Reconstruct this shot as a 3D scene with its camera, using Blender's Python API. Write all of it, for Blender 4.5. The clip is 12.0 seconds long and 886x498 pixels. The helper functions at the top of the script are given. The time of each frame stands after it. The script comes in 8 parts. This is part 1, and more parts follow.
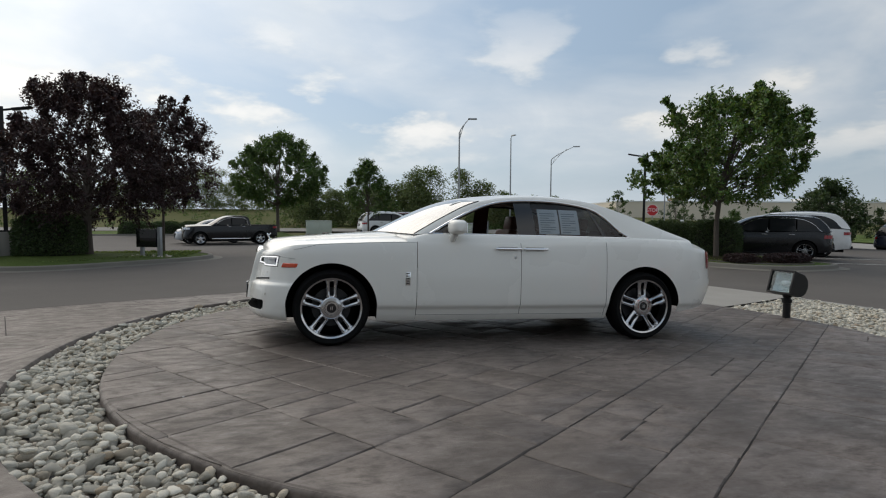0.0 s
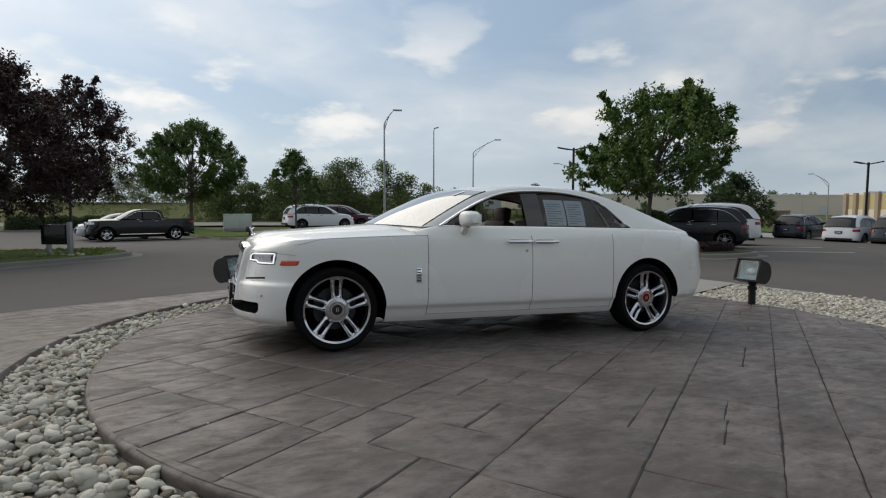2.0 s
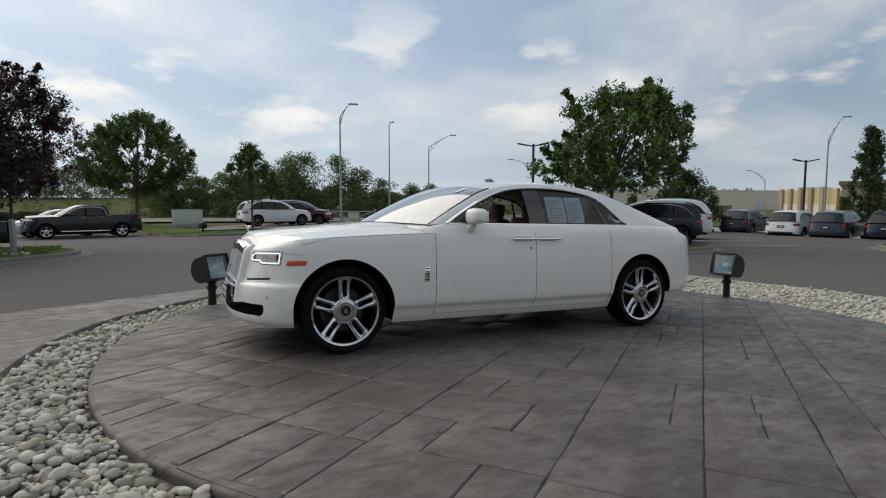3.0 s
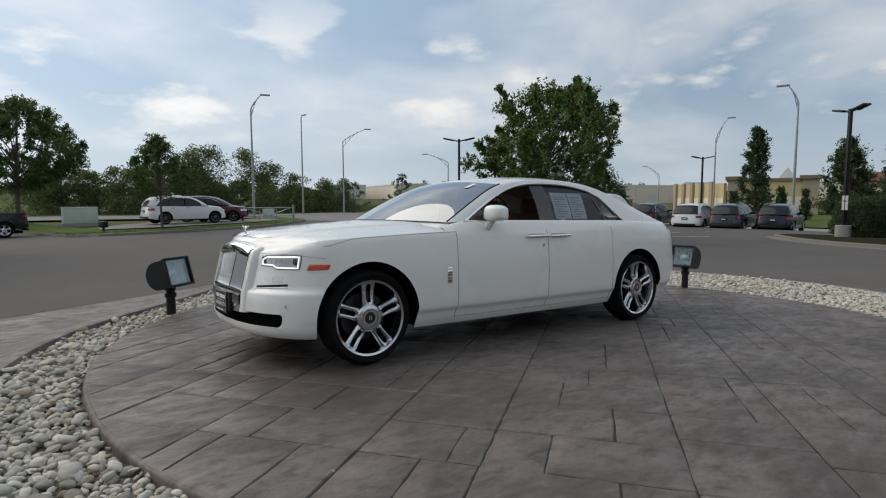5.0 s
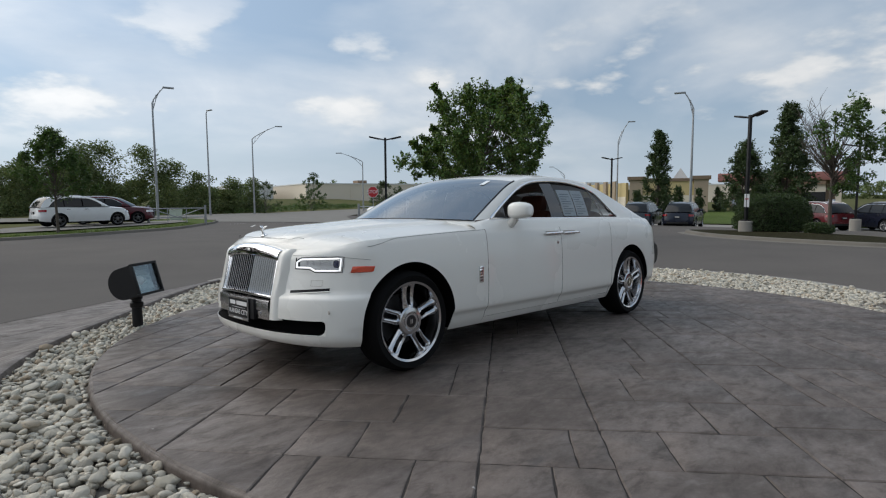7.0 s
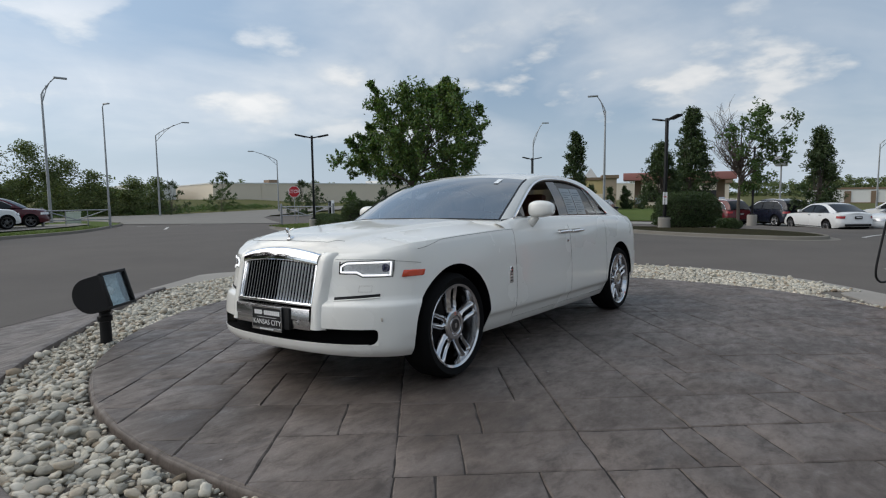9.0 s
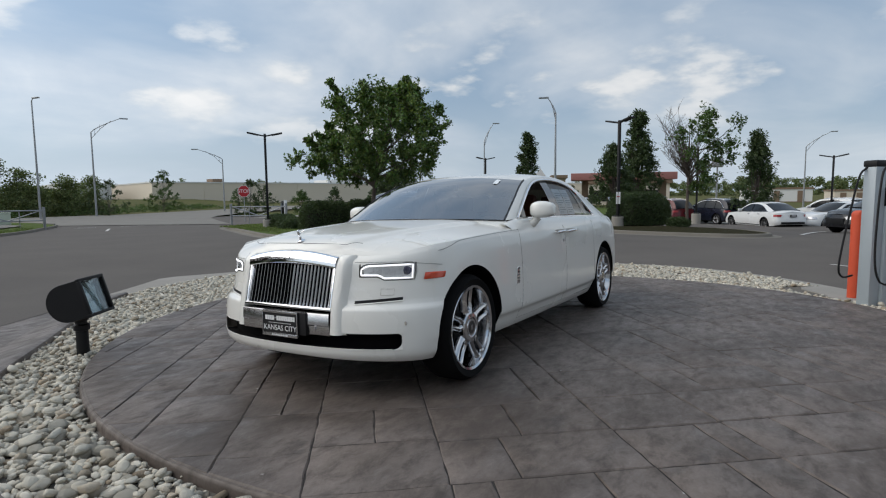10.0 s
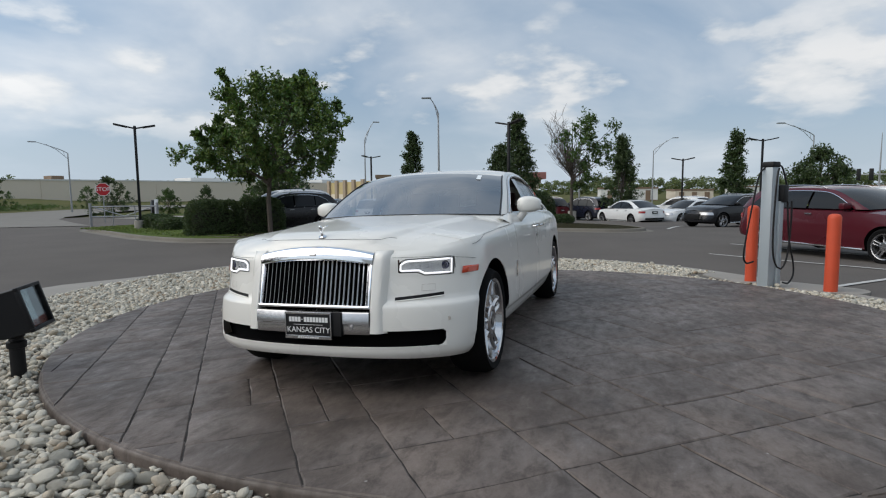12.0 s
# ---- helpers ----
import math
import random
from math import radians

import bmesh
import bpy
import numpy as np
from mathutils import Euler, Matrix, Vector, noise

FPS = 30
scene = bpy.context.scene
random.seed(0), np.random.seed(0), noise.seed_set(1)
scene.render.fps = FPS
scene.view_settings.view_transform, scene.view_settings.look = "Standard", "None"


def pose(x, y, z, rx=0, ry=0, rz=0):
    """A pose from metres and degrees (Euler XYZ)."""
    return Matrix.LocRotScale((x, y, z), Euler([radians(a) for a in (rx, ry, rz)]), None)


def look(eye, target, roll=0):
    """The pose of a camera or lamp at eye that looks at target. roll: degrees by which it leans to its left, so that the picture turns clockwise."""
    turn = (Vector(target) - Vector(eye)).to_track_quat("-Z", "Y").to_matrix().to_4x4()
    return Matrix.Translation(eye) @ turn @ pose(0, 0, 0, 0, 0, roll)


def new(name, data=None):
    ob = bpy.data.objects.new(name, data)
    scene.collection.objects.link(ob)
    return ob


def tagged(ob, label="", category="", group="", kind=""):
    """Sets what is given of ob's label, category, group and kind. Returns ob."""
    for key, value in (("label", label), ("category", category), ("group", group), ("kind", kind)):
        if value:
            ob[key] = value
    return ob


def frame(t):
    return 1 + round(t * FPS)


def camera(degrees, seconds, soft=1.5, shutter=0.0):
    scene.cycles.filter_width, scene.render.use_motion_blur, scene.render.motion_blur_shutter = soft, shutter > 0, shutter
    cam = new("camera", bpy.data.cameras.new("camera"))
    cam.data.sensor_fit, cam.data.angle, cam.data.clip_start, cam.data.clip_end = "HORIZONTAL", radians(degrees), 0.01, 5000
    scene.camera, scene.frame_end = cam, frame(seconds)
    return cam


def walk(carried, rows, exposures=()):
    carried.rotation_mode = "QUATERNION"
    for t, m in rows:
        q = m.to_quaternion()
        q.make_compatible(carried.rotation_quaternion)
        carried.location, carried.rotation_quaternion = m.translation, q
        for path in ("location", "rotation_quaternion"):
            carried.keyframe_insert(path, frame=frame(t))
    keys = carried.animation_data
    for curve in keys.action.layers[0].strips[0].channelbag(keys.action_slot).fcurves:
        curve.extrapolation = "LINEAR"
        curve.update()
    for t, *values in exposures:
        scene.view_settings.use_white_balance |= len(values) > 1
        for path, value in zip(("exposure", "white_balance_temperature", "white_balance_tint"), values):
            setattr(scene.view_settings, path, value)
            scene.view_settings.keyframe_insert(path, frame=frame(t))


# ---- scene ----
cam = camera(76.8, 12.0, soft=1.15)
# The pad under the show car falls about one and a half degrees to the east and north: LEVEL turns the pad's own frame into the level world.
LEVEL = pose(0, 0, 0, -1.58, 1.45, 0)
PATH = [
    (0, (-1.825, -6.285, 1.102), (-1.373, -4.338, 1.044), 1.4),
    (0.5, (-1.992, -6.126, 1.095), (-1.472, -4.195, 1.03), 1.3),
    (1, (-2.183, -5.977, 1.095), (-1.597, -4.066, 1.031), 1.2),
    (1.5, (-2.354, -5.827, 1.071), (-1.697, -3.939, 1.006), 1.0),
    (2, (-2.555, -5.655, 1.081), (-1.821, -3.796, 1.003), 0.9),
    (2.5, (-2.75, -5.511, 1.068), (-1.943, -3.683, 0.985), 0.8),
    (3, (-2.969, -5.375, 1.097), (-2.08, -3.586, 1.004), 0.7),
    (5, (-3.642, -4.654, 1.115), (-2.478, -3.031, 1.006), 0.1),
    (5.5, (-3.789, -4.465, 1.101), (-2.545, -2.902, 0.991), -0.2),
    (6, (-3.953, -4.265, 1.103), (-2.646, -2.755, 0.993), -0.2),
    (6.5, (-4.122, -4.084, 1.099), (-2.763, -2.62, 0.99), -0.4),
    (7, (-4.284, -3.906, 1.102), (-2.875, -2.491, 0.991), -0.4),
    (9, (-4.758, -3.125, 1.115), (-3.15, -1.942, 0.998), -1.0),
    (9.5, (-4.866, -2.927, 1.11), (-3.206, -1.818, 0.993), -1.1),
    (10, (-4.977, -2.727, 1.134), (-3.268, -1.695, 1.012), -1.2),
    (10.5, (-5.096, -2.524, 1.125), (-3.333, -1.588, 1.005), -1.3),
    (11, (-5.214, -2.312, 1.125), (-3.392, -1.497, 1.0), -1.4),
    (11.5, (-5.301, -2.066, 1.12), (-3.435, -1.358, 0.989), -1.5),
    (12, (-5.382, -1.822, 1.124), (-3.488, -1.194, 0.988), -1.6),
]
walk(cam, [(t, LEVEL @ look(eye, target, roll)) for t, eye, target, roll in PATH],
     exposures=[(0, -0.13, 6900, 10), (3, -0.11, 6880, 10), (5.5, -0.04, 6750, 10), (8, -0.02, 6620, 10), (12, 0.02, 6620, 10)])

# ---- light ----
world = bpy.data.worlds.new("World")
scene.world = world
world.use_nodes = True
SUN_ELEV, SUN_TURN = 41.0, 328.0


def build_sky():
    nt = world.node_tree
    nt.nodes.clear()
    N, L = nt.nodes.new, nt.links.new
    out, bg = N("ShaderNodeOutputWorld"), N("ShaderNodeBackground")
    sky = N("ShaderNodeTexSky")
    sky.sky_type, sky.sun_disc = "NISHITA", False
    sky.sun_elevation, sky.sun_rotation = radians(SUN_ELEV), radians(SUN_TURN)
    sky.air_density, sky.dust_density = 1.0, 1.5
    co, sep = N("ShaderNodeTexCoord"), N("ShaderNodeSeparateXYZ")
    L(co.outputs["Generated"], sep.inputs[0])

    def calc(op, a, b=None, clamp=False):
        n = N("ShaderNodeMath")
        n.operation, n.use_clamp = op, clamp
        for k, v in enumerate((a, b)):
            if v is None:
                continue
            if isinstance(v, (int, float)):
                n.inputs[k].default_value = v
            else:
                L(v, n.inputs[k])
        return n.outputs[0]

    up = calc("MAXIMUM", sep.outputs[2], 0.0)
    den = calc("ADD", up, 0.28)
    px, py = calc("DIVIDE", sep.outputs[0], den), calc("DIVIDE", sep.outputs[1], den)
    comb = N("ShaderNodeCombineXYZ")
    L(px, comb.inputs[0]), L(py, comb.inputs[1])

    def cloud_noise(scale, detail, rough, shift):
        m = N("ShaderNodeMapping")
        m.inputs["Location"].default_value = shift
        L(comb.outputs[0], m.inputs[0])
        n = N("ShaderNodeTexNoise")
        n.inputs["Scale"].default_value, n.inputs["Detail"].default_value, n.inputs["Roughness"].default_value = scale, detail, rough
        n.inputs["Distortion"].default_value = 0.35
        L(m.outputs[0], n.inputs["Vector"])
        return n.outputs["Fac"]

    def ramp(fac, stops):
        r = N("ShaderNodeValToRGB")
        e = r.color_ramp.elements
        e[0].position, e[0].color = stops[0][0], (*stops[0][1], 1)
        e[1].position, e[1].color = stops[-1][0], (*stops[-1][1], 1)
        for p, c in stops[1:-1]:
            k = e.new(p)
            k.color = (*c, 1)
        L(fac, r.inputs[0])
        return r.outputs[0]

    def mix(fac, a, b):
        m = N("ShaderNodeMix")
        m.data_type = "RGBA"
        L(fac, m.inputs[0]), L(a, m.inputs[6]), L(b, m.inputs[7])
        return m.outputs[2]

    g = lambda v: (v, v, v)
    cover = ramp(cloud_noise(0.95, 6, 0.5, (2.3, 0.4, 0)), [(0.42, g(0)), (0.63, g(0.9))])
    shade = ramp(cloud_noise(1.5, 7, 0.55, (7.1, 3.2, 0)), [(0.30, (6.3, 7.4, 8.8)), (0.48, (7.9, 8.8, 9.9)), (0.66, (10.6, 11.0, 11.4))])
    thin = N("ShaderNodeRGB")
    thin.outputs[0].default_value = (5.0, 6.9, 9.3, 1)
    blue = N("ShaderNodeMix")
    blue.data_type = "RGBA"
    blue.inputs[0].default_value = 0.6
    L(sky.outputs[0], blue.inputs[6]), L(thin.outputs[0], blue.inputs[7])
    full = mix(cover, blue.outputs[2], shade)
    # low heaps of cumulus
    puff_at = N("ShaderNodeMapping")
    puff_at.inputs["Scale"].default_value, puff_at.inputs["Location"].default_value = (1, 1, 2.6), (0.35, 0.8, 0.1)
    L(co.outputs["Generated"], puff_at.inputs[0])
    puff = N("ShaderNodeTexNoise")
    puff.inputs["Scale"].default_value, puff.inputs["Detail"].default_value, puff.inputs["Roughness"].default_value = 4.6, 6, 0.52
    L(puff_at.outputs[0], puff.inputs["Vector"])
    band = calc("MULTIPLY", calc("MULTIPLY", calc("SUBTRACT", up, 0.05, True), 14.0, True), calc("MULTIPLY", calc("SUBTRACT", 0.36, up, True), 6.0, True))
    heap = ramp(puff.outputs["Fac"], [(0.525, g(0)), (0.60, g(0.9))])
    heap_col = ramp(puff.outputs["Fac"], [(0.53, (7.7, 8.5, 9.3)), (0.66, (10.9, 11.1, 11.3))])
    full = mix(calc("MULTIPLY", heap, band), full, heap_col)
    haze = N("ShaderNodeRGB")
    haze.outputs[0].default_value = (6.7, 8.0, 9.3, 1)
    low = calc("MULTIPLY", calc("SUBTRACT", 0.16, up, True), 5.0, True)
    full = mix(low, full, haze.outputs[0])
    # the veil is brighter round the hidden sun
    el, az = radians(SUN_ELEV), radians(SUN_TURN)
    toward = N("ShaderNodeVectorMath")
    toward.operation = "DOT_PRODUCT"
    toward.inputs[1].default_value = (math.sin(az) * math.cos(el), math.cos(az) * math.cos(el), math.sin(el))
    L(co.outputs["Generated"], toward.inputs[0])
    glow = N("ShaderNodeMapRange")
    glow.inputs[1].default_value, glow.inputs[2].default_value, glow.inputs[3].default_value, glow.inputs[4].default_value = 0.15, 0.95, 0.95, 1.36
    L(toward.outputs["Value"], glow.inputs[0])
    scaled = N("ShaderNodeVectorMath")
    scaled.operation = "SCALE"
    L(full, scaled.inputs[0]), L(glow.outputs[0], scaled.inputs[3])
    lobe = calc("MULTIPLY", calc("POWER", calc("MAXIMUM", toward.outputs["Value"], 0.0), 18.0), 14.0)
    veil = N("ShaderNodeVectorMath")
    veil.operation = "SCALE"
    veil.inputs[0].default_value = (1.0, 0.92, 0.78)
    L(lobe, veil.inputs[3])
    total = N("ShaderNodeVectorMath")
    L(scaled.outputs[0], total.inputs[0]), L(veil.outputs[0], total.inputs[1])
    L(total.outputs[0], bg.inputs[0])
    bg.inputs[1].default_value = 0.079
    L(bg.outputs[0], out.inputs[0])


build_sky()
sun = new("sun", bpy.data.lights.new("sun", "SUN"))
sun.data.energy, sun.data.angle, sun.data.color = 1.45, radians(74), (1.0, 0.93, 0.83)
_a = radians(SUN_TURN)
sun.matrix_world = look((0, 0, 0), (-math.sin(_a) * math.cos(radians(SUN_ELEV)), -math.cos(_a) * math.cos(radians(SUN_ELEV)), -math.sin(radians(SUN_ELEV))))
scene.view_settings.exposure = 0.0


# ---- materials ----
def material(name, color, rough=0.6, metal=0.0, color2=None, scale=6.0, fine=60.0, bump=0.0, spread=0.5, coat=0.0, jitter=0.0, island=0.0, spec=0.5, thin=0.0):
    """Procedural surface: two colours mixed by coarse and fine noise, with relief and a varying roughness."""
    m = bpy.data.materials.new(name)
    m.use_nodes = True
    nt = m.node_tree
    N, L = nt.nodes.new, nt.links.new
    b = nt.nodes["Principled BSDF"]
    b.inputs["Base Color"].default_value = (*color, 1)
    b.inputs["Roughness"].default_value = rough
    b.inputs["Metallic"].default_value = metal
    b.inputs["Coat Weight"].default_value = coat
    b.inputs["Coat Roughness"].default_value = 0.04
    b.inputs["Specular IOR Level"].default_value = spec
    if color2 is None and bump == 0:
        return m
    co = N("ShaderNodeTexCoord")
    n1, n2 = N("ShaderNodeTexNoise"), N("ShaderNodeTexNoise")
    for n, s in ((n1, scale), (n2, fine)):
        n.inputs["Scale"].default_value, n.inputs["Detail"].default_value = s, 6
        L(co.outputs["Object"], n.inputs["Vector"])
    c2 = color2 or color
    mixf = N("ShaderNodeMath")
    mixf.operation = "MULTIPLY_ADD"
    mixf.inputs[1].default_value = 0.35
    L(n2.outputs["Fac"], mixf.inputs[0])
    sub = N("ShaderNodeMath")
    sub.operation = "MULTIPLY_ADD"
    sub.inputs[1].default_value, sub.inputs[2].default_value = 0.65 / spread * 0.5 + 0.3, -0.12
    L(n1.outputs["Fac"], sub.inputs[0])
    L(sub.outputs[0], mixf.inputs[2])
    mx = N("ShaderNodeMix")
    mx.data_type = "RGBA"
    mx.inputs[6].default_value, mx.inputs[7].default_value = (*color, 1), (*c2, 1)
    mixf.use_clamp = True
    L(mixf.outputs[0], mx.inputs[0])
    col = mx.outputs[2]
    if jitter or island:
        hs = N("ShaderNodeHueSaturation")
        if island:
            src = N("ShaderNodeNewGeometry").outputs["Random Per Island"]
            amount = island
        else:
            src = N("ShaderNodeObjectInfo").outputs["Random"]
            amount = jitter
        mr = N("ShaderNodeMapRange")
        mr.inputs[3].default_value, mr.inputs[4].default_value = 1 - amount, 1 + amount
        L(src, mr.inputs[0]), L(mr.outputs[0], hs.inputs["Value"])
        mr2 = N("ShaderNodeMapRange")
        mr2.inputs[3].default_value, mr2.inputs[4].default_value = 0.5 - amount * 0.06, 0.5 + amount * 0.06
        wob = N("ShaderNodeMath")
        wob.operation = "FRACT"
        mul = N("ShaderNodeMath")
        mul.operation = "MULTIPLY"
        mul.inputs[1].default_value = 7.31
        L(src, mul.inputs[0]), L(mul.outputs[0], wob.inputs[0]), L(wob.outputs[0], mr2.inputs[0]), L(mr2.outputs[0], hs.inputs["Hue"])
        L(col, hs.inputs["Color"])
        col = hs.outputs[0]
    L(col, b.inputs["Base Color"])
    if thin:
        # leaves let part of the light through
        tl, ms = N("ShaderNodeBsdfTranslucent"), N("ShaderNodeMixShader")
        warm = N("ShaderNodeMix")
        warm.data_type, warm.blend_type = "RGBA", "MULTIPLY"
        warm.inputs[0].default_value, warm.inputs[7].default_value = 1.0, (1.35, 1.35, 0.75, 1)
        L(col, warm.inputs[6]), L(warm.outputs[2], tl.inputs[0])
        ms.inputs[0].default_value = thin
        L(b.outputs[0], ms.inputs[1]), L(tl.outputs[0], ms.inputs[2])
        L(ms.outputs[0], nt.nodes["Material Output"].inputs[0])
    rr = N("ShaderNodeMapRange")
    rr.inputs[3].default_value, rr.inputs[4].default_value = max(0.02, rough - 0.12), min(1, rough + 0.12)
    L(n1.outputs["Fac"], rr.inputs[0]), L(rr.outputs[0], b.inputs["Roughness"])
    if bump:
        bp = N("ShaderNodeBump")
        bp.inputs["Strength"].default_value, bp.inputs["Distance"].default_value = 1.0, bump
        L(n2.outputs["Fac"], bp.inputs["Height"]), L(bp.outputs[0], b.inputs["Normal"])
    return m


def glass(name, tint, gloss=1.0, base_reflect=0.05):
    """Thin pane: see-through tint with mirror gloss by Fresnel."""
    m = bpy.data.materials.new(name)
    m.use_nodes = True
    nt = m.node_tree
    nt.nodes.clear()
    N, L = nt.nodes.new, nt.links.new
    out, tr, gl, mx, fr = N("ShaderNodeOutputMaterial"), N("ShaderNodeBsdfTransparent"), N("ShaderNodeBsdfGlossy"), N("ShaderNodeMixShader"), N("ShaderNodeFresnel")
    tr.inputs[0].default_value = (*tint, 1)
    gl.inputs["Roughness"].default_value = 0.01
    fr.inputs[0].default_value = 1.5
    add = N("ShaderNodeMath")
    add.operation, add.use_clamp = "MULTIPLY_ADD", True
    add.inputs[1].default_value, add.inputs[2].default_value = gloss, base_reflect
    L(fr.outputs[0], add.inputs[0]), L(add.outputs[0], mx.inputs[0])
    L(tr.outputs[0], mx.inputs[1]), L(gl.outputs[0], mx.inputs[2]), L(mx.outputs[0], out.inputs[0])
    return m


def glowing(name, color, strength):
    m = bpy.data.materials.new(name)
    m.use_nodes = True
    b = m.node_tree.nodes["Principled BSDF"]
    b.inputs["Base Color"].default_value = (*color, 1)
    b.inputs["Emission Color"].default_value = (*color, 1)
    b.inputs["Emission Strength"].default_value = strength
    return m


M_PAINT = material("white_paint", (0.80, 0.788, 0.742), 0.26, 0.0, (0.77, 0.758, 0.712), 0.8, 300, 0.0, coat=0.6)
M_CHROME = material("chrome", (0.86, 0.86, 0.87), 0.06, 1.0)
M_WHEEL = material("polished_alloy", (0.64, 0.64, 0.65), 0.10, 1.0, (0.54, 0.54, 0.55), 3, 120)
M_LAMPBACK = material("silver_lamp_housing", (0.86, 0.87, 0.88), 0.3, 0.1, (0.70, 0.71, 0.72), 25, 60, 0.004)
M_VANE = material("polished_vane", (0.80, 0.80, 0.81), 0.05, 1.0, (0.58, 0.58, 0.59), 5, 90)
M_LAMPBLUE = material("blue_lamp_lens", (0.02, 0.025, 0.09), 0.06, coat=0.8)
M_STEEL = material("brushed_steel", (0.55, 0.55, 0.56), 0.22, 1.0, (0.45, 0.45, 0.46), 20, 300)
M_TYRE = material("tyre_rubber", (0.006, 0.006, 0.0065), 0.9, 0.0, (0.009, 0.009, 0.009), 8, 120, 0.001, spec=0.12)
M_BLACK = material("black_plastic", (0.008, 0.008, 0.009), 0.5, 0.0, (0.013, 0.013, 0.014), 10, 200, 0.0004, spec=0.3)
M_DARK = material("dark_liner", (0.004, 0.004, 0.0045), 0.95, spec=0.1)
M_DISC = material("brake_iron", (0.06, 0.06, 0.062), 0.5, 0.7, (0.04, 0.04, 0.042), 20, 90)
M_GLOSSBLACK = material("gloss_black", (0.01, 0.01, 0.012), 0.08, coat=0.5)
M_LEATHER = material("brown_leather", (0.13, 0.045, 0.026), 0.5, 0.0, (0.10, 0.034, 0.02), 9, 180, 0.0008)
M_PALE = material("pale_trim", (0.45, 0.42, 0.38), 0.6, 0.0, (0.38, 0.35, 0.31), 6, 120)
M_SHIELD = glass("windscreen_glass", (0.44, 0.45, 0.46), 1.2, 0.36)
M_TINT = glass("tinted_glass", (0.68, 0.71, 0.73), 0.8, 0.02)
M_FLOODGLASS = glass("floodlight_glass", (0.90, 0.95, 0.96), 0.35, 0.02)
M_FLOODBACK = material("pale_lamp_reflector", (0.86, 0.93, 0.93), 0.22, 0.95, (0.60, 0.72, 0.74), 16, 50, 0.02)
M_CLEAR = glass("clear_lens", (0.92, 0.93, 0.94), 1.0, 0.02)
M_AMBER = material("amber_red_lens", (0.62, 0.07, 0.025), 0.15, coat=0.6)
M_RED = material("red_lens", (0.30, 0.008, 0.012), 0.12, coat=0.6)
M_DRL = glowing("daytime_light_tube", (0.95, 0.97, 1.0), 0.8)
M_PAPER = material("white_paper", (0.84, 0.88, 0.90), 0.8, 0.0, (0.78, 0.82, 0.85), 5, 60)
M_INK = material("grey_print", (0.30, 0.36, 0.40), 0.8)
M_ASPHALT = material("asphalt", (0.082, 0.073, 0.066), 0.92, 0.0, (0.132, 0.119, 0.108), 0.55, 22, 0.008, spread=0.36, spec=0.2)
M_EXIT = material("weathered_concrete", (0.235, 0.222, 0.20), 0.92, 0.0, (0.18, 0.17, 0.153), 0.8, 70, 0.003, spec=0.2)
M_CONC = material("concrete", (0.33, 0.31, 0.28), 0.9, 0.0, (0.24, 0.225, 0.20), 1.2, 60, 0.003)


M_KERB = material("kerb_concrete", (0.235, 0.218, 0.19), 0.92, 0.0, (0.16, 0.148, 0.128), 1.4, 60, 0.004, spec=0.2)


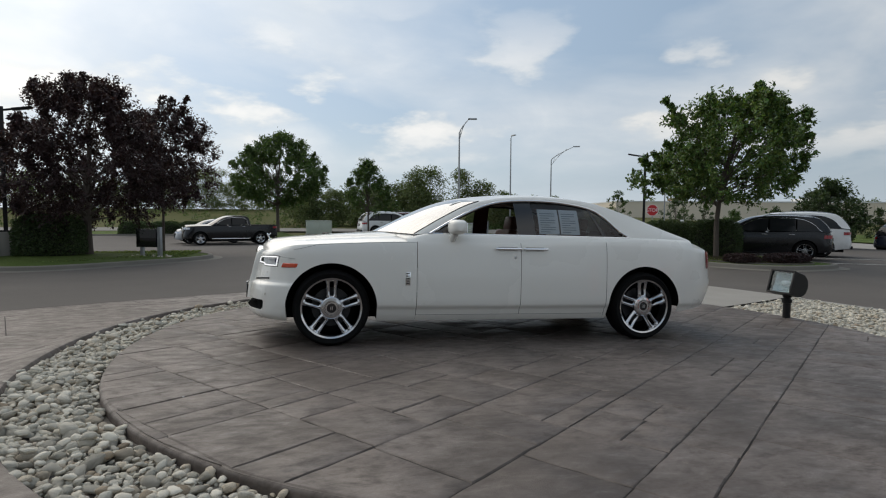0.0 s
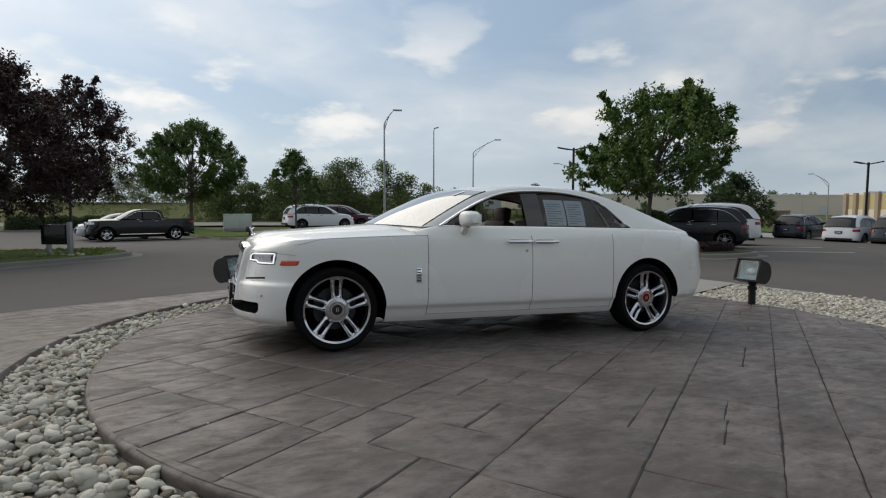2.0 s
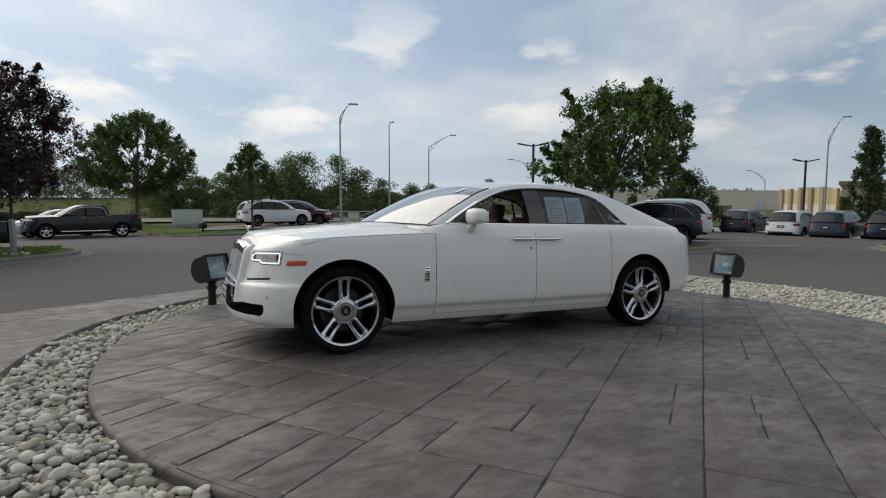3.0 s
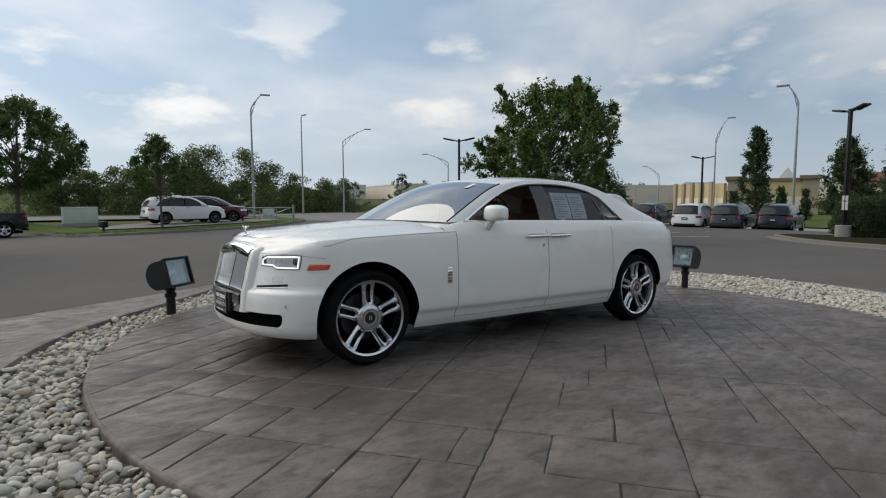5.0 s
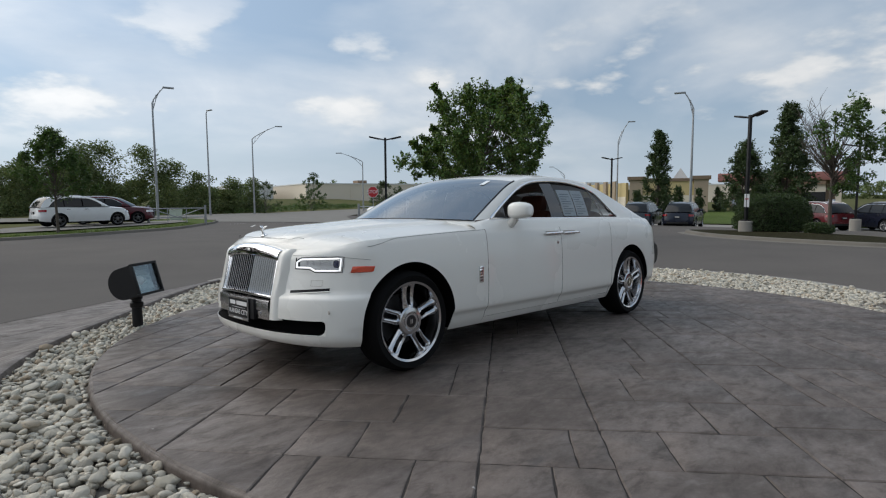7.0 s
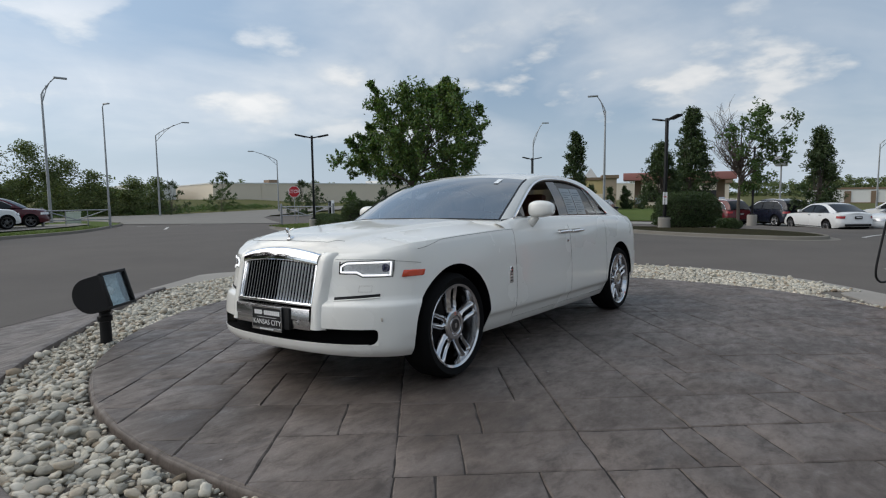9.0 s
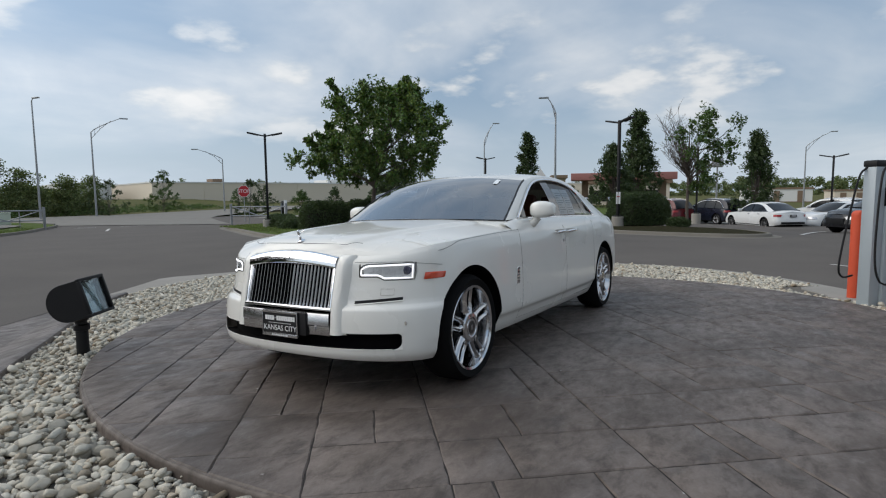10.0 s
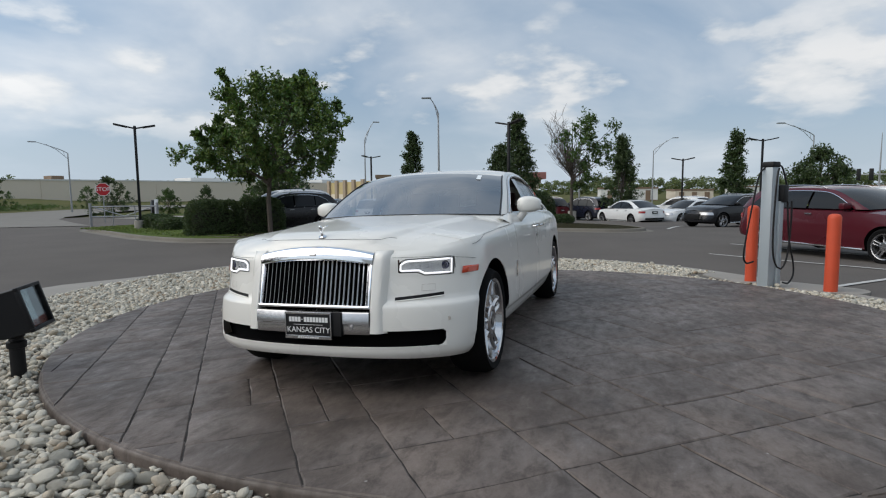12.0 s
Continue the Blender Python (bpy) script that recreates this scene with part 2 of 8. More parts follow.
def pad_material():
    """Stamped concrete: brown grey, clouded and streaked, with dark dimples and a worn sealer sheen."""
    m = bpy.data.materials.new("stamped_concrete")
    m.use_nodes = True
    nt = m.node_tree
    N, L = nt.nodes.new, nt.links.new
    b = nt.nodes["Principled BSDF"]
    co = N("ShaderNodeTexCoord")

    def noise_at(scale, detail, rough, distort, stretch=(1, 1, 1)):
        mp = N("ShaderNodeMapping")
        mp.inputs["Scale"].default_value = stretch
        mp.inputs["Rotation"].default_value = (0, 0, radians(-38.8))
        L(co.outputs["Object"], mp.inputs[0])
        n = N("ShaderNodeTexNoise")
        n.inputs["Scale"].default_value, n.inputs["Detail"].default_value, n.inputs["Roughness"].default_value, n.inputs["Distortion"].default_value = scale, detail, rough, distort
        L(mp.outputs[0], n.inputs["Vector"])
        return n.outputs["Fac"]

    def span(fac, a, b_, lo, hi):
        r = N("ShaderNodeMapRange")
        r.inputs[1].default_value, r.inputs[2].default_value, r.inputs[3].default_value, r.inputs[4].default_value = a, b_, lo, hi
        L(fac, r.inputs[0])
        return r.outputs[0]

    def blend(fac, a, c):
        x = N("ShaderNodeMix")
        x.data_type = "RGBA"
        L(fac, x.inputs[0])
        for k, v in ((6, a), (7, c)):
            if isinstance(v, tuple):
                x.inputs[k].default_value = (*v, 1)
            else:
                L(v, x.inputs[k])
        return x.outputs[2]

    cloud, streak, grain, dimple = noise_at(0.9, 9, 0.66, 0.25), noise_at(5.0, 9, 0.72, 0.25, (1.0, 1.9, 1)), noise_at(55, 6, 0.65, 0.1), noise_at(3.4, 4, 0.55, 0.2, (1, 1.6, 1))
    col = blend(span(cloud, 0.40, 0.60, 0, 1), (0.170, 0.138, 0.120), (0.082, 0.063, 0.052))
    col = blend(span(streak, 0.48, 0.64, 0, 0.8), col, (0.052, 0.040, 0.033))
    col = blend(span(streak, 0.44, 0.30, 0, 0.6), col, (0.205, 0.174, 0.154))
    col = blend(span(dimple, 0.62, 0.72, 0, 0.6), col, (0.05, 0.042, 0.038))
    col = blend(span(grain, 0.3, 0.7, 0, 0.4), col, (0.07, 0.058, 0.05))
    # dried white specks
    speck = N("ShaderNodeTexVoronoi")
    speck.inputs["Scale"].default_value = 3.1
    L(co.outputs["Object"], speck.inputs["Vector"])
    edge = N("ShaderNodeMath")
    edge.operation = "MULTIPLY_ADD"
    edge.inputs[1].default_value = 0.05
    L(grain, edge.inputs[0]), L(speck.outputs["Distance"], edge.inputs[2])
    col = blend(span(edge.outputs[0], 0.052, 0.040, 0, 0.8), col, (0.50, 0.49, 0.47))
    hs = N("ShaderNodeHueSaturation")
    L(col, hs.inputs["Color"])
    L(span(N("ShaderNodeObjectInfo").outputs["Random"], 0, 1, 0.955, 1.045), hs.inputs["Value"])
    L(hs.outputs[0], b.inputs["Base Color"])
    L(span(streak, 0.34, 0.66, 0.42, 0.72), b.inputs["Roughness"])
    add = N("ShaderNodeMath")
    add.operation = "MULTIPLY_ADD"
    add.inputs[1].default_value = 0.3
    L(grain, add.inputs[0]), L(streak, add.inputs[2])
    bp = N("ShaderNodeBump")
    bp.inputs["Strength"].default_value, bp.inputs["Distance"].default_value = 0.5, 0.009
    L(add.outputs[0], bp.inputs["Height"]), L(bp.outputs[0], b.inputs["Normal"])
    return m


M_PAD = pad_material()
M_JOINT = material("pad_joint", (0.034, 0.029, 0.026), 0.9, 0.0, (0.018, 0.015, 0.014), 5, 50, 0.002)
M_GRASS = material("mown_grass", (0.064, 0.108, 0.026), 0.95, 0.0, (0.115, 0.14, 0.046), 0.4, 40, 0.03, spec=0.05)
M_FIELD = material("rough_field", (0.056, 0.080, 0.024), 0.95, 0.0, (0.130, 0.118, 0.056), 0.16, 2.2, 0.1, spread=0.4, spec=0.04)
M_MULCH = material("mulch", (0.030, 0.022, 0.015), 0.95, 0.0, (0.040, 0.042, 0.018), 2.2, 50, 0.03, spec=0.05)


def stone_material(name, per_island):
    """River stones, each in one of several greys and tans, finely mottled."""
    m = material(name, (0.44, 0.42, 0.38), 0.86, 0.0, (0.30, 0.285, 0.26), 14, 140, 0.006, spec=0.3)
    nt = m.node_tree
    N, L = nt.nodes.new, nt.links.new
    src = N("ShaderNodeNewGeometry").outputs["Random Per Island"] if per_island else N("ShaderNodeObjectInfo").outputs["Random"]
    ramp = N("ShaderNodeValToRGB")
    ramp.color_ramp.interpolation = "CONSTANT"
    e = ramp.color_ramp.elements
    e[0].color, e[1].position, e[1].color = (0.535, 0.515, 0.46, 1), 0.2, (0.62, 0.59, 0.525, 1)
    for p, c in ((0.36, (0.51, 0.505, 0.46)), (0.5, (0.70, 0.67, 0.605)), (0.6, (0.53, 0.48, 0.395)), (0.72, (0.58, 0.56, 0.51)), (0.84, (0.66, 0.63, 0.57)), (0.96, (0.40, 0.33, 0.25))):
        k = e.new(p)
        k.color = (*c, 1)
    b = nt.nodes["Principled BSDF"]
    mottled = b.inputs["Base Color"].links[0].from_socket
    mx = N("ShaderNodeMix")
    mx.data_type, mx.blend_type = "RGBA", "OVERLAY"
    mx.inputs[0].default_value = 0.55
    L(src, ramp.inputs[0]), L(ramp.outputs[0], mx.inputs[6]), L(mottled, mx.inputs[7]), L(mx.outputs[2], b.inputs["Base Color"])
    return m


M_STONE, M_PEBBLE = stone_material("river_stones", True), stone_material("river_stone", False)
M_BED = material("gravel_bed", (0.16, 0.145, 0.12), 0.95, 0.0, (0.09, 0.08, 0.07), 8, 60, 0.01)
M_WHITELINE = material("road_marking", (0.62, 0.61, 0.58), 0.8, 0.0, (0.42, 0.41, 0.39), 6, 50)
M_LEAF = material("green_leaves", (0.045, 0.085, 0.022), 0.55, 0.0, (0.075, 0.125, 0.032), 1.0, 14, island=0.4, thin=0.35)
M_LEAFB = material("fresh_leaves", (0.056, 0.11, 0.022), 0.45, 0.0, (0.115, 0.175, 0.045), 1.0, 14, island=0.6, thin=0.28)
M_TUFT = material("grass_blades", (0.095, 0.150, 0.040), 0.9, 0.0, (0.14, 0.175, 0.06), 1.0, 14, island=0.3, thin=0.30)
M_LEAFD = material("dark_leaves", (0.034, 0.062, 0.023), 0.6, 0.0, (0.062, 0.092, 0.032), 1.0, 14, island=0.4, thin=0.30)
M_PURPLE = material("purple_leaves", (0.026, 0.012, 0.014), 0.5, 0.0, (0.045, 0.02, 0.02), 1.0, 14, island=0.4, thin=0.25)
# distance haze is put into these paler greens; no mist is drawn
M_WOODS = material("hazed_far_leaves", (0.088, 0.128, 0.050), 0.8, 0.0, (0.15, 0.178, 0.074), 0.15, 3, island=0.45, thin=0.25)
# shade inside the shrubs, put into a dark core colour
M_SHRUBSHADE = material("shrub_inner_shade", (0.02, 0.022, 0.012), 0.95, 0.0, (0.03, 0.026, 0.018), 4, 50, 0.01)
M_BARK = material("bark", (0.075, 0.058, 0.045), 0.95, 0.0, (0.12, 0.10, 0.085), 6, 60, 0.01)
M_POLE = material("black_pole", (0.009, 0.009, 0.010), 0.5, 0.0, (0.013, 0.013, 0.014), 4, 60, spec=0.3)
M_GALV = material("galvanised_steel", (0.36, 0.37, 0.38), 0.45, 0.7, (0.28, 0.29, 0.3), 5, 70)
M_ORANGE = material("orange_sleeve", (0.66, 0.088, 0.032), 0.55, 0.0, (0.54, 0.07, 0.026), 3, 80)
M_CHARGER = material("grey_charger_paint", (0.42, 0.47, 0.50), 0.35, 0.1, (0.38, 0.43, 0.46), 2, 90)
M_SIGNRED = material("stop_red", (0.50, 0.016, 0.022), 0.5, 0.0, (0.42, 0.014, 0.02), 3, 40)
M_SIGNWHITE = material("sign_white", (0.78, 0.78, 0.78), 0.5)
M_UTILITY = material("pale_green_cabinet", (0.52, 0.57, 0.49), 0.6, 0.0, (0.45, 0.49, 0.42), 2, 40)
M_CREAM = material("cream_wall", (0.70, 0.62, 0.51), 0.9, 0.0, (0.62, 0.55, 0.45), 0.05, 1.5)
M_GREYWALL = material("pale_grey_wall", (0.58, 0.59, 0.57), 0.9, 0.0, (0.52, 0.53, 0.52), 0.05, 1.5)
M_TOWER = material("tan_stucco", (0.37, 0.29, 0.215), 0.9, 0.0, (0.32, 0.25, 0.185), 0.3, 3)
M_YELLOW = material("yellow_stucco", (0.54, 0.43, 0.22), 0.9, 0.0, (0.49, 0.39, 0.20), 0.1, 2)
M_BROWN = material("brown_stone", (0.22, 0.155, 0.105), 0.9, 0.0, (0.18, 0.125, 0.085), 0.3, 3)
M_ROOFWHITE = material("white_roof", (0.66, 0.66, 0.64), 0.8)
M_CANOPY = material("red_canopy", (0.36, 0.15, 0.13), 0.6, 0.0, (0.30, 0.12, 0.105), 0.3, 4)


# ---- tools ----
def part(name, bm, mat, parent=None, label="", angle=35.0):
    """Links a bmesh as one mesh object, under parent if given, with edges sharper than the angle left sharp."""
    bm.normal_update()
    for f in bm.faces:
        f.smooth = True
    lim = radians(angle)
    for e in bm.edges:
        if len(e.link_faces) == 2 and e.calc_face_angle(0.0) > lim:
            e.smooth = False
    me = bpy.data.meshes.new(name)
    bm.to_mesh(me)
    bm.free()
    me.materials.append(mat)
    ob = new(name, me)
    if parent is not None:
        ob.parent = parent
    if label:
        tagged(ob, label)
    return ob


def thing(name, m, label, category, group="", kind=""):
    ob = new(name)
    ob.empty_display_size = 0.2
    ob.matrix_world = m
    return tagged(ob, label, category, group, kind)


def box(bm, x0, x1, y0, y1, z0, z1, bevel=0.0, m=None):
    vs = [bm.verts.new((x, y, z)) for z in (z0, z1) for y in (y0, y1) for x in (x0, x1)]
    fs = [bm.faces.new([vs[i] for i in q]) for q in ((0, 2, 3, 1), (4, 5, 7, 6), (0, 1, 5, 4), (2, 6, 7, 3), (0, 4, 6, 2), (1, 3, 7, 5))]
    if bevel:
        es = {e for f in fs for e in f.edges}
        out = bmesh.ops.bevel(bm, geom=list(es), offset=bevel, segments=2, affect="EDGES", profile=0.6)
        vs = list({v for f in out["faces"] for v in f.verts} | {v for v in vs if v.is_valid})
    if m is not None:
        bmesh.ops.transform(bm, matrix=m, verts=[v for v in vs if v.is_valid])
    return bm


def boxed(*a, **k):
    return box(bmesh.new(), *a, **k)


def tube(bm, pts, radii, sides=10, cap=True):
    """A round bar along pts; radii one number or one per point."""
    pts = [Vector(p) for p in pts]
    if isinstance(radii, (int, float)):
        radii = [radii] * len(pts)
    rings = []
    ref = None
    for i, p in enumerate(pts):
        d = (pts[min(i + 1, len(pts) - 1)] - pts[max(i - 1, 0)]).normalized()
        if ref is None:
            ref = Vector((1, 0, 0)) if abs(d.x) < 0.8 else Vector((0, 1, 0))
        a = (ref - d * ref.dot(d)).normalized()
        ref = a
        b = d.cross(a)
        rings.append([bm.verts.new(p + (a * math.cos(t) + b * math.sin(t)) * radii[i]) for t in [2 * math.pi * k / sides for k in range(sides)]])
    for r0, r1 in zip(rings, rings[1:]):
        for k in range(sides):
            bm.faces.new((r0[k], r0[(k + 1) % sides], r1[(k + 1) % sides], r1[k]))
    if cap:
        bm.faces.new(rings[0][::-1])
        bm.faces.new(rings[-1])
    return bm


def lathe(bm, prof, axis="Y", sides=40, m=None):
    """Spins (radius, along) pairs round an axis."""
    rings = []
    for r, h in prof:
        ring = []
        for k in range(sides):
            t = 2 * math.pi * k / sides
            c, s = r * math.cos(t), r * math.sin(t)
            p = Vector((c, h, s)) if axis == "Y" else (Vector((c, s, h)) if axis == "Z" else Vector((h, c, s)))
            ring.append(bm.verts.new(m @ p if m is not None else p))
        rings.append(ring)
    for r0, r1 in zip(rings, rings[1:]):
        for k in range(sides):
            bm.faces.new((r0[k], r0[(k + 1) % sides], r1[(k + 1) % sides], r1[k]))
    return bm


def grid(bm, rows, close=False):
    """Quads between rows of points; points that fall together are merged."""
    vr = [[bm.verts.new(p) for p in r] for r in rows]
    for a, b in zip(vr, vr[1:]):
        n = len(a)
        for k in range(n if close else n - 1):
            bm.faces.new((a[k], a[(k + 1) % n], b[(k + 1) % n], b[k]))
    return bm


def weld(bm, d=0.0006):
    bmesh.ops.remove_doubles(bm, verts=bm.verts[:], dist=d)
    bmesh.ops.recalc_face_normals(bm, faces=bm.faces[:])
    return bm


def slab_of(bm, outline, z0, z1, bevel=0.0):
    """An upright prism over a closed outline of (x, y)."""
    lo, hi = [bm.verts.new((x, y, z0)) for x, y in outline], [bm.verts.new((x, y, z1)) for x, y in outline]
    n = len(outline)
    for k in range(n):
        bm.faces.new((lo[k], lo[(k + 1) % n], hi[(k + 1) % n], hi[k]))
    top = bm.faces.new(hi)
    bm.faces.new(lo[::-1])
    if bevel:
        bmesh.ops.bevel(bm, geom=list(top.edges), offset=bevel, segments=3, affect="EDGES", profile=0.5)
    return bm


def smooth_loop(pts, n=8):
    """A closed Catmull-Rom outline through a few corners."""
    out = []
    k = len(pts)
    for i in range(k):
        p0, p1, p2, p3 = [Vector(pts[(i + j) % k]) for j in (-1, 0, 1, 2)]
        for s in range(n):
            t = s / n
            out.append(tuple(0.5 * ((2 * p1) + (p2 - p0) * t + (2 * p0 - 5 * p1 + 4 * p2 - p3) * t * t + (3 * p1 - p0 - 3 * p2 + p3) * t ** 3)))
    return out


def curve_at(pts, x):
    """Smooth curve through (x, value) pairs, held flat outside them."""
    if x <= pts[0][0]:
        return pts[0][1]
    if x >= pts[-1][0]:
        return pts[-1][1]
    for i in range(len(pts) - 1):
        if pts[i][0] <= x <= pts[i + 1][0]:
            (x1, y1), (x2, y2) = pts[i], pts[i + 1]
            (x0, y0) = pts[i - 1] if i else (2 * x1 - x2, 2 * y1 - y2)
            (x3, y3) = pts[i + 2] if i + 2 < len(pts) else (2 * x2 - x1, 2 * y2 - y1)
            t = (x - x1) / (x2 - x1)
            m1, m2 = (y2 - y0) / (x2 - x0) * (x2 - x1), (y3 - y1) / (x3 - x1) * (x2 - x1)
            return (2 * t ** 3 - 3 * t * t + 1) * y1 + (t ** 3 - 2 * t * t + t) * m1 + (-2 * t ** 3 + 3 * t * t) * y2 + (t ** 3 - t * t) * m2


def step(a, b, x):
    t = min(1.0, max(0.0, (x - a) / (b - a)))
    return t * t * (3 - 2 * t)


def hill(x, y):
    """Rise of the field beyond the lot: high to the north-west, a low swell beyond the exit road."""
    swell = 1.75 * step(17.0, 46.0, (y - 33.0 - 0.62 * x) * 0.85) * step(4.0, 16.0, x)
    return 3.2 * step(72, 130, y) * (1 - step(-6, 12, x)) + swell


def gz(x, y):
    """Height of the paved ground: with the pad's fall close to it, easing to a gentle fall all round."""
    r = math.hypot(x - 0.85, y + 0.1)
    near = -0.0253 * x - 0.0276 * y - 0.085
    far = -0.22 - 0.010 * (min(r, 60.0) - 12)
    w = step(5.0, 14.0, r)
    # the lot sags towards its north-west corner
    dip = -0.30 * step(20.0, 32.0, y) * (1 - step(38.0, 45.0, y)) * (1 - step(-5.0, 2.5, x)) * step(-40.0, -25.0, x)
    # and the parking rows to the east lie lower
    east = -0.32 * step(20.0, 31.0, x) * (1 - step(42.0, 62.0, x)) * step(-26.0, -12.0, y) * (1 - step(16.0, 30.0, y))
    return near * (1 - w) + far * w + dip + east


# ---- ground ----
PAD = (0.85, -0.13, 4.62, 4.11, radians(46.7))  # centre, half axes and turn of the raised pad, in its own frame


def pad_point(t, grow=0.0):
    cx, cy, a, b, w = PAD
    # the rim is a little flatter towards the west and the east
    flat = 1 - 0.013 * math.exp(-((math.remainder(t + w - radians(187), 2 * math.pi)) / 0.36) ** 2)
    flat -= 0.062 * math.exp(-((math.remainder(t + w - radians(4), 2 * math.pi)) / 0.62) ** 2) + 0.036 * math.exp(-((math.remainder(t + w + radians(68), 2 * math.pi)) / 0.45) ** 2)
    u, v = (a + grow) * math.cos(t) * flat, (b + grow) * math.sin(t) * flat
    return cx + u * math.cos(w) - v * math.sin(w), cy + u * math.sin(w) + v * math.cos(w)


def bed_point(t):
    """Outer edge of the stone bed round the pad."""
    x, y = pad_point(t, 0.6)
    k = step(-1.0, 6.0, x + 0.7 * y)
    return x + 2.1 * k * step(0, 5, x), y + 2.3 * k * step(0, 4, y)


def ground_mesh():
    bm = bmesh.new()
    rings = [0.01, 3, 6, 9, 12, 16, 20, 26, 34, 40, 45, 50, 56, 60, 64, 68, 72, 76, 80, 86, 95, 105, 115, 125, 140, 170, 260, 450, 900, 2500]
    rows = []
    for r in rings:
        rows.append([(r * math.cos(t) + 0.85, r * math.sin(t), gz(r * math.cos(t) + 0.85, r * math.sin(t)) - 0.12 - 0.05 + hill(r * math.cos(t) + 0.85, r * math.sin(t))) for t in [2 * math.pi * k / 96 for k in range(96)]])
    grid(bm, rows, close=True)
    tagged(part("ground", bm, M_FIELD), "rough green and straw field out to the horizon", "ground", kind="structure")


ground_mesh()


def ribbon(name, pts_a, pts_b, lift, mat, label, across=6):
    """Pavement between two edge lines, draped on the ground."""
    bm = bmesh.new()
    rows = []
    for (xa, ya), (xb, yb) in zip(pts_a, pts_b):
        rows.append([(xa + (xb - xa) * k / across, ya + (yb - ya) * k / across, gz(xa + (xb - xa) * k / across, ya + (yb - ya) * k / across) + lift) for k in range(across + 1)])
    grid(bm, rows)
    bmesh.ops.recalc_face_normals(bm, faces=bm.faces[:])
    return tagged(part(name, bm, mat), label, name.replace("_", " "), kind="structure")


NORTH = [(-60, 47), (-30, 45), (-14, 44.5), (-6, 41), (-3.5, 33), (-2.2, 27), (0.5, 25.2), (3.5, 26.2), (7, 28.4), (10.4, 33.0), (14, 39.4), (14.8, 46)]


def lot_north(x):
    return curve_at(NORTH, x)


def lot():
    xs = [-60 + 1.25 * i for i in range(76)]
    a, b = [], []
    for x in xs:
        a.append((x, -60.0))
        b.append((x, min(lot_north(x), 46)))
    ribbon("road", a, b, 0.0, M_ASPHALT, "wide dark grey asphalt forecourt and drive", across=70)


lot()


# ---- cars ----
class Body:
    """The outer skin of a car that points to -x, wheels on z = 0."""

    def __init__(self, s):
        self.s = s

    def flank(self, x):
        s = self.s
        w = s["width"] * (1 - s.get("barrel", 0.03) * ((x - s.get("mid", 0.1)) / 2.2) ** 2)
        if x < s["xf"] + s["df"]:
            u = min(1.0, max(0.0, 1 - (x - s["xf"]) / s["df"]))
            w *= (1 - u ** s["nf"]) ** (1 / s["nf"])
        if x > s["xr"] - s["dr"]:
            u = min(1.0, max(0.0, 1 - (s["xr"] - x) / s["dr"]))
            w *= (1 - u ** s["nr"]) ** (1 / s["nr"])
        return w

    def low(self, x):
        s = self.s
        z = curve_at(s["low"], x)
        for xw in s["axles"]:
            d = abs(x - xw)
            if d < s["arch"]:
                z = max(z, s["hub"] + math.sqrt(s["arch"] ** 2 - d * d) * s.get("arch_rise", 1.0))
        return z

    def columns(self):
        """Plan points from the front's middle along one flank to the back's middle."""
        s = self.s
        R = s["arch"]
        ys = sorted({0.0, *[0.06 * k for k in range(1, 13)], *s.get("nose_cols", [])})
        out = []
        xlim = s["axles"][0] - R - 0.05
        for y in ys:
            w = s["width"] * (1 - s.get("barrel", 0.03) * ((s["xf"] + 0.3 - s.get("mid", 0.1)) / 2.2) ** 2)
            q = y / w
            if q >= 0.999:
                continue
            x = s["xf"] + s["df"] * (1 - (1 - q ** s["nf"]) ** (1 / s["nf"]))
            if x < xlim - 0.01:
                out.append((x, y))
        x0 = out[-1][0]
        xs = set()
        k = x0 + 0.04
        while k < xlim:
            xs.add(round(k, 4))
            k += 0.05
        for xw in s["axles"]:
            for i in range(33):
                xs.add(round(xw - R * math.cos(math.pi * i / 32), 4))
            xs.update((round(xw - R - 0.0015, 4), round(xw + R + 0.0015, 4)))
        a, b = s["axles"][0] + R, s["axles"][1] - R
        for i in range(1, 26):
            xs.add(round(a + (b - a) * i / 26, 4))
        xs.update(s.get("cuts", []))
        for i in range(1, 9):
            xs.add(round(s["axles"][1] + R + (s["xr"] - 0.16 - s["axles"][1] - R) * i / 8, 4))
        out += [(x, self.flank(x)) for x in sorted(xs) if x > x0]
        wr = self.flank(out[-1][0])
        for i in range(1, 17):
            y = wr * (1 - i / 16)
            w = s["width"] * (1 - s.get("barrel", 0.03) * ((s["xr"] - 0.3 - s.get("mid", 0.1)) / 2.2) ** 2)
            x = s["xr"] - s["dr"] * (1 - (1 - (y / w) ** s["nr"]) ** (1 / s["nr"]))
            out.append((x, y))
        return out

    def top(self, x):
        return curve_at(self.s["shoulder"], x)

    def share(self, x, z):
        """The height share of z; the show car keeps level lines up to its knee."""
        k = self.s.get("knee")
        if k is None:
            return (z - 0.2) / (self.top(x) - 0.2)
        return 0.7 * (z - 0.2) / (k - 0.2) if z < k else 0.7 + 0.3 * (z - k) / (self.top(x) - k)

    def height(self, x, v):
        k = self.s.get("knee")
        if k is None:
            return 0.2 + v * (self.top(x) - 0.2)
        return 0.2 + v / 0.7 * (k - 0.2) if v < 0.7 else k + (v - 0.7) / 0.3 * (self.top(x) - k)

    def inset(self, x, z):
        """How far the skin lies inside the plan at a height, from the front, flank and back profiles."""
        s = self.s
        f = 1 - step(s["xf"] + 0.22, s["xf"] + 0.66, x)
        r = step(s["xr"] - 0.62, s["xr"] - 0.12, x)
        v = self.share(x, z)
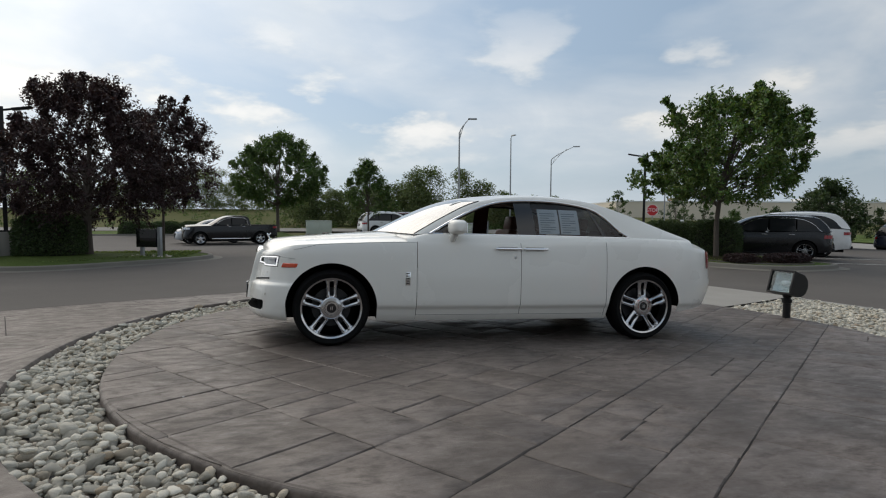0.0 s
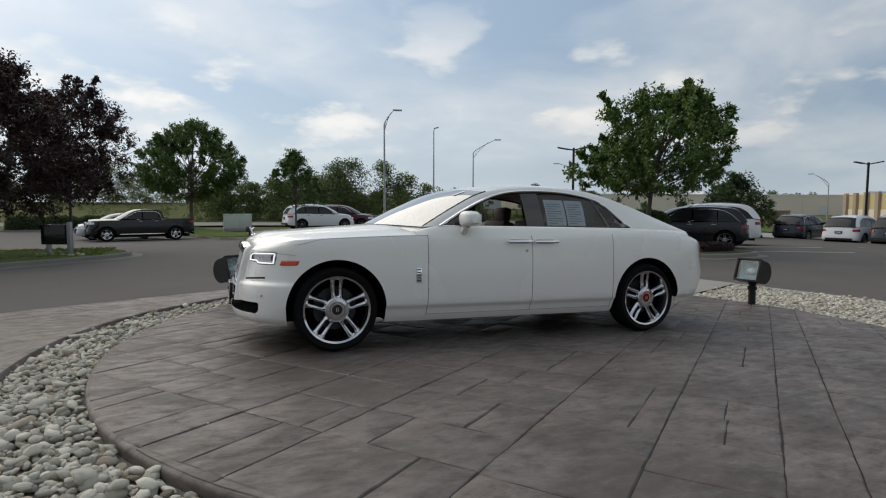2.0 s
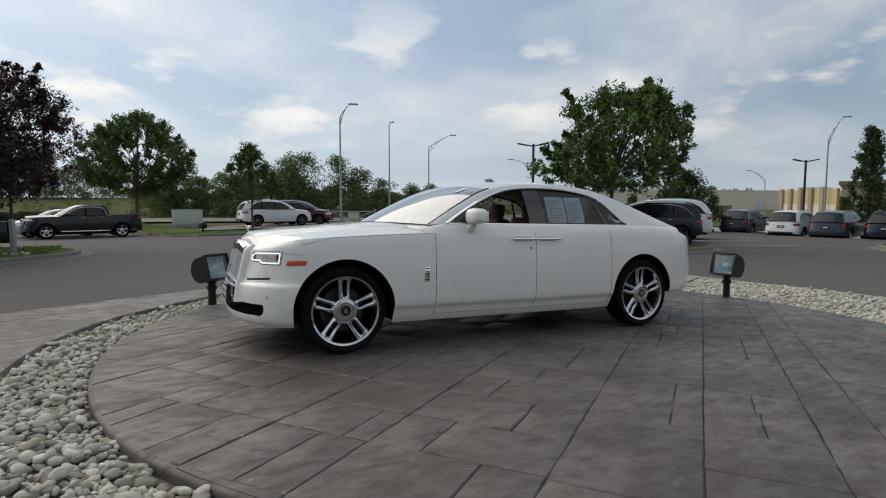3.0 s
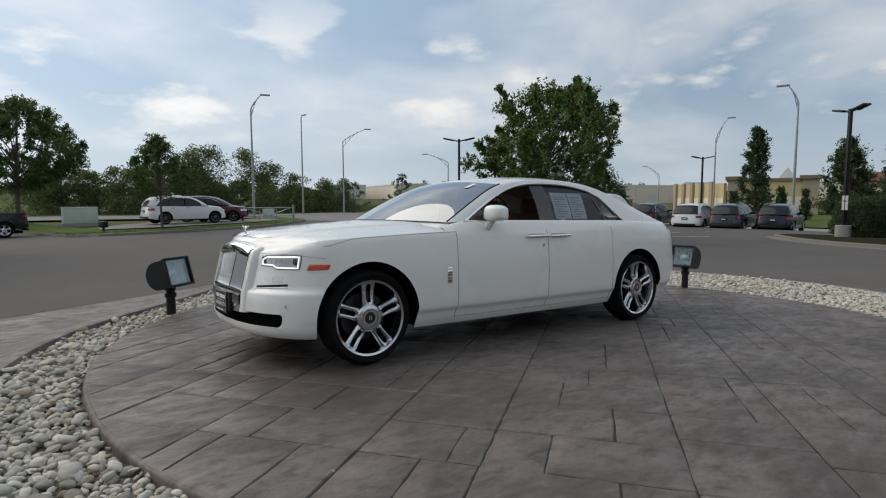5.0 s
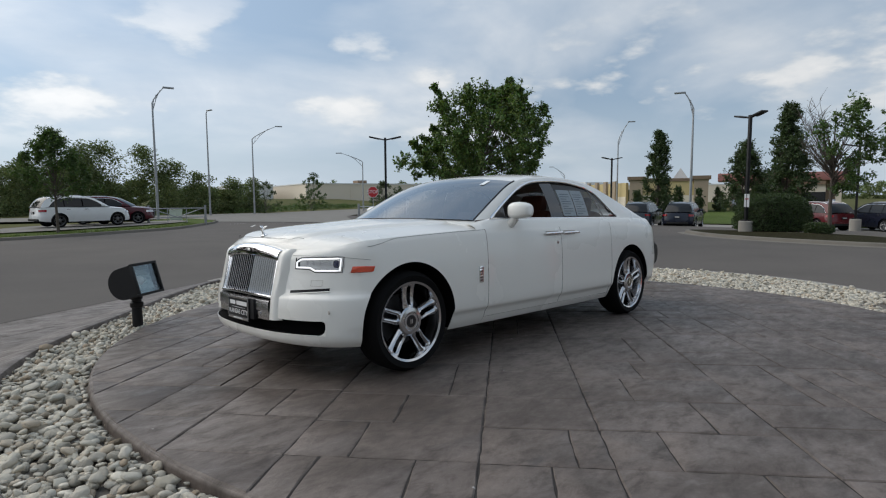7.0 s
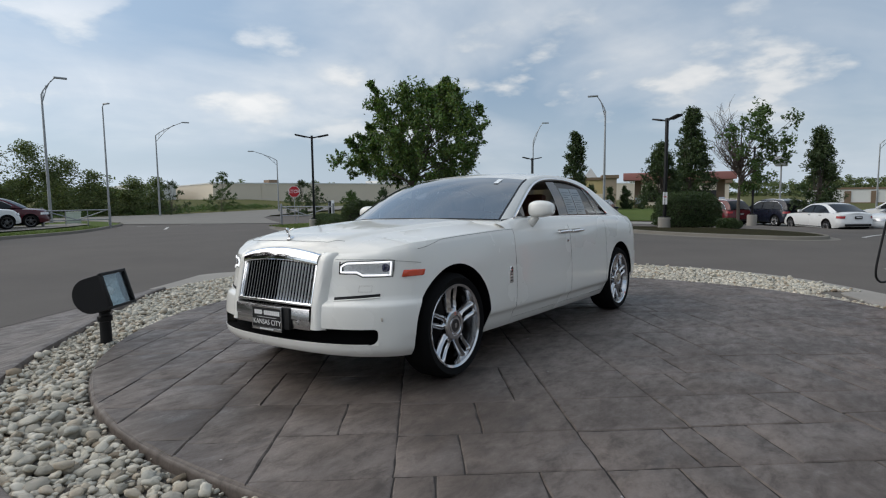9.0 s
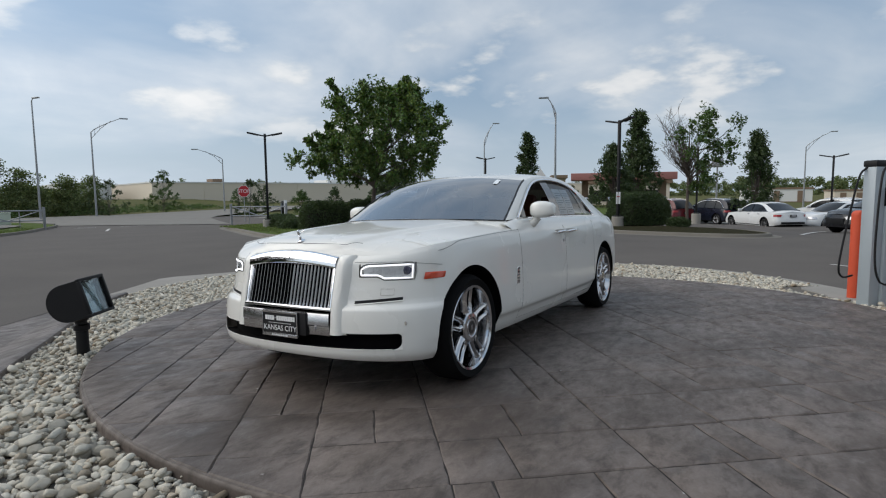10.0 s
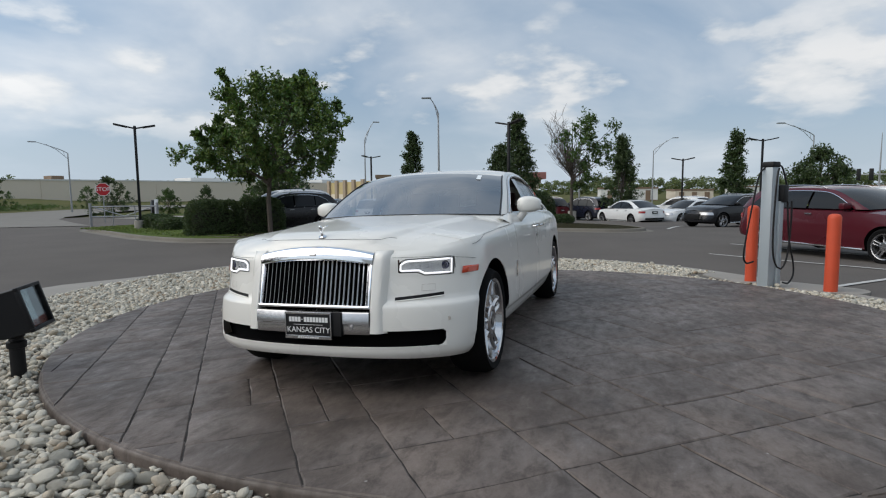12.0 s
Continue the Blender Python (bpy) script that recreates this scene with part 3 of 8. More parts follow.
        return f * curve_at(s["ins_f"], v) + r * curve_at(s["ins_r"], v) + (1 - f - r) * curve_at(s["ins_s"], v)

    def normal(self, cols, i):
        x0, y0 = cols[max(i - 1, 0)]
        x1, y1 = cols[min(i + 1, len(cols) - 1)]
        if i == 0:
            return Vector((-1, 0))
        if i == len(cols) - 1:
            return Vector((1, 0))
        d = Vector((x1 - x0, y1 - y0))
        return Vector((-d.y, d.x)).normalized()

    def point(self, cols, i, v):
        """A point of the skin in column i at the height share v (0 at 0.2 m, 1 at the shoulder)."""
        x, y = cols[i]
        zt = self.top(x)
        z = self.height(x, v)
        z = min(max(z, self.low(x)), zt)
        n = self.normal(cols, i)
        d = self.inset(x, z)
        yy = max(y - n.y * d, 0.0) if 0 < i < len(cols) - 1 else 0.0
        return Vector((x - n.x * d, yy, z))

    def at(self, x, z, side=-1, out=0.0):
        """The flank's point at x and z."""
        w = self.flank(x) - self.inset(x, z)
        return Vector((x, side * (w + out), z))


def skin(body, c0, c1, v0, v1, side, hole=None, trim=0.0):
    """One panel of the skin, between two columns and two height shares."""
    cols, s = body.cols, body.s
    levels = sorted({v0, v1, *[v for v in s["levels"] if v0 < v < v1]})
    bm = bmesh.new()
    rows = []
    for v in levels:
        row = []
        for i in range(c0, c1 + 1):
            p = body.point(cols, i, v)
            if trim and i == c0 and c0 > 0:
                p.x += trim
            if trim and i == c1 and c1 < len(cols) - 1:
                p.x -= trim
            row.append((p.x, p.y * side, p.z))
        rows.append(row)
    grid(bm, rows)
    if hole:
        gone = []
        for f in bm.faces:
            c = f.calc_center_median()
            if any(x0 < c.x < x1 and y0 < abs(c.y) < y1 and z0 < c.z < z1 for x0, x1, y0, y1, z0, z1 in hole):
                gone.append(f)
        bmesh.ops.delete(bm, geom=gone, context="FACES")
    return weld(bm)


def cap_height(body, x, yshare, zt=None):
    s = body.s
    zt = body.top(x) if zt is None else zt
    zc = curve_at(s["spine"], x)
    z = zt + (zc - zt) * (1 - yshare ** s.get("cap_pow", 3.0))
    if "crease" in s and x < -0.7:
        # the raised middle of the bonnet, with a soft fold along each side
        y = yshare * (body.flank(x) - body.inset(x, body.top(x)))
        fold = curve_at(s["crease"], x)
        z += 0.020 * (1 - step(fold - 0.012, fold + 0.05, y)) * step(-2.36, -2.2, x) * (1 - step(-1.2, -0.75, x))
    return z


def cap(body, xa, xb, inner, side=0):
    """The top skin between the shoulders: bonnet, boot lid, or with an inner edge the strip under the windows."""
    cols = body.cols
    pts = [(i, c) for i, c in enumerate(cols) if xa - 1e-6 <= body.point(cols, i, 1).x <= xb + 1e-6]
    bm = bmesh.new()
    rows = []
    share = [1, 0.985, 0.96, 0.92, 0.86, 0.78, 0.68, 0.56, 0.43, 0.3, 0.15, 0]
    if "crease" in body.s:
        share = [1, 0.988, 0.97, 0.945, 0.91, 0.87] + [0.84 - 0.02 * k for k in range(22)] + [0.35, 0.26, 0.17, 0.08, 0]
    for i, _ in pts:
        p = body.point(cols, i, 1)
        row = []
        if inner is None:
            for q in share:
                row.append((p.x, p.y * q, cap_height(body, p.x, q, p.z)))
            row += [(x, -y, z) for x, y, z in row[-2::-1]]
            rows.append(row)
        else:
            yi, zi = inner(p.x)
            for k in range(6):
                t = k / 5
                row.append((p.x, p.y + (yi - p.y) * t, p.z + (zi - p.z) * math.sin(t * math.pi / 2) ** 0.9))
            rows.append(row)
    if inner is None:
        grid(bm, rows)
    else:
        grid(bm, [[(x, y * side, z) for x, y, z in r] for r in rows])
    return weld(bm)


def spread_line(pts, n):
    """Points at even steps along a smooth line through a few 3D points."""
    pts = [Vector(p) for p in pts]
    acc = [0.0]
    for a, b in zip(pts, pts[1:]):
        acc.append(acc[-1] + (b - a).length)
    axes = [[(acc[i], p[k]) for i, p in enumerate(pts)] for k in range(3)]
    return [Vector([curve_at(axes[k], acc[-1] * j / (n - 1)) for k in range(3)]) for j in range(n)]


def side_of_car(name, rows, mat, parent, label="", both=True):
    obs = []
    for sd in (-1, 1):
        bm = bmesh.new()
        grid(bm, [[(p[0], abs(p[1]) * sd, p[2]) for p in r] for r in rows])
        obs.append(part(name, weld(bm, 0.0004), mat, parent, label))
    return obs


def wheel_parts(parent, x, y, hub, tyre_r, rim_r, width, spokes, rim_mat, double=True, detail=True):
    """A wheel on an Empty-free mesh tree: tyre, with rim, spokes and hub under it. Its outer face looks to the sign of y."""
    sd = 1 if y > 0 else -1
    at = Matrix.Translation((x, y, hub))
    w = width
    n = 48 if detail else 28
    bm = bmesh.new()
    prof = [(rim_r - 0.01, -w / 2 + 0.02), (rim_r + 0.01, -w / 2), (rim_r + (tyre_r - rim_r) * 0.6, -w / 2 - 0.012), (tyre_r - 0.016, -w / 2 + 0.012), (tyre_r - 0.002, -w / 2 + 0.04), (tyre_r, 0), (tyre_r - 0.002, w / 2 - 0.04), (tyre_r - 0.016, w / 2 - 0.012), (rim_r + (tyre_r - rim_r) * 0.6, w / 2 + 0.012), (rim_r + 0.01, w / 2), (rim_r - 0.01, w / 2 - 0.02)]
    lathe(bm, prof, "Y", n, at)
    bmesh.ops.recalc_face_normals(bm, faces=bm.faces[:])
    tyre = part("wheel", bm, M_TYRE, parent, "black tyre on a bright alloy wheel" if detail else "")
    bm = bmesh.new()
    lathe(bm, [(rim_r - 0.035, sd * (-w / 2 + 0.03)), (rim_r - 0.03, sd * (w / 2 - 0.06)), (rim_r - 0.016, sd * (w / 2 - 0.022)), (rim_r - 0.012, sd * (w / 2 - 0.004)), (rim_r + 0.004, sd * (w / 2 + 0.003)), (rim_r + 0.01, sd * (w / 2 - 0.008))], "Y", n, at)
    part("rim", bm, rim_mat, tyre)
    bm = bmesh.new()
    lathe(bm, [(0.0005, sd * (-0.01)), (rim_r * 0.66, sd * (-0.01)), (rim_r * 0.66, sd * (-0.03)), (0.0005, sd * (-0.03))], "Y", 24, at)
    part("brake_disc", bm, M_DISC if detail else M_DARK, tyre)
    bm = bmesh.new()
    lathe(bm, [(rim_r - 0.03, sd * (-w / 2 + 0.05)), (0.0005, sd * (-w / 2 + 0.05))], "Y", 24, at)
    part("wheel_back", bm, M_DARK, tyre)
    face = w / 2 - 0.022
    for k in range(spokes):
        bm = bmesh.new()
        turn = Matrix.Rotation(2 * math.pi * k / spokes, 4, "Y")
        # share of the rim radius, slot half-width, outer half-width: a flared plate with a narrow slot down its middle
        plate = ((0.26, 0.0, 0.165), (0.405, 0.0, 0.188), (0.42, 0.036, 0.188), (0.455, 0.055, 0.187), (0.62, 0.060, 0.192), (0.82, 0.062, 0.206), (0.875, 0.050, 0.216), (0.90, 0.0, 0.224), (0.93, 0.0, 0.255), (0.965, 0.0, 0.33))
        for a in (-1, 1):
            rows = []
            for t, gap, edge in plate:
                r, g, e = t * rim_r, gap * rim_r, edge * rim_r
                f = face + 0.006 - 0.016 * math.sin(math.pi * min(1.0, (t - 0.26) / 0.7))
                rows.append([(a * g, (f - 0.045) * sd, r), (a * g, (f - 0.010) * sd, r), (a * (g + (e - g) * 0.22), (f + 0.001) * sd, r), (a * (g + (e - g) * 0.42), (f + 0.004) * sd, r), (a * (g + (e - g) * 0.62), (f - 0.001) * sd, r), (a * (g + (e - g) * 0.86), (f - 0.012) * sd, r), (a * e, (f - 0.022) * sd, r), (a * e, (f - 0.05) * sd, r)])
            grid(bm, rows)
        bmesh.ops.transform(bm, matrix=at @ turn, verts=bm.verts[:])
        bmesh.ops.recalc_face_normals(bm, faces=bm.faces[:])
        part("spoke", bm, rim_mat, tyre)
    bm = bmesh.new()
    lathe(bm, [(0.0005, sd * (face + 0.012)), (rim_r * 0.20, sd * (face + 0.012)), (rim_r * 0.215, sd * (face + 0.004)), (rim_r * 0.235, sd * (face + 0.004)), (rim_r * 0.25, sd * (face + 0.013)), (rim_r * 0.335, sd * (face + 0.010)), (rim_r * 0.37, sd * (face + 0.001)), (rim_r * 0.375, sd * (face - 0.03))], "Y", 32, at)
    part("hub_cap", bm, rim_mat, tyre)
    if detail:
        bm = bmesh.new()
        lathe(bm, [(0.0005, sd * (face + 0.0145)), (rim_r * 0.15, sd * (face + 0.0145)), (rim_r * 0.16, sd * (face + 0.012))], "Y", 24, at)
        part("hub_badge", bm, M_GLOSSBLACK, tyre, "dark round hub badge")
        bm = bmesh.new()
        for dx in (-0.007, 0.007):
            box(bm, dx - 0.003, dx + 0.003, min(sd * (face + 0.0145), sd * (face + 0.016)), max(sd * (face + 0.0145), sd * (face + 0.016)), -0.016, 0.016)
        bmesh.ops.transform(bm, matrix=at, verts=bm.verts[:])
        part("badge_mark", bm, M_CHROME, tyre)
    return tyre


def liner(parent, body, xw, side):
    s = body.s
    bm = bmesh.new()
    zr, zf = (0.36, 0.26) if xw > 0 else (0.25, 0.275)
    R = s["arch"] + 0.003
    arc = [(xw + R, zr)] + [(xw + R * math.cos(math.pi * k / 24), s["hub"] + R * math.sin(math.pi * k / 24)) for k in range(25)] + [(xw - R, zf)]
    rows = [[(x, side * (body.flank(x) - body.inset(x, z) - 0.007), z) for x, z in arc], [(x, side * (body.flank(xw) - 0.42), z) for x, z in arc]]
    grid(bm, rows)
    inner = [bm.verts.new(p) for p in rows[1]]
    bm.faces.new(inner)
    part("wheel_arch_liner", bm, M_DARK, parent)


def greenhouse(root, body, roof_mat, n=44):
    """Pillars and roof from the outer line and the window line; returns both lines."""
    s = body.s
    O = spread_line(s["outer"], n)
    D = spread_line(s["dlo"], n)
    rows = []
    for o, d in zip(O, D):
        row = []
        for k in range(5):
            t = k / 4
            p = d.lerp(o, t)
            p.y += 0.012 * math.sin(math.pi * t) * (1 if t < 1 else 0)
            row.append((p.x, p.y, p.z))
        rows.append(row)
    side_of_car("pillar", rows, roof_mat, root)
    return O, D


def crossing(O, i, bow, crown, m=14):
    """A line over the car from one outer line to the other."""
    o = O[i]
    out = []
    for k in range(m + 1):
        q = -1 + 2 * k / m
        e = 1 - abs(q) ** 2.4
        out.append((o.x + bow * (1 - q * q), o.y * q, o.z + crown * e))
    return out


SHOW = dict(
    xf=-2.48, xr=2.80, width=0.975, df=0.54, nf=2.4, knee=0.704, dr=0.82, nr=2.7, barrel=0.03, mid=0.0,
    axles=(-1.6475, 1.6475), hub=0.365, arch=0.427,
    low=[(-2.53, 0.278), (-2.44, 0.262), (-2.2, 0.248), (-2.07, 0.24), (-1.2, 0.232), (0, 0.235), (1.25, 0.238), (2.07, 0.30), (2.5, 0.345), (2.8, 0.37)],
    shoulder=[(-2.53, 0.885), (-2.4, 0.89), (-2.3, 0.905), (-2.15, 0.93), (-2.0, 0.953), (-1.5, 0.985), (-0.84, 1.01), (0.2, 1.015), (1.2, 1.045), (1.7, 1.04), (2.3, 1.0), (2.6, 0.97), (2.8, 0.95)],
    spine=[(-2.53, 0.88), (-2.37, 0.918), (-2.30, 0.962), (-2.22, 0.985), (-2.1, 1.0), (-1.55, 1.05), (-0.9, 1.095), (1.6, 1.13), (2.0, 1.14), (2.3, 1.115), (2.72, 1.045), (2.8, 1.02)],
    ins_s=[(0.0, 0.13), (0.05, 0.095), (0.125, 0.062), (0.215, 0.036), (0.255, 0.010), (0.45, 0.0), (0.7, 0.002), (0.88, 0.014), (0.97, 0.03), (1.0, 0.045)],
    ins_f=[(0.0, 0.10), (0.07, 0.045), (0.10, 0.022), (0.14, 0.006), (0.19, 0.002), (0.32, 0.004), (0.42, 0.008), (0.50, 0.016), (0.525, 0.024), (0.555, 0.052), (0.62, 0.062), (0.76, 0.082), (0.90, 0.094), (0.96, 0.108), (1.0, 0.135)],
    ins_r=[(0.0, 0.14), (0.15, 0.09), (0.4, 0.02), (0.55, 0.0), (0.75, 0.015), (0.95, 0.03), (1.0, 0.05)],
    levels=[0.0, 0.04, 0.07, 0.10, 0.125, 0.15, 0.1875, 0.21, 0.235, 0.255, 0.28, 0.3194, 0.34, 0.37, 0.4, 0.45, 0.5, 0.515, 0.53, 0.545, 0.56, 0.6, 0.65, 0.7, 0.765, 0.80, 0.835, 0.87, 0.897, 0.92, 0.94, 0.96, 0.975, 0.99, 1.0],
    nose_cols=[0.40, 0.45, 0.553, 0.80, 0.864, 0.82, 0.89, 0.91, 0.93], crease=[(-2.4, 0.43), (-2.2, 0.455), (-1.5, 0.56), (-0.7, 0.70)], cuts=[-0.84, 0.228, 1.186], cap_pow=3.2,
    outer=[(-0.86, 0.835, 1.08), (-0.55, 0.785, 1.26), (-0.25, 0.725, 1.405), (0.05, 0.685, 1.475), (0.45, 0.665, 1.505), (0.9, 0.665, 1.49), (1.22, 0.68, 1.44), (1.6, 0.71, 1.325), (1.98, 0.745, 1.19), (2.30, 0.76, 1.085)],
    dlo=[(-0.70, 0.858, 1.093), (-0.42, 0.80, 1.255), (-0.13, 0.735, 1.385), (0.10, 0.705, 1.44), (0.45, 0.69, 1.462), (0.82, 0.695, 1.443), (1.15, 0.725, 1.365), (1.49, 0.85, 1.10), (1.85, 0.845, 1.09), (2.27, 0.79, 1.075)],
)


def dlo_side(s, x, z):
    """Half width of the side glass at a height."""
    t = (z - 1.09) / 0.372
    return 0.856 - 0.165 * t - 0.02 * math.sin(math.pi * min(max(t, 0), 1)) * -1


def pane(body, D, xa, xb, push=-0.012, n=16):
    """A side pane between the belt and the window line, from xa to xb (each a line (x at belt, x at top))."""
    up = [(p.x, p.z) for p in D if p.z > 1.094]
    up.sort()
    rows = []
    for i in range(n + 1):
        t = i / n
        rowx = xa[0] + (xb[0] - xa[0]) * t
        topx = xa[1] + (xb[1] - xa[1]) * t
        zt = curve_at(up, topx)
        row = []
        for k in range(9):
            q = k / 8
            x, z = rowx + (topx - rowx) * q, 1.092 + (zt - 1.092) * q
            row.append((x, dlo_side(None, x, z) + push, z))
        rows.append(row)
    return rows


def show_car():
    root = thing("luxury_sedan", LEVEL.copy(), "glossy white luxury sedan parked on the stamped concrete pad", "car")
    body = Body(SHOW)
    body.cols = body.columns()
    cols = body.cols
    at_x = lambda x: min(range(len(cols)), key=lambda i: abs(cols[i][0] - x) + (9 if cols[i][1] < 0.5 else 0))
    i_door, i_b, i_r = at_x(-0.84), at_x(0.228), at_x(1.186)
    last = len(cols) - 1
    vs = 0.13  # bottom edge of the doors
    lamp = (-2.6, -1.9, 0.533, 0.812, 0.757, 0.842)
    holes = [(-2.6, -2.2, -1, 0.38, 0.43, 0.86), (-2.6, -2.1, -1, 0.795, 0.334, 0.4285), lamp]
    for sd in (-1, 1):
        part("front_wing", skin(body, 0, i_door, 0.0, 1.0, sd, holes, 0.0025), M_PAINT, root, "white front wing and bumper")
        door = part("front_door", skin(body, i_door, i_b, vs, 1.0, sd, None, 0.0025), M_PAINT, root)
        rear = part("rear_door", skin(body, i_b, i_r, vs, 1.0, sd, None, 0.0025), M_PAINT, root)
        part("sill", skin(body, i_door, i_r, 0.0, vs - 0.004, sd), M_PAINT, root)
        part("rear_quarter", skin(body, i_r, last, 0.0, 1.0, sd, None, 0.0025), M_PAINT, root, "white rear wing and bumper")
        for dd, x0, x1 in ((door, -0.045, 0.215), (rear, 0.245, 0.50)):
            bm = bmesh.new()
            a, b = body.at(x0, 0.955, sd), body.at(x1, 0.957, sd)
            o = Vector((0, sd * 0.034, 0))
            tube(bm, [a + o * 0.2, a + o, a.lerp(b, 0.12) + o * 1.1, a.lerp(b, 0.88) + o * 1.1, b + o, b + o * 0.2], [0.006, 0.011, 0.0125, 0.0125, 0.011, 0.006], 10)
            part("door_handle", bm, M_CHROME, dd, "chrome pull handle")
            bm = bmesh.new()
            m = body.at((x0 + x1) / 2, 0.955, sd)
            box(bm, x0 + 0.03, x1 - 0.03, min(m.y, m.y + sd * 0.004), max(m.y, m.y + sd * 0.004), 0.935, 0.975, 0.0)
            part("handle_recess", bm, M_PALE, dd)
        bm = bmesh.new()
        p = body.at(0.165, 0.868, sd)
        lathe(bm, [(0.0005, sd * 0.004), (0.013, sd * 0.004), (0.016, 0)], "Y", 14, Matrix.Translation(p))
        part("door_lock", bm, M_STEEL, door)
        # side vent in the wing
        p = body.at(-0.93, 0.65, sd)
        bm = boxed(-0.955, -0.905, min(p.y - 0.002, p.y + sd * 0.006), max(p.y + 0.002, p.y + sd * 0.006), 0.585, 0.715, 0.004)
        vent = part("side_vent", bm, M_CHROME, root, "chrome side vent with badge")
        for k in range(5):
            z = 0.60 + 0.024 * k
            part("vent_slat", boxed(-0.948, -0.914, min(p.y + sd * 0.006, p.y + sd * 0.009), max(p.y + sd * 0.006, p.y + sd * 0.009), z, z + 0.010), M_GLOSSBLACK, vent)
        # side marker
        bm = bmesh.new()
        rows = []
        for z in (0.742, 0.748, 0.778, 0.784):
            rows.append([body.at(-2.115 + 0.145 * k / 8 + (z - 0.742) * 0.35, z, sd, 0.006 if 0 < k < 8 and 0.745 < z < 0.78 else -0.003) for k in range(9)])
        grid(bm, rows)
        part("side_marker", weld(bm), M_AMBER, root, "amber red side marker lens")
        # headlamp: housing, lens, light tube
        def nose_x(y, z):
            for i in range(len(cols) - 1):
                a, b = body.point(cols, i, body.share(cols[i][0], z)), body.point(cols, i + 1, body.share(cols[i + 1][0], z))
                if a.y <= y <= b.y and a.x < -1.7:
                    t = (y - a.y) / max(b.y - a.y, 1e-6)
                    return a.x + (b.x - a.x) * t
            return -2.0
        body.nose_x = nose_x
        ys = [0.531 + 0.282 * k / 14 for k in range(15)]
        zb = lambda y: 0.766 - 0.019 * step(0.63, 0.675, y)
        zt = lambda y: 0.838 + 0.008 * (y - 0.53) / 0.28 - 0.05 * (1 - step(0.505, 0.572, y)) * 0.6
        bm = bmesh.new()
        grid(bm, [[(nose_x(y, 0.82) + 0.026, sd * y, zz) for y in ys] for zz in (0.73, 0.86)])
        grid(bm, [[(nose_x(y, 0.85) + d, sd * y, 0.851) for y in ys] for d in (0.0, 0.1)])
        grid(bm, [[(nose_x(y, 0.77) + d, sd * y, zb(y) - 0.006) for y in ys] for d in (-0.001, 0.1)])
        lampob = part("headlamp", bm, M_LAMPBACK, root, "clear headlamp with a bright light outline")
        bm = bmesh.new()
        grid(bm, [[(nose_x(y, zb(y) + (zt(y) - zb(y)) * q) - 0.003, sd * y, zb(y) + (zt(y) - zb(y)) * q) for y in ys] for q in (0, 0.25, 0.5, 0.75, 1)])
        part("lamp_lens", weld(bm), M_CLEAR, lampob)
        edge = [(y, zb(y)) for y in ys] + [(y, zt(y)) for y in ys[::-1]]
        mid = (0.672, 0.80)
        ring = lambda shrink, d: [(nose_x(y, z) + d, sd * y, z) for y, z in [(y + (mid[0] - y) / math.hypot(mid[0] - y, mid[1] - z) * shrink, z + (0.0 if z == mid[1] else (1 if z < mid[1] else -1) * shrink)) for y, z in edge]]
        pts = ring(0.009, -0.0035)
        bm = bmesh.new()
        tube(bm, pts + [pts[0]], 0.0054, 8, False)
        part("light_tube", bm, M_DRL, lampob, "white light outline")
        pts = ring(-0.002, -0.001)
        bm = bmesh.new()
        tube(bm, pts + [pts[0]], 0.0026, 6, False)
        part("lamp_seal", bm, M_BLACK, lampob)
        bm = bmesh.new()
        lathe(bm, [(0.0005, 0.0), (0.022, 0.006), (0.029, 0.02), (0.031, 0.05)], "X", 20, Matrix.Translation((nose_x(0.757, 0.80) + 0.02, sd * 0.757, 0.798)))
        part("projector", bm, M_LAMPBLUE, lampob, "dark blue projector lens")
        for k in range(3):
            bm = bmesh.new()
            lathe(bm, [(0.0005, 0.03), (0.012, 0.02), (0.021, 0.0)], "X", 14, Matrix.Translation((nose_x(0.58 + 0.045 * k, 0.82) + 0.018, sd * (0.58 + 0.045 * k), 0.803)))
            part("reflector", bm, M_CHROME, lampob)
        # skin above and below the lamp, flush with the bumper
        bm = bmesh.new()
        grid(bm, [[(nose_x(y, z(y)) - 0.001, sd * y, z(y)) for y in ys] for z in (lambda y: zb(y) - 0.002, lambda y: 0.742)])
        grid(bm, [[(nose_x(y, z(y)) - 0.001, sd * y, z(y)) for y in ys] for z in (lambda y: 0.856, lambda y: zt(y) + 0.003)])
        part("lamp_surround", weld(bm), M_PAINT, root)
        # air slot under the lamp
        bm = bmesh.new()
        ys2 = [0.515 + 0.26 * k / 10 for k in range(11)]
        sz = lambda y: 0.603 + 0.022 * (y - 0.515) / 0.26
        grid(bm, [[(nose_x(y, sz(y) + z) - 0.003, sd * y, sz(y) + z) for y in ys2] for z in (0.0, 0.018)])
        fy0, fy1, fz0, fz1 = 0.660, 0.728, 0.655, 0.692
        flap = [(body.nose_x(y, z) - 0.0008, sd * y, z) for y, z in ((fy0, fz0), (0.694, fz0), (fy1, fz0), (fy1, fz1), (0.694, fz1), (fy0, fz1), (fy0, fz0))]
        flap_bm = bmesh.new()
        tube(flap_bm, flap, 0.0009, 4)
        part("washer_flap_gap", flap_bm, M_PALE, root)
        slot = part("bumper_slot", weld(bm), M_BLACK, root, "slim dark bumper slot")
        bm = bmesh.new()
        tube(bm, [(nose_x(y, sz(y) - 0.004) - 0.003, sd * y, sz(y) - 0.004) for y in ys2], 0.005, 6)
        part("slot_trim", bm, M_PAINT, slot)
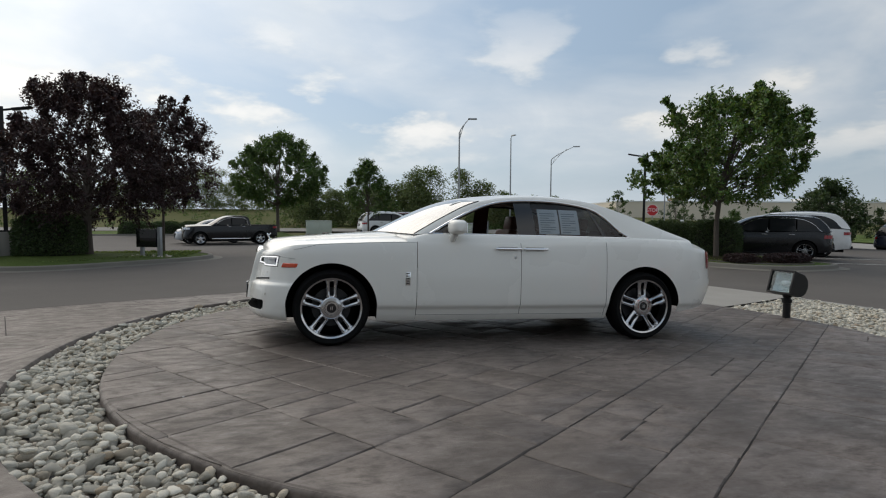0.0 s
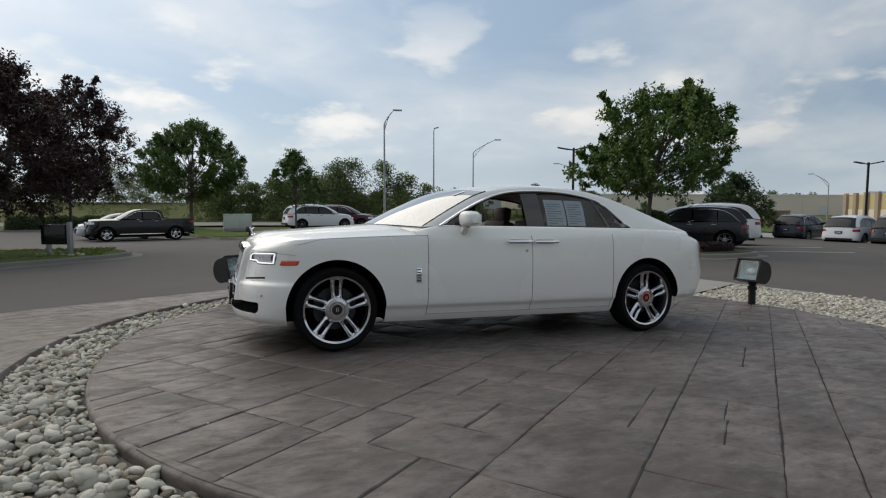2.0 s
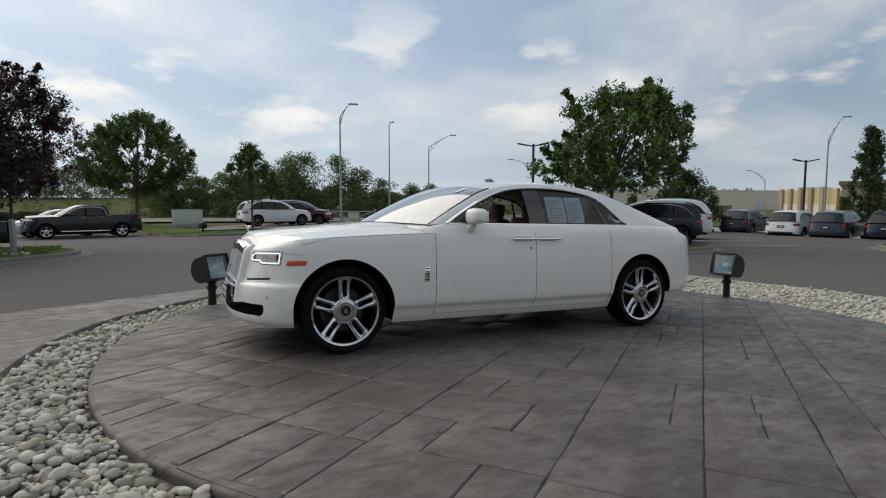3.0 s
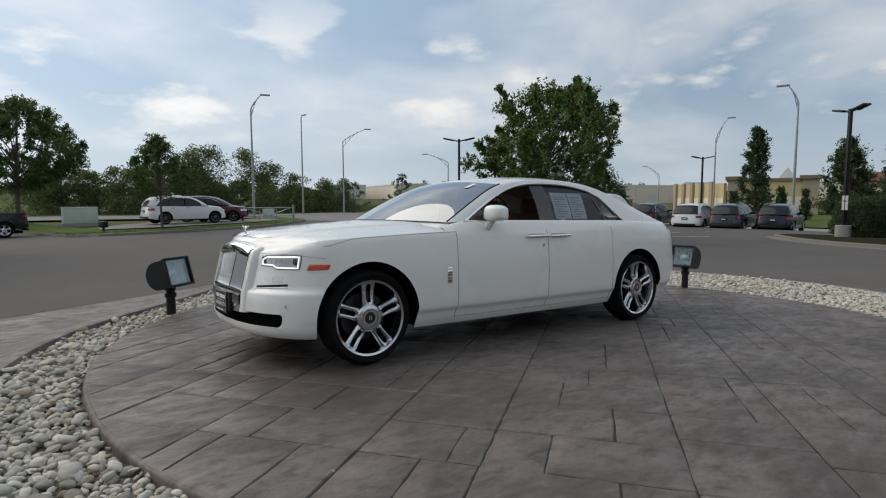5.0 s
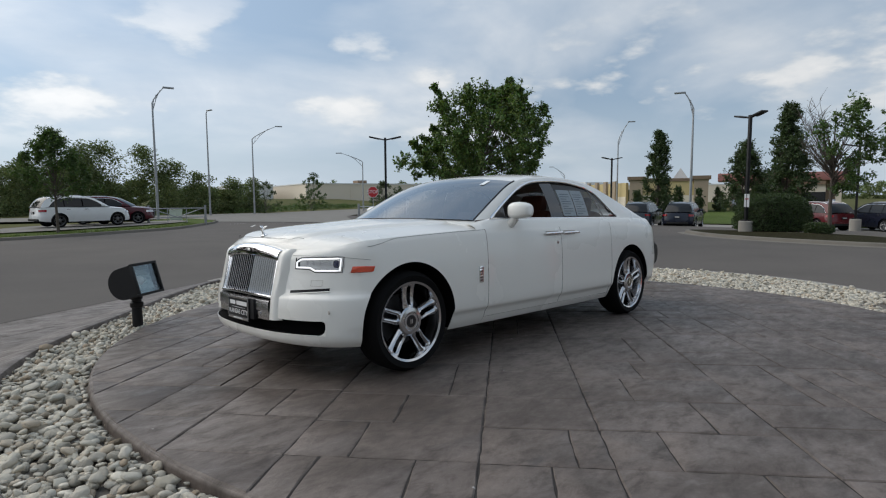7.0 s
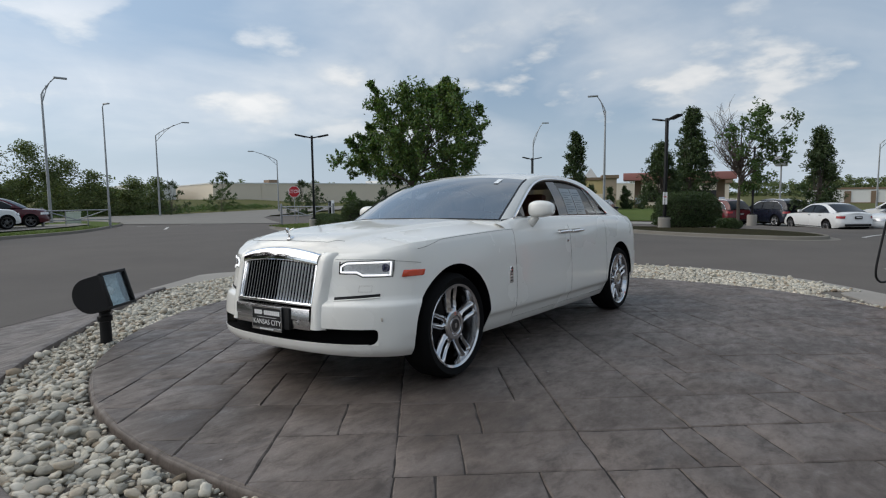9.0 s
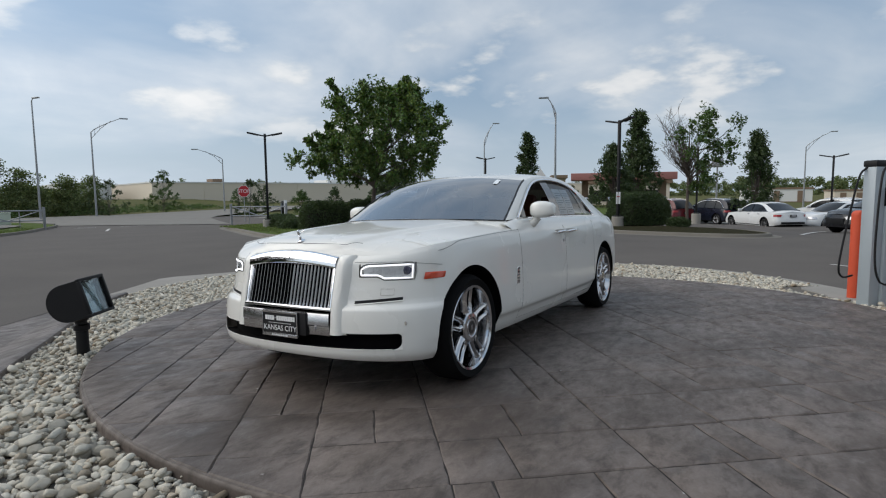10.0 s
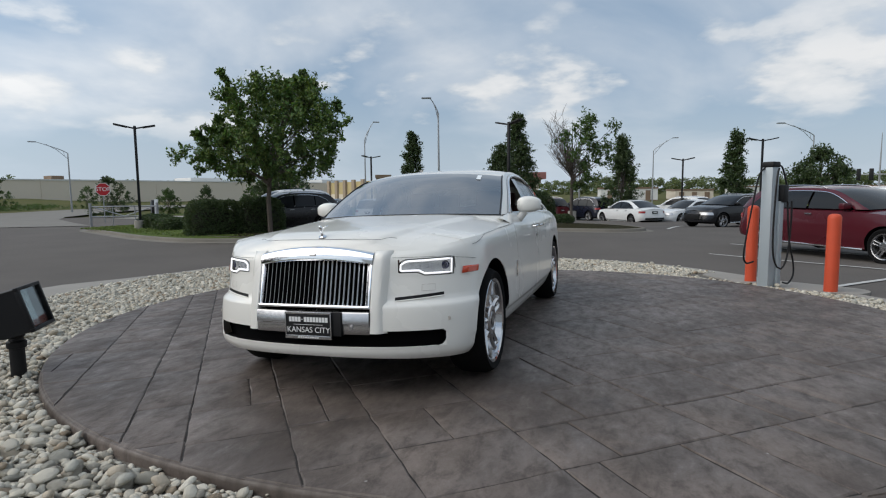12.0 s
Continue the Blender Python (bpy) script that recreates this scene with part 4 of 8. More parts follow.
        bm = bmesh.new()
        lathe(bm, [(0.0005, -0.003), (0.011, -0.003), (0.013, 0.002)], "X", 14, Matrix.Translation((nose_x(0.812, 0.489), sd * 0.812, 0.489)))
        part("parking_sensor", bm, M_PALE, root)
        # tail lamp
        bm = bmesh.new()
        rows = []
        for k in range(9):
            x = 2.50 + 0.018 * k
            rows.append([body.at(min(x, 2.66), 0.77 + 0.19 * q, sd, 0.004) for q in (0, 0.25, 0.5, 0.75, 1)])
        grid(bm, rows)
        part("tail_lamp", weld(bm), M_RED, root, "dark red tail lamp")
        # wheels
        for xw in SHOW["axles"]:
            wheel_parts(root, xw, sd * 0.825, 0.365, 0.362, 0.283, 0.235, 5, M_WHEEL)
            liner(root, body, xw, sd)
    # bonnet, boot, belt
    belt = [(-0.96, 0.81), (-0.86, 0.836), (-0.70, 0.86), (1.5, 0.858), (1.85, 0.845), (2.3, 0.79)]
    part("bonnet", cap(body, -2.6, -0.78, None), M_PAINT, root, "long white bonnet")
    part("boot_lid", cap(body, 2.2, 2.9, None), M_PAINT, root, "white boot lid")
    for sd in (-1, 1):
        part("belt_panel", cap(body, -0.96, 2.34, lambda x: (curve_at(belt, x), 1.094 - 0.045 * (1 - step(-0.98, -0.70, x)) - 0.012 * step(1.6, 2.3, x)), sd), M_PAINT, root)
    # bonnet shut lines, bumper joint and crease
    def run(name, pts, r=0.0012, mat=M_DARK):
        bm = bmesh.new()
        tube(bm, pts, r, 5)
        part(name, bm, mat, root)

    for sd in (-1, 1):
        pts = []
        for k in range(30):
            x = -2.0 + 1.16 * k / 29
            pts.append(body.at(x, body.top(x) - 0.006 - 0.035 * (1 - step(-2.0, -1.75, x)), sd, 0.0006))
        run("bonnet_gap", pts)
        pts = [(body.nose_x(y, 0.853) - 0.0006, sd * y, 0.853) for y in [0.49 + 0.31 * k / 14 for k in range(15)]]
        run("bumper_gap", pts, 0.0010)
        pts = []
        pts += [body.at(x, 0.845 - 0.02 * k / 8, sd, 0.0006) for k, x in enumerate([-2.15 + 0.16 * k / 8 for k in range(9)])]
        run("bumper_gap", pts, 0.0010)
        pts = []
        for k in range(19):
            q = k / 18
            y = 0.485 * q
            x = -2.305 + 0.015 * q ** 2 + 0.055 * max(0, q - 0.82) / 0.18
            w = body.flank(x) - body.inset(x, body.top(x))
            pts.append((x, sd * y, cap_height(body, x, min(1, y / w)) + 0.0008))
        run("bonnet_gap", pts)
    # greenhouse
    O, D = greenhouse(root, body, M_PAINT, 60)
    top_i = min(range(60), key=lambda i: abs(O[i].x + 0.16) + abs(O[i].z - 1.43))
    rear_i = min(range(60), key=lambda i: abs(O[i].x - 1.45))
    low_i = min(range(60), key=lambda i: abs(O[i].x - 2.06))
    bow = lambda i: curve_at([(-0.9, -0.34), (-0.16, -0.17), (0.1, -0.05), (0.4, 0.0), (1.2, 0.04), (1.6, 0.10), (2.3, 0.16)], O[i].x)
    crown = lambda i: curve_at([(-0.9, 0.022), (-0.1, 0.045), (0.4, 0.05), (1.2, 0.055), (2.3, 0.05)], O[i].x)
    bm = bmesh.new()
    grid(bm, [crossing(O, i, bow(i), crown(i), 20) for i in range(0, top_i + 1)])
    shield = part("windscreen", weld(bm), M_SHIELD, root, "large raked windscreen reflecting the sky")
    bm = bmesh.new()
    grid(bm, [crossing(O, i, bow(i), crown(i), 20) for i in range(top_i, rear_i + 1)])
    part("roof", weld(bm), M_PAINT, root, "smooth white roof")
    bm = bmesh.new()
    full = [crossing(O, i, bow(i), crown(i), 20) for i in range(rear_i, 60)]
    grid(bm, [r[2:-2] for r in full[: low_i - rear_i + 1]])
    part("rear_window", weld(bm), M_TINT, root)
    for sl in (slice(0, 3), slice(-3, None)):
        bm = bmesh.new()
        grid(bm, [r[sl] for r in full[: low_i - rear_i + 1]])
        part("rear_pillar", weld(bm), M_PAINT, root)
    bm = bmesh.new()
    grid(bm, full[low_i - rear_i:])
    part("parcel_deck", weld(bm), M_PAINT, root)
    # rubber edge along the windscreen, mirror foot, tax disc
    for sd in (-1, 1):
        bm = bmesh.new()
        tube(bm, [(O[i].x + 0.004, sd * (O[i].y - 0.012), O[i].z + 0.006) for i in range(0, top_i + 1)], 0.007, 6)
        part("screen_seal", bm, M_BLACK, shield)
    bm = bmesh.new()
    tube(bm, [(p[0] - 0.004, p[1], p[2] - 0.001) for p in crossing(O, 0, bow(0), crown(0), 20)], 0.004, 6)
    part("screen_seal", bm, M_BLACK, shield)
    bm = bmesh.new()
    edge = crossing(O, 0, bow(0), crown(0), 20)
    grid(bm, [[(p[0] + 0.01, p[1], p[2] - 0.002) for p in edge], [(p[0] - 0.05, p[1] * 1.03, p[2] - 0.045) for p in edge], [(p[0] - 0.06, p[1] * 1.05, p[2] - 0.11) for p in edge]])
    part("cowl_panel", weld(bm), M_PAINT, root)
    ra, rb = crossing(O, top_i - 1, bow(top_i - 1), crown(top_i - 1), 40), crossing(O, top_i - 3, bow(top_i - 3), crown(top_i - 3), 40)
    bm = bmesh.new()
    grid(bm, [[(p[0] - 0.004, p[1], p[2] + 0.005) for p in r[5:7]] for r in (ra, rb)])
    part("screen_sticker", bm, M_PAPER, shield)
    bm = boxed(-0.02, 0.02, -0.11, 0.11, -0.032, 0.032, 0.012, m=pose(-0.36, 0, 1.385, 0, -12, 0))
    part("rear_view_mirror", bm, M_BLACK, root)
    # side glass and trim
    for sd in (-1, 1):
        for rows, mat, nm, lb in ((pane(body, D, (0.43, 0.405), (1.19, 1.03)), M_TINT, "rear_door_glass", "tinted rear door glass"), (pane(body, D, (1.225, 1.055), (1.475, 1.16), n=8), M_TINT, "quarter_glass", "tinted quarter glass"), (pane(body, D, (0.225, 0.21), (0.425, 0.40), -0.004, 4), M_GLOSSBLACK, "centre_pillar", "gloss black centre pillar"), (pane(body, D, (1.19, 1.03), (1.228, 1.058), -0.006, 2), M_GLOSSBLACK, "glass_divider", "")):
            bm = bmesh.new()
            grid(bm, [[(p[0], sd * p[1], p[2]) for p in r] for r in rows])
            part(nm, weld(bm), mat, root, lb)
        line = [p for p in D if p.x < 1.485]
        bm = bmesh.new()
        tube(bm, [(p.x, sd * (p.y + 0.013), p.z) for p in line], 0.0125, 8)
        part("window_trim", bm, M_CHROME, root, "bright window trim")
        bm = bmesh.new()
        tube(bm, [(-0.72 + 2.21 * k / 20, sd * 0.866, 1.093) for k in range(21)], 0.010, 8)
        part("belt_trim", bm, M_CHROME, root)
        bm = bmesh.new()
        tube(bm, [(p.x, sd * (p.y + 0.003), p.z - 0.016) for p in line[2:-2]], 0.009, 6)
        part("window_rubber", bm, M_BLACK, root)
        bm = bmesh.new()
        tri = [(-0.69, 1.098), (-0.47, 1.098), (-0.47, 1.21)]
        vs_ = [bm.verts.new((x, sd * (dlo_side(None, x, z) - 0.004), z)) for x, z in tri]
        bm.faces.new(vs_)
        part("mirror_triangle", bm, M_GLOSSBLACK, root)
        # door mirror
        rows = []
        for k in range(13):
            t = k / 12
            r = math.sin(math.pi * min(max(t * 0.94 + 0.03, 0.02), 0.98)) ** 0.26
            ring = []
            for j in range(20):
                a = 2 * math.pi * j / 20
                c, s_ = math.cos(a), math.sin(a)
                ex = (abs(c) ** 0.6) * (1 if c > 0 else -1)
                ez = (abs(s_) ** 0.55) * (1 if s_ > 0 else -1)
                ring.append((-0.45 + ex * 0.108 * r * (0.7 + 0.3 * (1 - t)), sd * (0.90 + 0.20 * t), 1.155 + ez * (0.086 if ez > 0 else 0.070) * r * (1 - 0.16 * t)))
            rows.append(ring)
        bm = bmesh.new()
        grid(bm, rows, close=True)
        bm.faces.new([v for v in bm.verts[0:20]][::-1])
        bm.faces.new([v for v in bm.verts[-20:]])
        bmesh.ops.recalc_face_normals(bm, faces=bm.faces[:])
        mir = part("door_mirror", bm, M_PAINT, root, "white door mirror", 50)
        bm = bmesh.new()
        tube(bm, [(-0.49, sd * 0.85, 1.04), (-0.485, sd * 0.92, 1.045), (-0.47, sd * 0.955, 1.10)], [0.034, 0.036, 0.036], 12)
        part("mirror_foot", bm, M_PAINT, mir)
        part("mirror_glass", boxed(-0.372, -0.367, min(sd * 0.945, sd * 1.05), max(sd * 0.945, sd * 1.05), 1.11, 1.205), M_CHROME, mir)
    # papers inside the rear door glass
    for k, (x0, x1) in enumerate(((0.47, 0.70), (0.715, 0.93))):
        bm = bmesh.new()
        P = lambda x, z, d: (x, -(dlo_side(None, x, z) - 0.018 + d), z)
        grid(bm, [[P(x0, z, 0), P(x1, z, 0)] for z in (1.115, 1.2, 1.29, 1.375)])
        sh = part("window_sticker", bm, M_PAPER, root, "printed price sheet inside the rear door glass")
        bm = bmesh.new()
        for j in range(9):
            z = 1.135 + 0.024 * j
            w = 0.9 if j % 3 else 0.55
            grid(bm, [[P(x0 + 0.02, zz, 0.003), P(x0 + 0.02 + (x1 - x0 - 0.04) * w, zz, 0.003)] for zz in (z, z + 0.007)])
        part("print_lines", bm, M_INK, sh)
    # nose: grille
    bm = bmesh.new()
    front = body.nose_x
    arch_top = lambda y: 0.929 - 0.042 * (abs(y) / 0.385) ** 2
    arch_low = lambda y: 0.848 - 0.028 * (abs(y) / 0.385) ** 2
    lay = Matrix.Translation((-2.385, 0, 0.55)) @ Matrix.Rotation(radians(13), 4, "Y") @ Matrix.Translation((0, 0, -0.55))
    for y0, y1 in ((-0.385, -0.366), (0.366, 0.385)):
        box(bm, -0.06, 0.06, y0, y1, 0.552, 0.86, 0.006)
    box(bm, -0.066, 0.06, -0.385, 0.385, 0.545, 0.566, 0.008)
    bmesh.ops.transform(bm, matrix=lay, verts=bm.verts[:])
    frame_ob = part("grille", bm, M_CHROME, root, "tall chrome grille with upright vanes")
    bm = bmesh.new()
    top = [[] for _ in range(8)]
    for k in range(33):
        y = -0.388 + 0.776 * k / 32
        bowed = -0.022 * (1 - (y / 0.388) ** 2)
        z0, z1 = arch_low(y), arch_top(y)
        h = z1 - z0
        for row, (x, z) in zip(top, ((-2.33, z0 - 0.002), (-2.384, z0 - 0.003), (-2.389, z0 + 0.003), (-2.3885, z0 + 0.3 * h), (-2.384, z0 + 0.58 * h), (-2.374, z0 + 0.82 * h), (-2.358, z1 - 0.003), (-2.30, z1 - 0.002))):
            row.append((x + bowed, y, z))
    grid(bm, top)
    part("grille_header", weld(bm), M_CHROME, frame_ob)
    bm = boxed(-0.003, 0.003, -0.021, 0.021, -0.028, 0.028, 0.002, m=pose(-2.3985, 0, 0.897, 0, 27, 0))
    badge = part("grille_badge", bm, M_BLACK, frame_ob)
    part("badge_face", boxed(-0.0015, 0.0015, -0.0185, 0.0185, -0.0255, 0.0255, 0.001, m=pose(-2.4015, 0, 0.8985, 0, 27, 0)), M_STEEL, badge)
    for k in range(24):
        y = -0.350 + 0.70 * k / 23
        # the blades turn outwards from the middle of the grille
        s_ = -1 if y < 0 else 1
        bm = bmesh.new()
        rows = []
        for z, d in ((0.558, -0.050), (0.566, -0.048), (0.59, -0.045), (0.62, -0.044), (0.85, -0.044), (0.87, -0.044)):
            rows.append([(d + 0.007, y - s_ * 0.0042, z), (d + 0.002, y - s_ * 0.0040, z), (d, y - s_ * 0.0022, z), (d + 0.0012, y - s_ * 0.0004, z), (d + 0.013, y + s_ * 0.0070, z), (d + 0.018, y + s_ * 0.0074, z)])
        grid(bm, rows)
        bmesh.ops.transform(bm, matrix=lay, verts=bm.verts[:])
        part("grille_vane", bm, M_VANE, frame_ob)
    bm = bmesh.new()
    box(bm, 0.012, 0.03, -0.40, 0.40, 0.42, 0.90)
    # black fins stand in for the shaded sides of the chrome blades
    for k in range(24):
        y = -0.350 + 0.70 * k / 23
        box(bm, -0.037, 0.013, y - 0.0038, y + 0.0034, 0.56, 0.87)
    bmesh.ops.transform(bm, matrix=lay, verts=bm.verts[:])
    part("grille_shade_backing", bm, M_DARK, root)
    # white pillars beside the grille, standing proud of the lamps
    for sd in (-1, 1):
        bm = bmesh.new()
        rows = []
        for z in (0.412, 0.418, 0.45, 0.545, 0.62, 0.70, 0.78, 0.84, 0.87, 0.885, 0.897):
            xs_ = -2.442 + 0.232 * (z - 0.577) if z > 0.56 else -2.447 - 0.10 * (0.56 - z)
            if z < 0.417:
                xs_ += 0.05
            lean = max(0.0, z - 0.86)
            xs_ += 3.2 * lean ** 1.35
            back = max(front(0.50, min(z, 0.87)) + 0.012, xs_ + 0.012)
            fl = 0.012 * step(0.55, 0.9, z)
            rows.append([(xs_ + 0.09, sd * 0.386, z), (xs_ + 0.004, sd * 0.386, z), (xs_, sd * 0.391, z), (xs_ + 0.001, sd * (0.425 + fl), z), (xs_ + 0.008, sd * (0.442 + fl), z), (xs_ * 0.6 + back * 0.4, sd * (0.455 + fl), z), (back, sd * (0.478 + fl), z)])
        grid(bm, rows)
        bmesh.ops.recalc_face_normals(bm, faces=bm.faces[:])
        part("grille_surround", weld(bm), M_PAINT, root)
    # metal plinth, plate, intake
    bm = bmesh.new()
    rows = []
    for z, d in ((0.405, 0.05), (0.41, 0.004), (0.418, 0.0), (0.465, 0.0), (0.472, -0.006), (0.535, -0.004), (0.543, 0.0), (0.546, 0.05)):
        rows.append([(-2.458 - 0.014 * (1 - (y / 0.385) ** 2) + d, y, z) for y in [-0.385 + 0.77 * k / 20 for k in range(21)]])
    grid(bm, rows)
    part("bumper_plinth", weld(bm), M_STEEL, root, "polished metal plinth under the grille")
    bm = bmesh.new()
    lathe(bm, [(0.0005, -0.004), (0.012, -0.004), (0.014, 0.003)], "X", 14, Matrix.Translation((-2.465, -0.27, 0.447)))
    part("parking_sensor", bm, M_STEEL, root)
    part("plate_mount", boxed(-2.485, -2.44, -0.215, 0.165, 0.40, 0.543, 0.004), M_BLACK, root)
    plate = part("dealer_plate", boxed(-2.4950, -2.4820, -0.155, 0.155, 0.386, 0.540, 0.004), M_BLACK, root, "black dealer plate in a steel frame")
    bm = bmesh.new()
    for y0, y1, z0, z1 in ((-0.158, 0.158, 0.530, 0.543), (-0.158, 0.158, 0.380, 0.402), (-0.158, -0.149, 0.384, 0.538), (0.149, 0.158, 0.384, 0.538)):
        box(bm, -2.5000, -2.4900, y0, y1, z0, z1, 0.002)
    part("plate_frame", bm, M_STEEL, plate)
    # a dealer's name stands on the upper line: plain bars
    bm = bmesh.new()
    for k in range(8):
        box(bm, -2.4975, -2.4945, -0.133 + 0.0205 * k, -0.1165 + 0.0205 * k, 0.483, 0.512)
    for k in range(4):
        box(bm, -2.4975, -2.4945, 0.051 + 0.0205 * k, 0.0675 + 0.0205 * k, 0.483, 0.512)
    box(bm, -2.4975, -2.4945, 0.034, 0.046, 0.496, 0.500)
    box(bm, -2.4975, -2.4945, -0.10, 0.10, 0.4655, 0.4675)
    for k in range(9):
        box(bm, -2.5022, -2.5000, -0.07 + 0.016 * k, -0.06 + 0.016 * k, 0.386, 0.394)
    part("plate_marks", bm, M_SIGNWHITE, plate)
    part("plate_text", lettering("KANSAS CITY", 0.048, Matrix.Translation((-2.4962, 0, 0.434)) @ Euler((radians(90), 0, radians(-90))).to_matrix().to_4x4()), M_SIGNWHITE, plate)
    bm = bmesh.new()
    rows = []
    yy = [-0.795 + 1.59 * k / 36 for k in range(37)]
    for z, d in ((0.330, 0.004), (0.322, 0.09), (0.44, 0.09), (0.433, 0.004)):
        rows.append([(front(abs(y), z) + d, y, z) for y in yy])
    grid(bm, rows)
    part("front_intake", bm, M_DARK, root, "black lower air intake")
    # rounded painted ends of the intake and its thin bright lip
    for sd in (-1, 1):
        bm = bmesh.new()
        R = 0.045
        for zc, up in ((0.335, 1), (0.4285, -1)):
            r = R if up > 0 else 0.02
            yc = 0.7985
            c = bm.verts.new((front(yc, zc) - 0.001, sd * (yc + 0.006), zc - up * 0.004))
            prev = None
            for k in range(9):
                a_ = math.pi / 2 * k / 8
                y, z = yc - r + r * math.sin(a_) * 1.0, zc + up * (r - r * math.cos(a_))
                v = bm.verts.new((front(y, z) - 0.001, sd * y, z))
                if prev is not None:
                    bm.faces.new((c, prev, v))
                prev = v
        bmesh.ops.recalc_face_normals(bm, faces=bm.faces[:])
        part("intake_corner", bm, M_PAINT, root)
    bm = bmesh.new()
    tube(bm, [(front(abs(y), 0.334) - 0.001, y, 0.335) for y in [-0.75 + 1.50 * k / 30 for k in range(31)]], 0.0028, 6)
    part("intake_trim", bm, M_PAINT, root)
    # figure on the bonnet: one plain shape
    bm = bmesh.new()
    lathe(bm, [(0.034, 0.0), (0.032, 0.008), (0.014, 0.014), (0.009, 0.03), (0.011, 0.05), (0.016, 0.07), (0.012, 0.085), (0.009, 0.095), (0.0005, 0.102)], "Z", 16, pose(-2.28, 0, cap_height(body, -2.28, 0), 0, -22, 0) @ Matrix.Scale(0.8, 4))
    tube(bm, [(-2.302, 0, 1.022), (-2.282, 0.022, 1.045), (-2.272, 0.033, 1.052)], [0.007, 0.005, 0.002], 8)
    tube(bm, [(-2.302, 0, 1.022), (-2.282, -0.022, 1.045), (-2.272, -0.033, 1.052)], [0.007, 0.005, 0.002], 8)
    part("bonnet_figure", bm, M_CHROME, root, "small chrome bonnet figure on a round base")
    # floor, cabin
    part("underbody", boxed(-2.12, 1.95, -0.74, 0.74, 0.25, 0.34, 0.02), M_DARK, root)
    part("dashboard", boxed(-0.95, -0.42, -0.78, 0.78, 0.74, 1.04, 0.06), M_LEATHER, root)
    bm = bmesh.new()
    lathe(bm, [(0.18 + 0.014 * math.cos(2 * math.pi * k / 10), 0.014 * math.sin(2 * math.pi * k / 10)) for k in range(11)], "X", 28, pose(-0.33, -0.38, 0.96, 0, 22, 0))
    tube(bm, [(-0.35, -0.38, 0.95), (-0.6, -0.38, 0.86)], 0.035, 10)
    part("steering_wheel", bm, M_BLACK, root)
    for xs, ys in ((0.22, -0.38), (0.22, 0.38), (1.15, -0.36), (1.15, 0.36)):
        seat = part("seat", boxed(-0.28, 0.26, -0.27, 0.27, 0.42, 0.62, 0.06, m=Matrix.Translation((xs - 0.05, ys, 0))), M_LEATHER, root, "brown leather seat")
        part("backrest", boxed(-0.09, 0.09, -0.27, 0.27, 0.0, 0.60, 0.06, m=pose(xs + 0.20, ys, 0.58, 0, 14, 0)), M_LEATHER, seat)
        part("headrest", boxed(-0.055, 0.055, -0.14, 0.14, 0.0, 0.18, 0.045, m=pose(xs + 0.355, ys, 1.15, 0, 10, 0)), M_LEATHER, seat)
    part("parcel_shelf", boxed(1.35, 2.1, -0.75, 0.75, 0.95, 1.0, 0.02), M_BLACK, root)
    rows = []
    for i in range(top_i, rear_i + 1, 2):
        rows.append([(p[0], p[1] * 0.95, p[2] - 0.03) for p in crossing(O, i, bow(i), crown(i), 8)])
    bm = bmesh.new()
    grid(bm, rows)
    part("headliner", bm, M_PALE, root)
    return root


def lettering(text, size, m, thick=0.0006):
    """Built-in font turned into a mesh, centred."""
    cu = bpy.data.curves.new("letters", "FONT")
    cu.body, cu.size, cu.align_x, cu.align_y, cu.extrude = text, size, "CENTER", "CENTER", thick
    tmp = new("letters", cu)
    me = bpy.data.meshes.new_from_object(tmp.evaluated_get(bpy.context.evaluated_depsgraph_get()))
    bpy.data.objects.remove(tmp)
    bpy.data.curves.remove(cu)
    bm = bmesh.new()
    bm.from_mesh(me)
    bpy.data.meshes.remove(me)
    bmesh.ops.transform(bm, matrix=m, verts=bm.verts[:])
    return bm


show_car()


